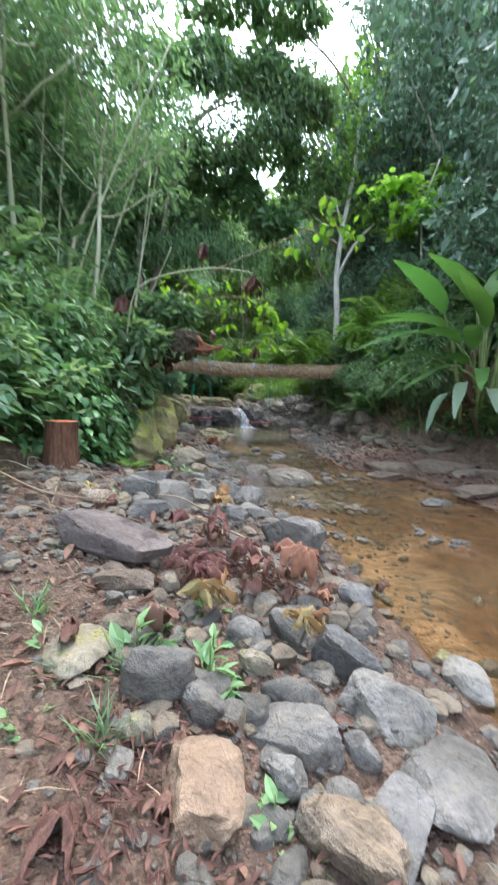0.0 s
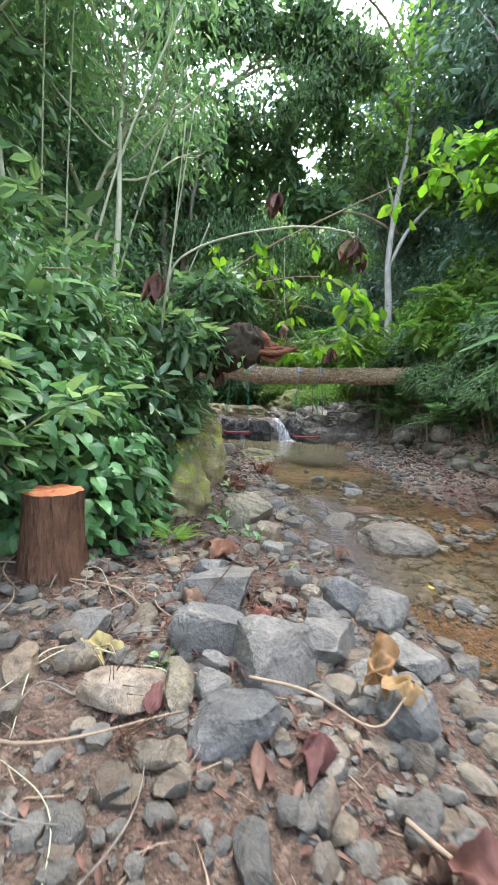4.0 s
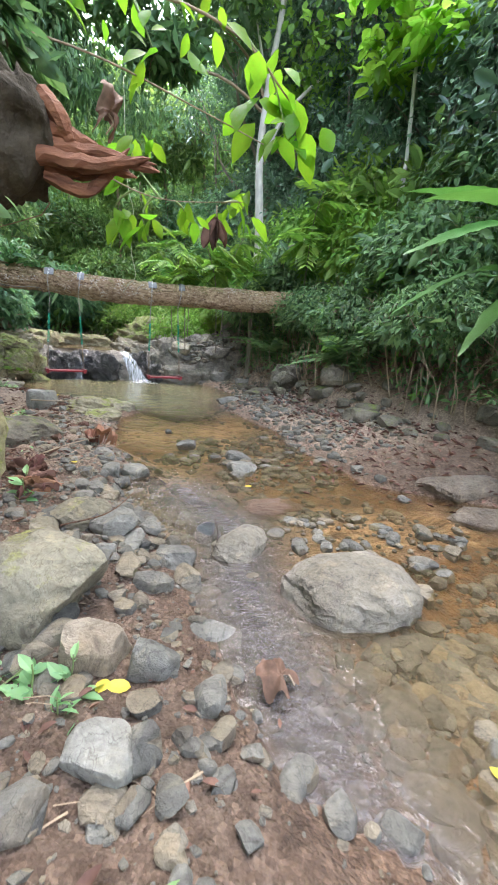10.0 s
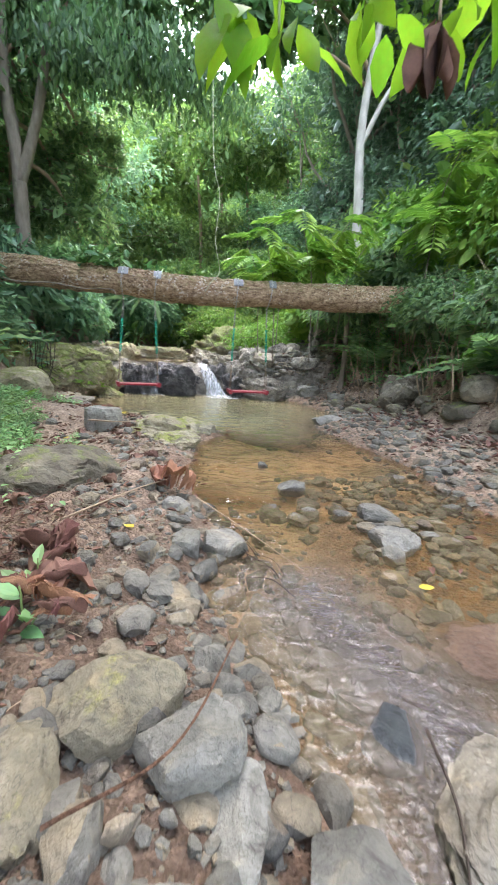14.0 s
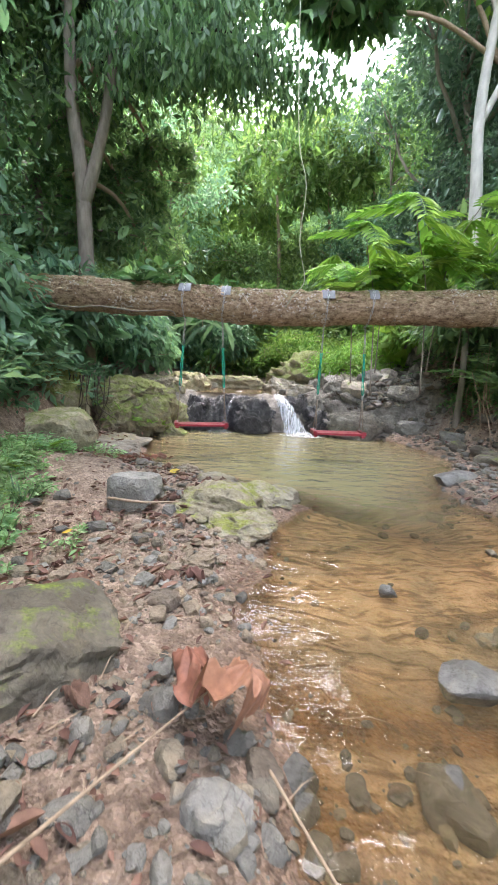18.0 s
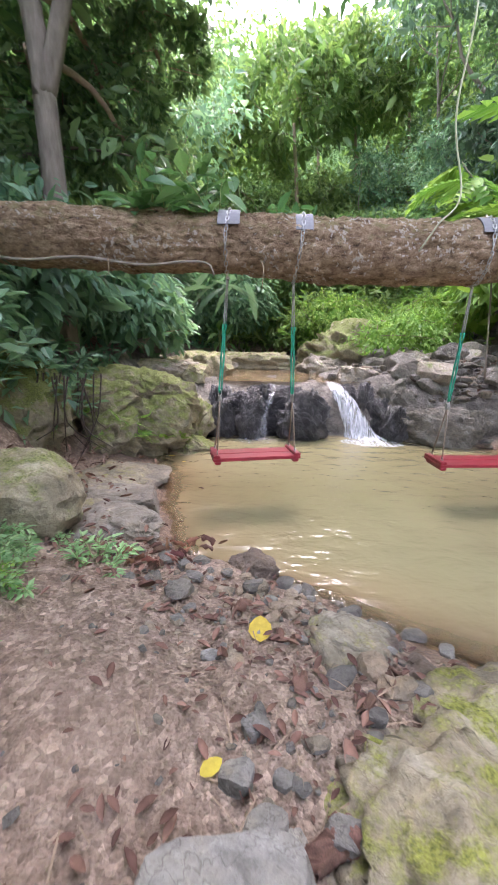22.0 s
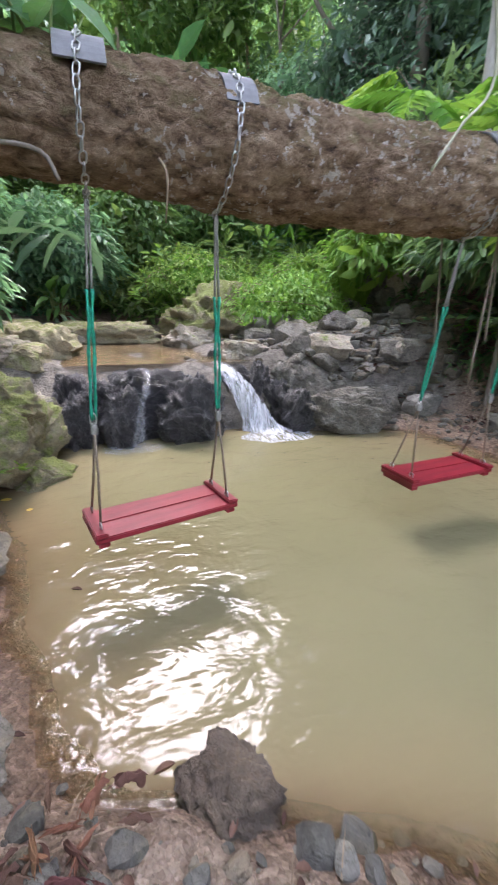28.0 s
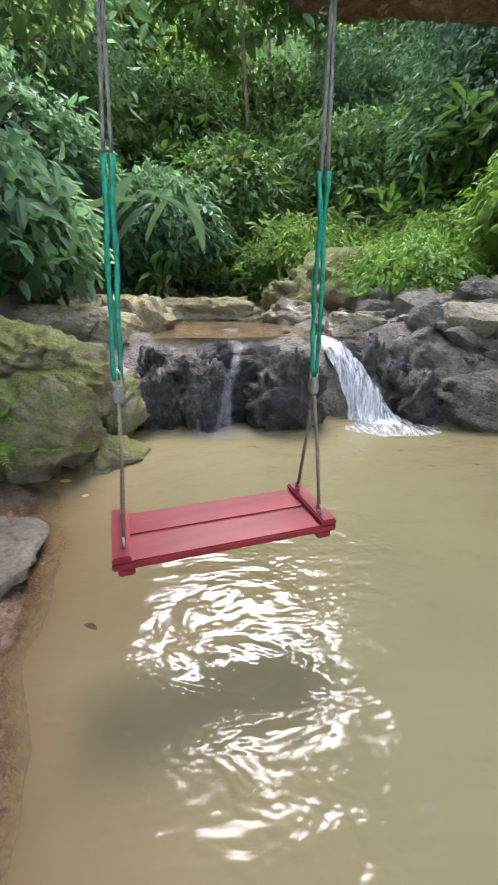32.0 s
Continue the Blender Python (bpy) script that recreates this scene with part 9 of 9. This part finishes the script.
T_GREEN = settle(tuft(81, 40, 0.16, LEAF_MID, "small tuft of green grass"), -0.85, 1.62)
for x, y, s, t in ((-0.36, 1.06, 1.0, 30), (-0.38, 1.36, 1.1, 80), (-0.6, 1.3, 0.8, 140), (-0.85, 1.2, 0.9, 200), (-2.05, 9.6, 1.3, 10), (-2.2, 10.0, 1.4, 70), (-1.9, 8.2, 1.3, 150), (-1.05, 2.3, 0.8, 250)):
    put(T_GREEN, x, y, t, s)
T_STRAW = settle(tuft(82, 46, 0.30, LEAF_DRY, "tangle of dry straw and roots on the soil"), -1.25, 3.35, 0, 1.0, None, (70, 0))
for x, y, s, t in ((-1.15, 3.1, 1.1, 60), (-1.4, 3.5, 1.0, 130), (-1.05, 3.3, 0.9, 220), (-1.55, 3.05, 1.0, 300)):
    put(T_STRAW, x, y, t, s, None, (72, 0))


def stick(points, r, mat, label, name="stick"):
    p = np.array(points, float)
    ob = tagged(new(name), label, "stick")
    ob.location = p[0]
    v, f = tube(curve_points(p - p[0], 16), np.linspace(r, r * 0.5, 16), 6, 0.12, 3)
    part_mesh("wood", fast_mesh("wood", v, f, mat), ob)


stick([(-0.80, 4.55, 0.34), (-0.88, 4.2, 0.30), (-0.99, 3.75, 0.28), (-1.05, 3.5, 0.20)], 0.0045, BARK_RED, "brown stick leaning over a boulder")
stick([(-0.74, 3.34, 0.22), (-0.52, 3.28, 0.22), (-0.30, 3.22, 0.15), (-0.16, 3.32, 0.20)], 0.007, TWIG, "pale yellow curved stalk across the stones")
stick([(-0.56, 8.42, 0.05), (-0.30, 8.0, 0.02), (-0.05, 7.6, -0.02)], 0.005, TWIG, "pale stick lying at the water's edge")
stick([(-1.25, 7.9, 0.12), (-0.95, 8.3, 0.14), (-0.75, 8.6, 0.12)], 0.006, TWIG, "brown stick on the bank")
stick([(-1.6, 9.95, 0.28), (-1.35, 9.9, 0.28), (-1.15, 9.98, 0.27)], 0.010, TWIG, "brown stick beside a block of rock")
stick([(-0.85, 6.45, 0.16), (-0.62, 6.6, 0.15), (-0.45, 6.95, 0.14)], 0.005, BARK_RED, "brown stick on the stones")
stick([(0.05, 6.70, 0.02), (0.03, 6.52, -0.02), (-0.06, 6.33, -0.05)], 0.005, BARK_DARK, "thin dark root in the running water")
stick([(-1.9, 3.0, 0.45), (-1.4, 2.9, 0.3), (-0.95, 3.15, 0.22)], 0.007, TWIG, "bent brown root on the soil")
stick([(-0.3, 2.9, 0.16), (0.05, 2.5, 0.16), (0.15, 2.2, 0.12)], 0.008, TWIG, "thin stick on the stony bar")

g = np.random.default_rng(43)
for k in range(16):
    y = g.uniform(7.45, 8.0)
    x = -0.12 - 0.55 * (y - 7.55) + g.normal(0, 0.05)
    a = 2.1 + g.normal(0, 0.22)
    ln = g.uniform(0.15, 0.38)
    z = max(ground(x, y), float(water_level(y)))
    stick([(x, y, z + 0.01), (x + 0.5 * ln * math.cos(a), y + 0.5 * ln * math.sin(a), z + 0.015 + g.uniform(0, 0.03)), (x + ln * math.cos(a + 0.2), y + ln * math.sin(a + 0.2), z + 0.012)], g.uniform(0.0015, 0.0035), BARK_DARK, "thin wet twig stranded in the shallows", "twig")
for k in range(34):
    x, y = g.uniform(-2.0, -0.9), g.uniform(2.4, 4.2)
    a = g.uniform(0, 6.28)
    ln = g.uniform(0.2, 0.55)
    p = [(x + t * ln * math.cos(a + 0.8 * t), y + t * ln * math.sin(a + 0.8 * t)) for t in (0, 0.5, 1)]
    stick([(q[0], q[1], ground(*q) + 0.012 + 0.04 * (i == 1)) for i, q in enumerate(p)], g.uniform(0.002, 0.006), (TWIG, BARK_GREY, CANE)[k % 3], "thin dry root lying on the soil", "root")

# fallen yellow leaves
YELLOW = leaf_shape([(0.12, 0.2), (0.35, 0.34), (0.65, 0.31), (0.88, 0.16)], -0.1, 0.12)
for k, (x, y, s) in enumerate(((-1.46, 11.14, 0.24), (-0.52, 5.50, 0.15), (-0.60, 5.55, 0.12), (-2.35, 12.25, 0.14), (-1.62, 10.6, 0.12), (0.62, 4.95, 0.1), (-2.5, 14.4, 0.13), (-2.35, 14.2, 0.1), (0.5, 7.5, 0.12), (-1.75, 9.65, 0.11), (-0.9, 7.95, 0.12))):
    ob = tagged(new("yellow_leaf"), "fallen yellow leaf lying on the ground", "leaf", "yellow leaves")
    v, f = YELLOW
    part_mesh("blade", fast_mesh("blade", v * s * 0.6, f, LEAF_YELLOW), ob)
    ob.matrix_basis = pose(x, y, max(ground(x, y), float(water_level(y))) + 0.012, 0, 0, 77 * k)


def litter(name, n, seed, zones, shape, size, mat, label, wide=1.0, height=0.012):
    g = np.random.default_rng(seed)
    p = np.array(stone_places(n, seed, zones))
    z = np.maximum(land(p[:, 0], p[:, 1])[0], water_level(p[:, 1])) + height * g.random(n) + 0.004
    a = g.uniform(0, 6.28, n)
    v, f = cloud(shape, np.stack([p[:, 0], p[:, 1], z], 1), np.stack([np.cos(a), np.sin(a), g.normal(0, 0.14, n)], 1), size * g.uniform(0.5, 1.3, n), seed, 0.85, wide)
    return tagged(new(name, fast_mesh(name, v, f, mat)), label, "leaf litter", kind="stuff")


PATH = ((0.3, -1.6, 0.5, 0.2, 4.5, 0), (0.2, -1.2, 0.4, 4.0, 8.0, 0), (0.3, -0.9, 0.4, 8.0, 12.2, 0), (0.2, 1.0, 0.5, 9.0, 15.0, 1))
PILE = ((0.45, -0.92, 0.16, 2.2, 2.9, 0), (0.15, -1.45, 0.12, 0.6, 1.2, 0), (0.25, -1.35, 0.2, 3.5, 4.5, 0), (0.15, -1.0, 0.2, 7.2, 8.4, 0))
litter("leaf_litter", 3600, 91, PATH, CURLED, 0.048, LEAF_DRY, "scattered dry brown leaves on the soil", 0.8)
litter("leaf_litter", 2700, 92, PILE, NARROW, 0.055, LEAF_DEAD, "heaps of withered dark red leaves", 1.0, 0.05)
litter("leaf_litter", 150, 93, PATH, CURLED, 0.10, LEAF_DRY, "larger curled fallen leaves", 0.7)
litter("twigs", 900, 94, PATH, BLADE, 0.16, TWIG, "thin dry twigs strewn on the soil", 0.6)
LOW = ((0.4, 1.4, 0.5, 7.5, 12.5, 1), (0.3, 1.1, 0.4, 12.5, 14.8, 1), (0.3, 1.9, 0.5, 14.8, 17.6, 1))
litter("leaf_litter", 1800, 95, LOW, CURLED, 0.08, LEAF_DRY, "dark leaf litter on the shaded bank", 0.8, 0.03)
litter("leaf_litter", 900, 97, ((1.0, 0.5, 0.5, 2.0, 8.0, 1),), CURLED, 0.07, LEAF_DRY, "dry leaves on the far muddy shore", 0.8, 0.03)
litter("leaf_litter", 260, 98, ((1.0, -0.75, 0.3, 12.0, 13.8, 0),), CURLED, 0.06, LEAF_DRY, "dry leaves on the rock slab by the pool", 0.8, 0.16)
litter("ground_herbs", 4200, 96, ((0.4, -1.65, 0.25, 7.6, 9.4, 0), (0.6, -2.15, 0.2, 8.8, 10.1, 0)), OVAL, 0.045, LEAF_HERB, "low blue-green herbs on the bank", 1.2, 0.16)

# roots and thin stems hanging under the far bank's bushes
g = np.random.default_rng(55)
roots = []
for k in range(150):
    y = g.uniform(8.2, 14.5)
    x = np.interp(y, RISE_Y, RISE_R) + g.uniform(0.1, 0.9)
    z = ground(x, y)
    top = z + g.uniform(0.5, 1.3)
    roots.append(tube(curve_points([(x + g.normal(0, 0.05), y, z - 0.02), (x - g.uniform(0, 0.15), y + g.normal(0, 0.06), (z + top) / 2), (x - g.uniform(-0.1, 0.3), y + g.normal(0, 0.15), top)], 8), np.linspace(0.008, 0.004, 8) * g.uniform(0.6, 1.6), 5))
v, f = joined(roots)
tagged(new("hanging_roots", fast_mesh("hanging_roots", v, f, TWIG)), "thin brown roots and stems hanging on the shaded bank", "roots", kind="stuff")
roots = []
for k in range(22):
    x, y = g.uniform(-4.1, -3.0), g.uniform(13.1, 14.0)
    roots.append(tube(curve_points([(x, y, 1.0), (x + g.normal(0, 0.04), y - 0.08, 0.6), (x + g.normal(0, 0.16), y - 0.04, g.uniform(0.15, 0.5))], 7), np.linspace(0.009, 0.003, 7), 5))
v, f = joined(roots)
tagged(new("hanging_roots", fast_mesh("hanging_roots", v, f, BARK_DARK)), "roots hanging under the mossy overhang", "roots", kind="stuff")

shore = np.random.default_rng(71)
for k in range(40):
    x, y = shore.uniform(-2.3, -0.7), 11.55 + shore.normal(0, 0.18)
    y = y + 0.35 * (-0.9 - x) * 0.5
    s = 0.02 + 0.05 * shore.random() ** 2
    ob = new("stone", ROCKS[int(shore.integers(0, 16))])
    ob.matrix_basis = pose(x, y, ground(x, y) + s * 0.3, 0, 0, shore.uniform(0, 360)) @ Matrix.Diagonal((s * 1.2, s, s * 0.6, 1))
    tagged(ob, "small stone at the pool's muddy edge", "stone", "river stones")

broad = tagged(new("bright_leaved_tree"), "slim tree over the far bank, its layered leaves coloured bright as backlit", "tree")
bx, by = 4.5, 11.7
broad.location = (bx, by, ground(bx, by))
top = 7.6 - ground(bx, by)
v, f = tube(curve_points([(0, 0, -0.2), (0.1, 0, top * 0.4), (-0.1, -0.2, top * 0.75), (0.2, -0.3, top)], 20), np.linspace(0.05, 0.015, 20), 8, 0.06, 4)
part_mesh("trunk", fast_mesh("trunk", v, f, BARK_PALE), broad)
g = np.random.default_rng(15)
for k in range(11):
    a = 2.4 * k
    z0 = top * g.uniform(0.66, 1.0)
    ln = g.uniform(0.7, 1.4)
    p = curve_points([(0, -0.2, z0), (0.5 * ln * math.cos(a), -0.2 + 0.5 * ln * math.sin(a), z0 + 0.15), (ln * math.cos(a), -0.2 + ln * math.sin(a), z0 + 0.05)], 10)
    v, f = tube(p, np.linspace(0.012, 0.004, 10), 5)
    limb = part_mesh("limb", fast_mesh("limb", v, f, BARK_PALE), broad)
    n = 52
    i = g.integers(3, 10, n)
    c = p[i] + g.normal(0, 0.19, (n, 3)) * (1, 1, 0.35)
    # leaves coloured as if lit from behind
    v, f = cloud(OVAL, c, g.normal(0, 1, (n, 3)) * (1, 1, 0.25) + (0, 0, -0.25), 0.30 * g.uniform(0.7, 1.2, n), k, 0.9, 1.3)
    part_mesh("foliage", fast_mesh("foliage", v, f, LEAF_BACKLIT, False), limb)
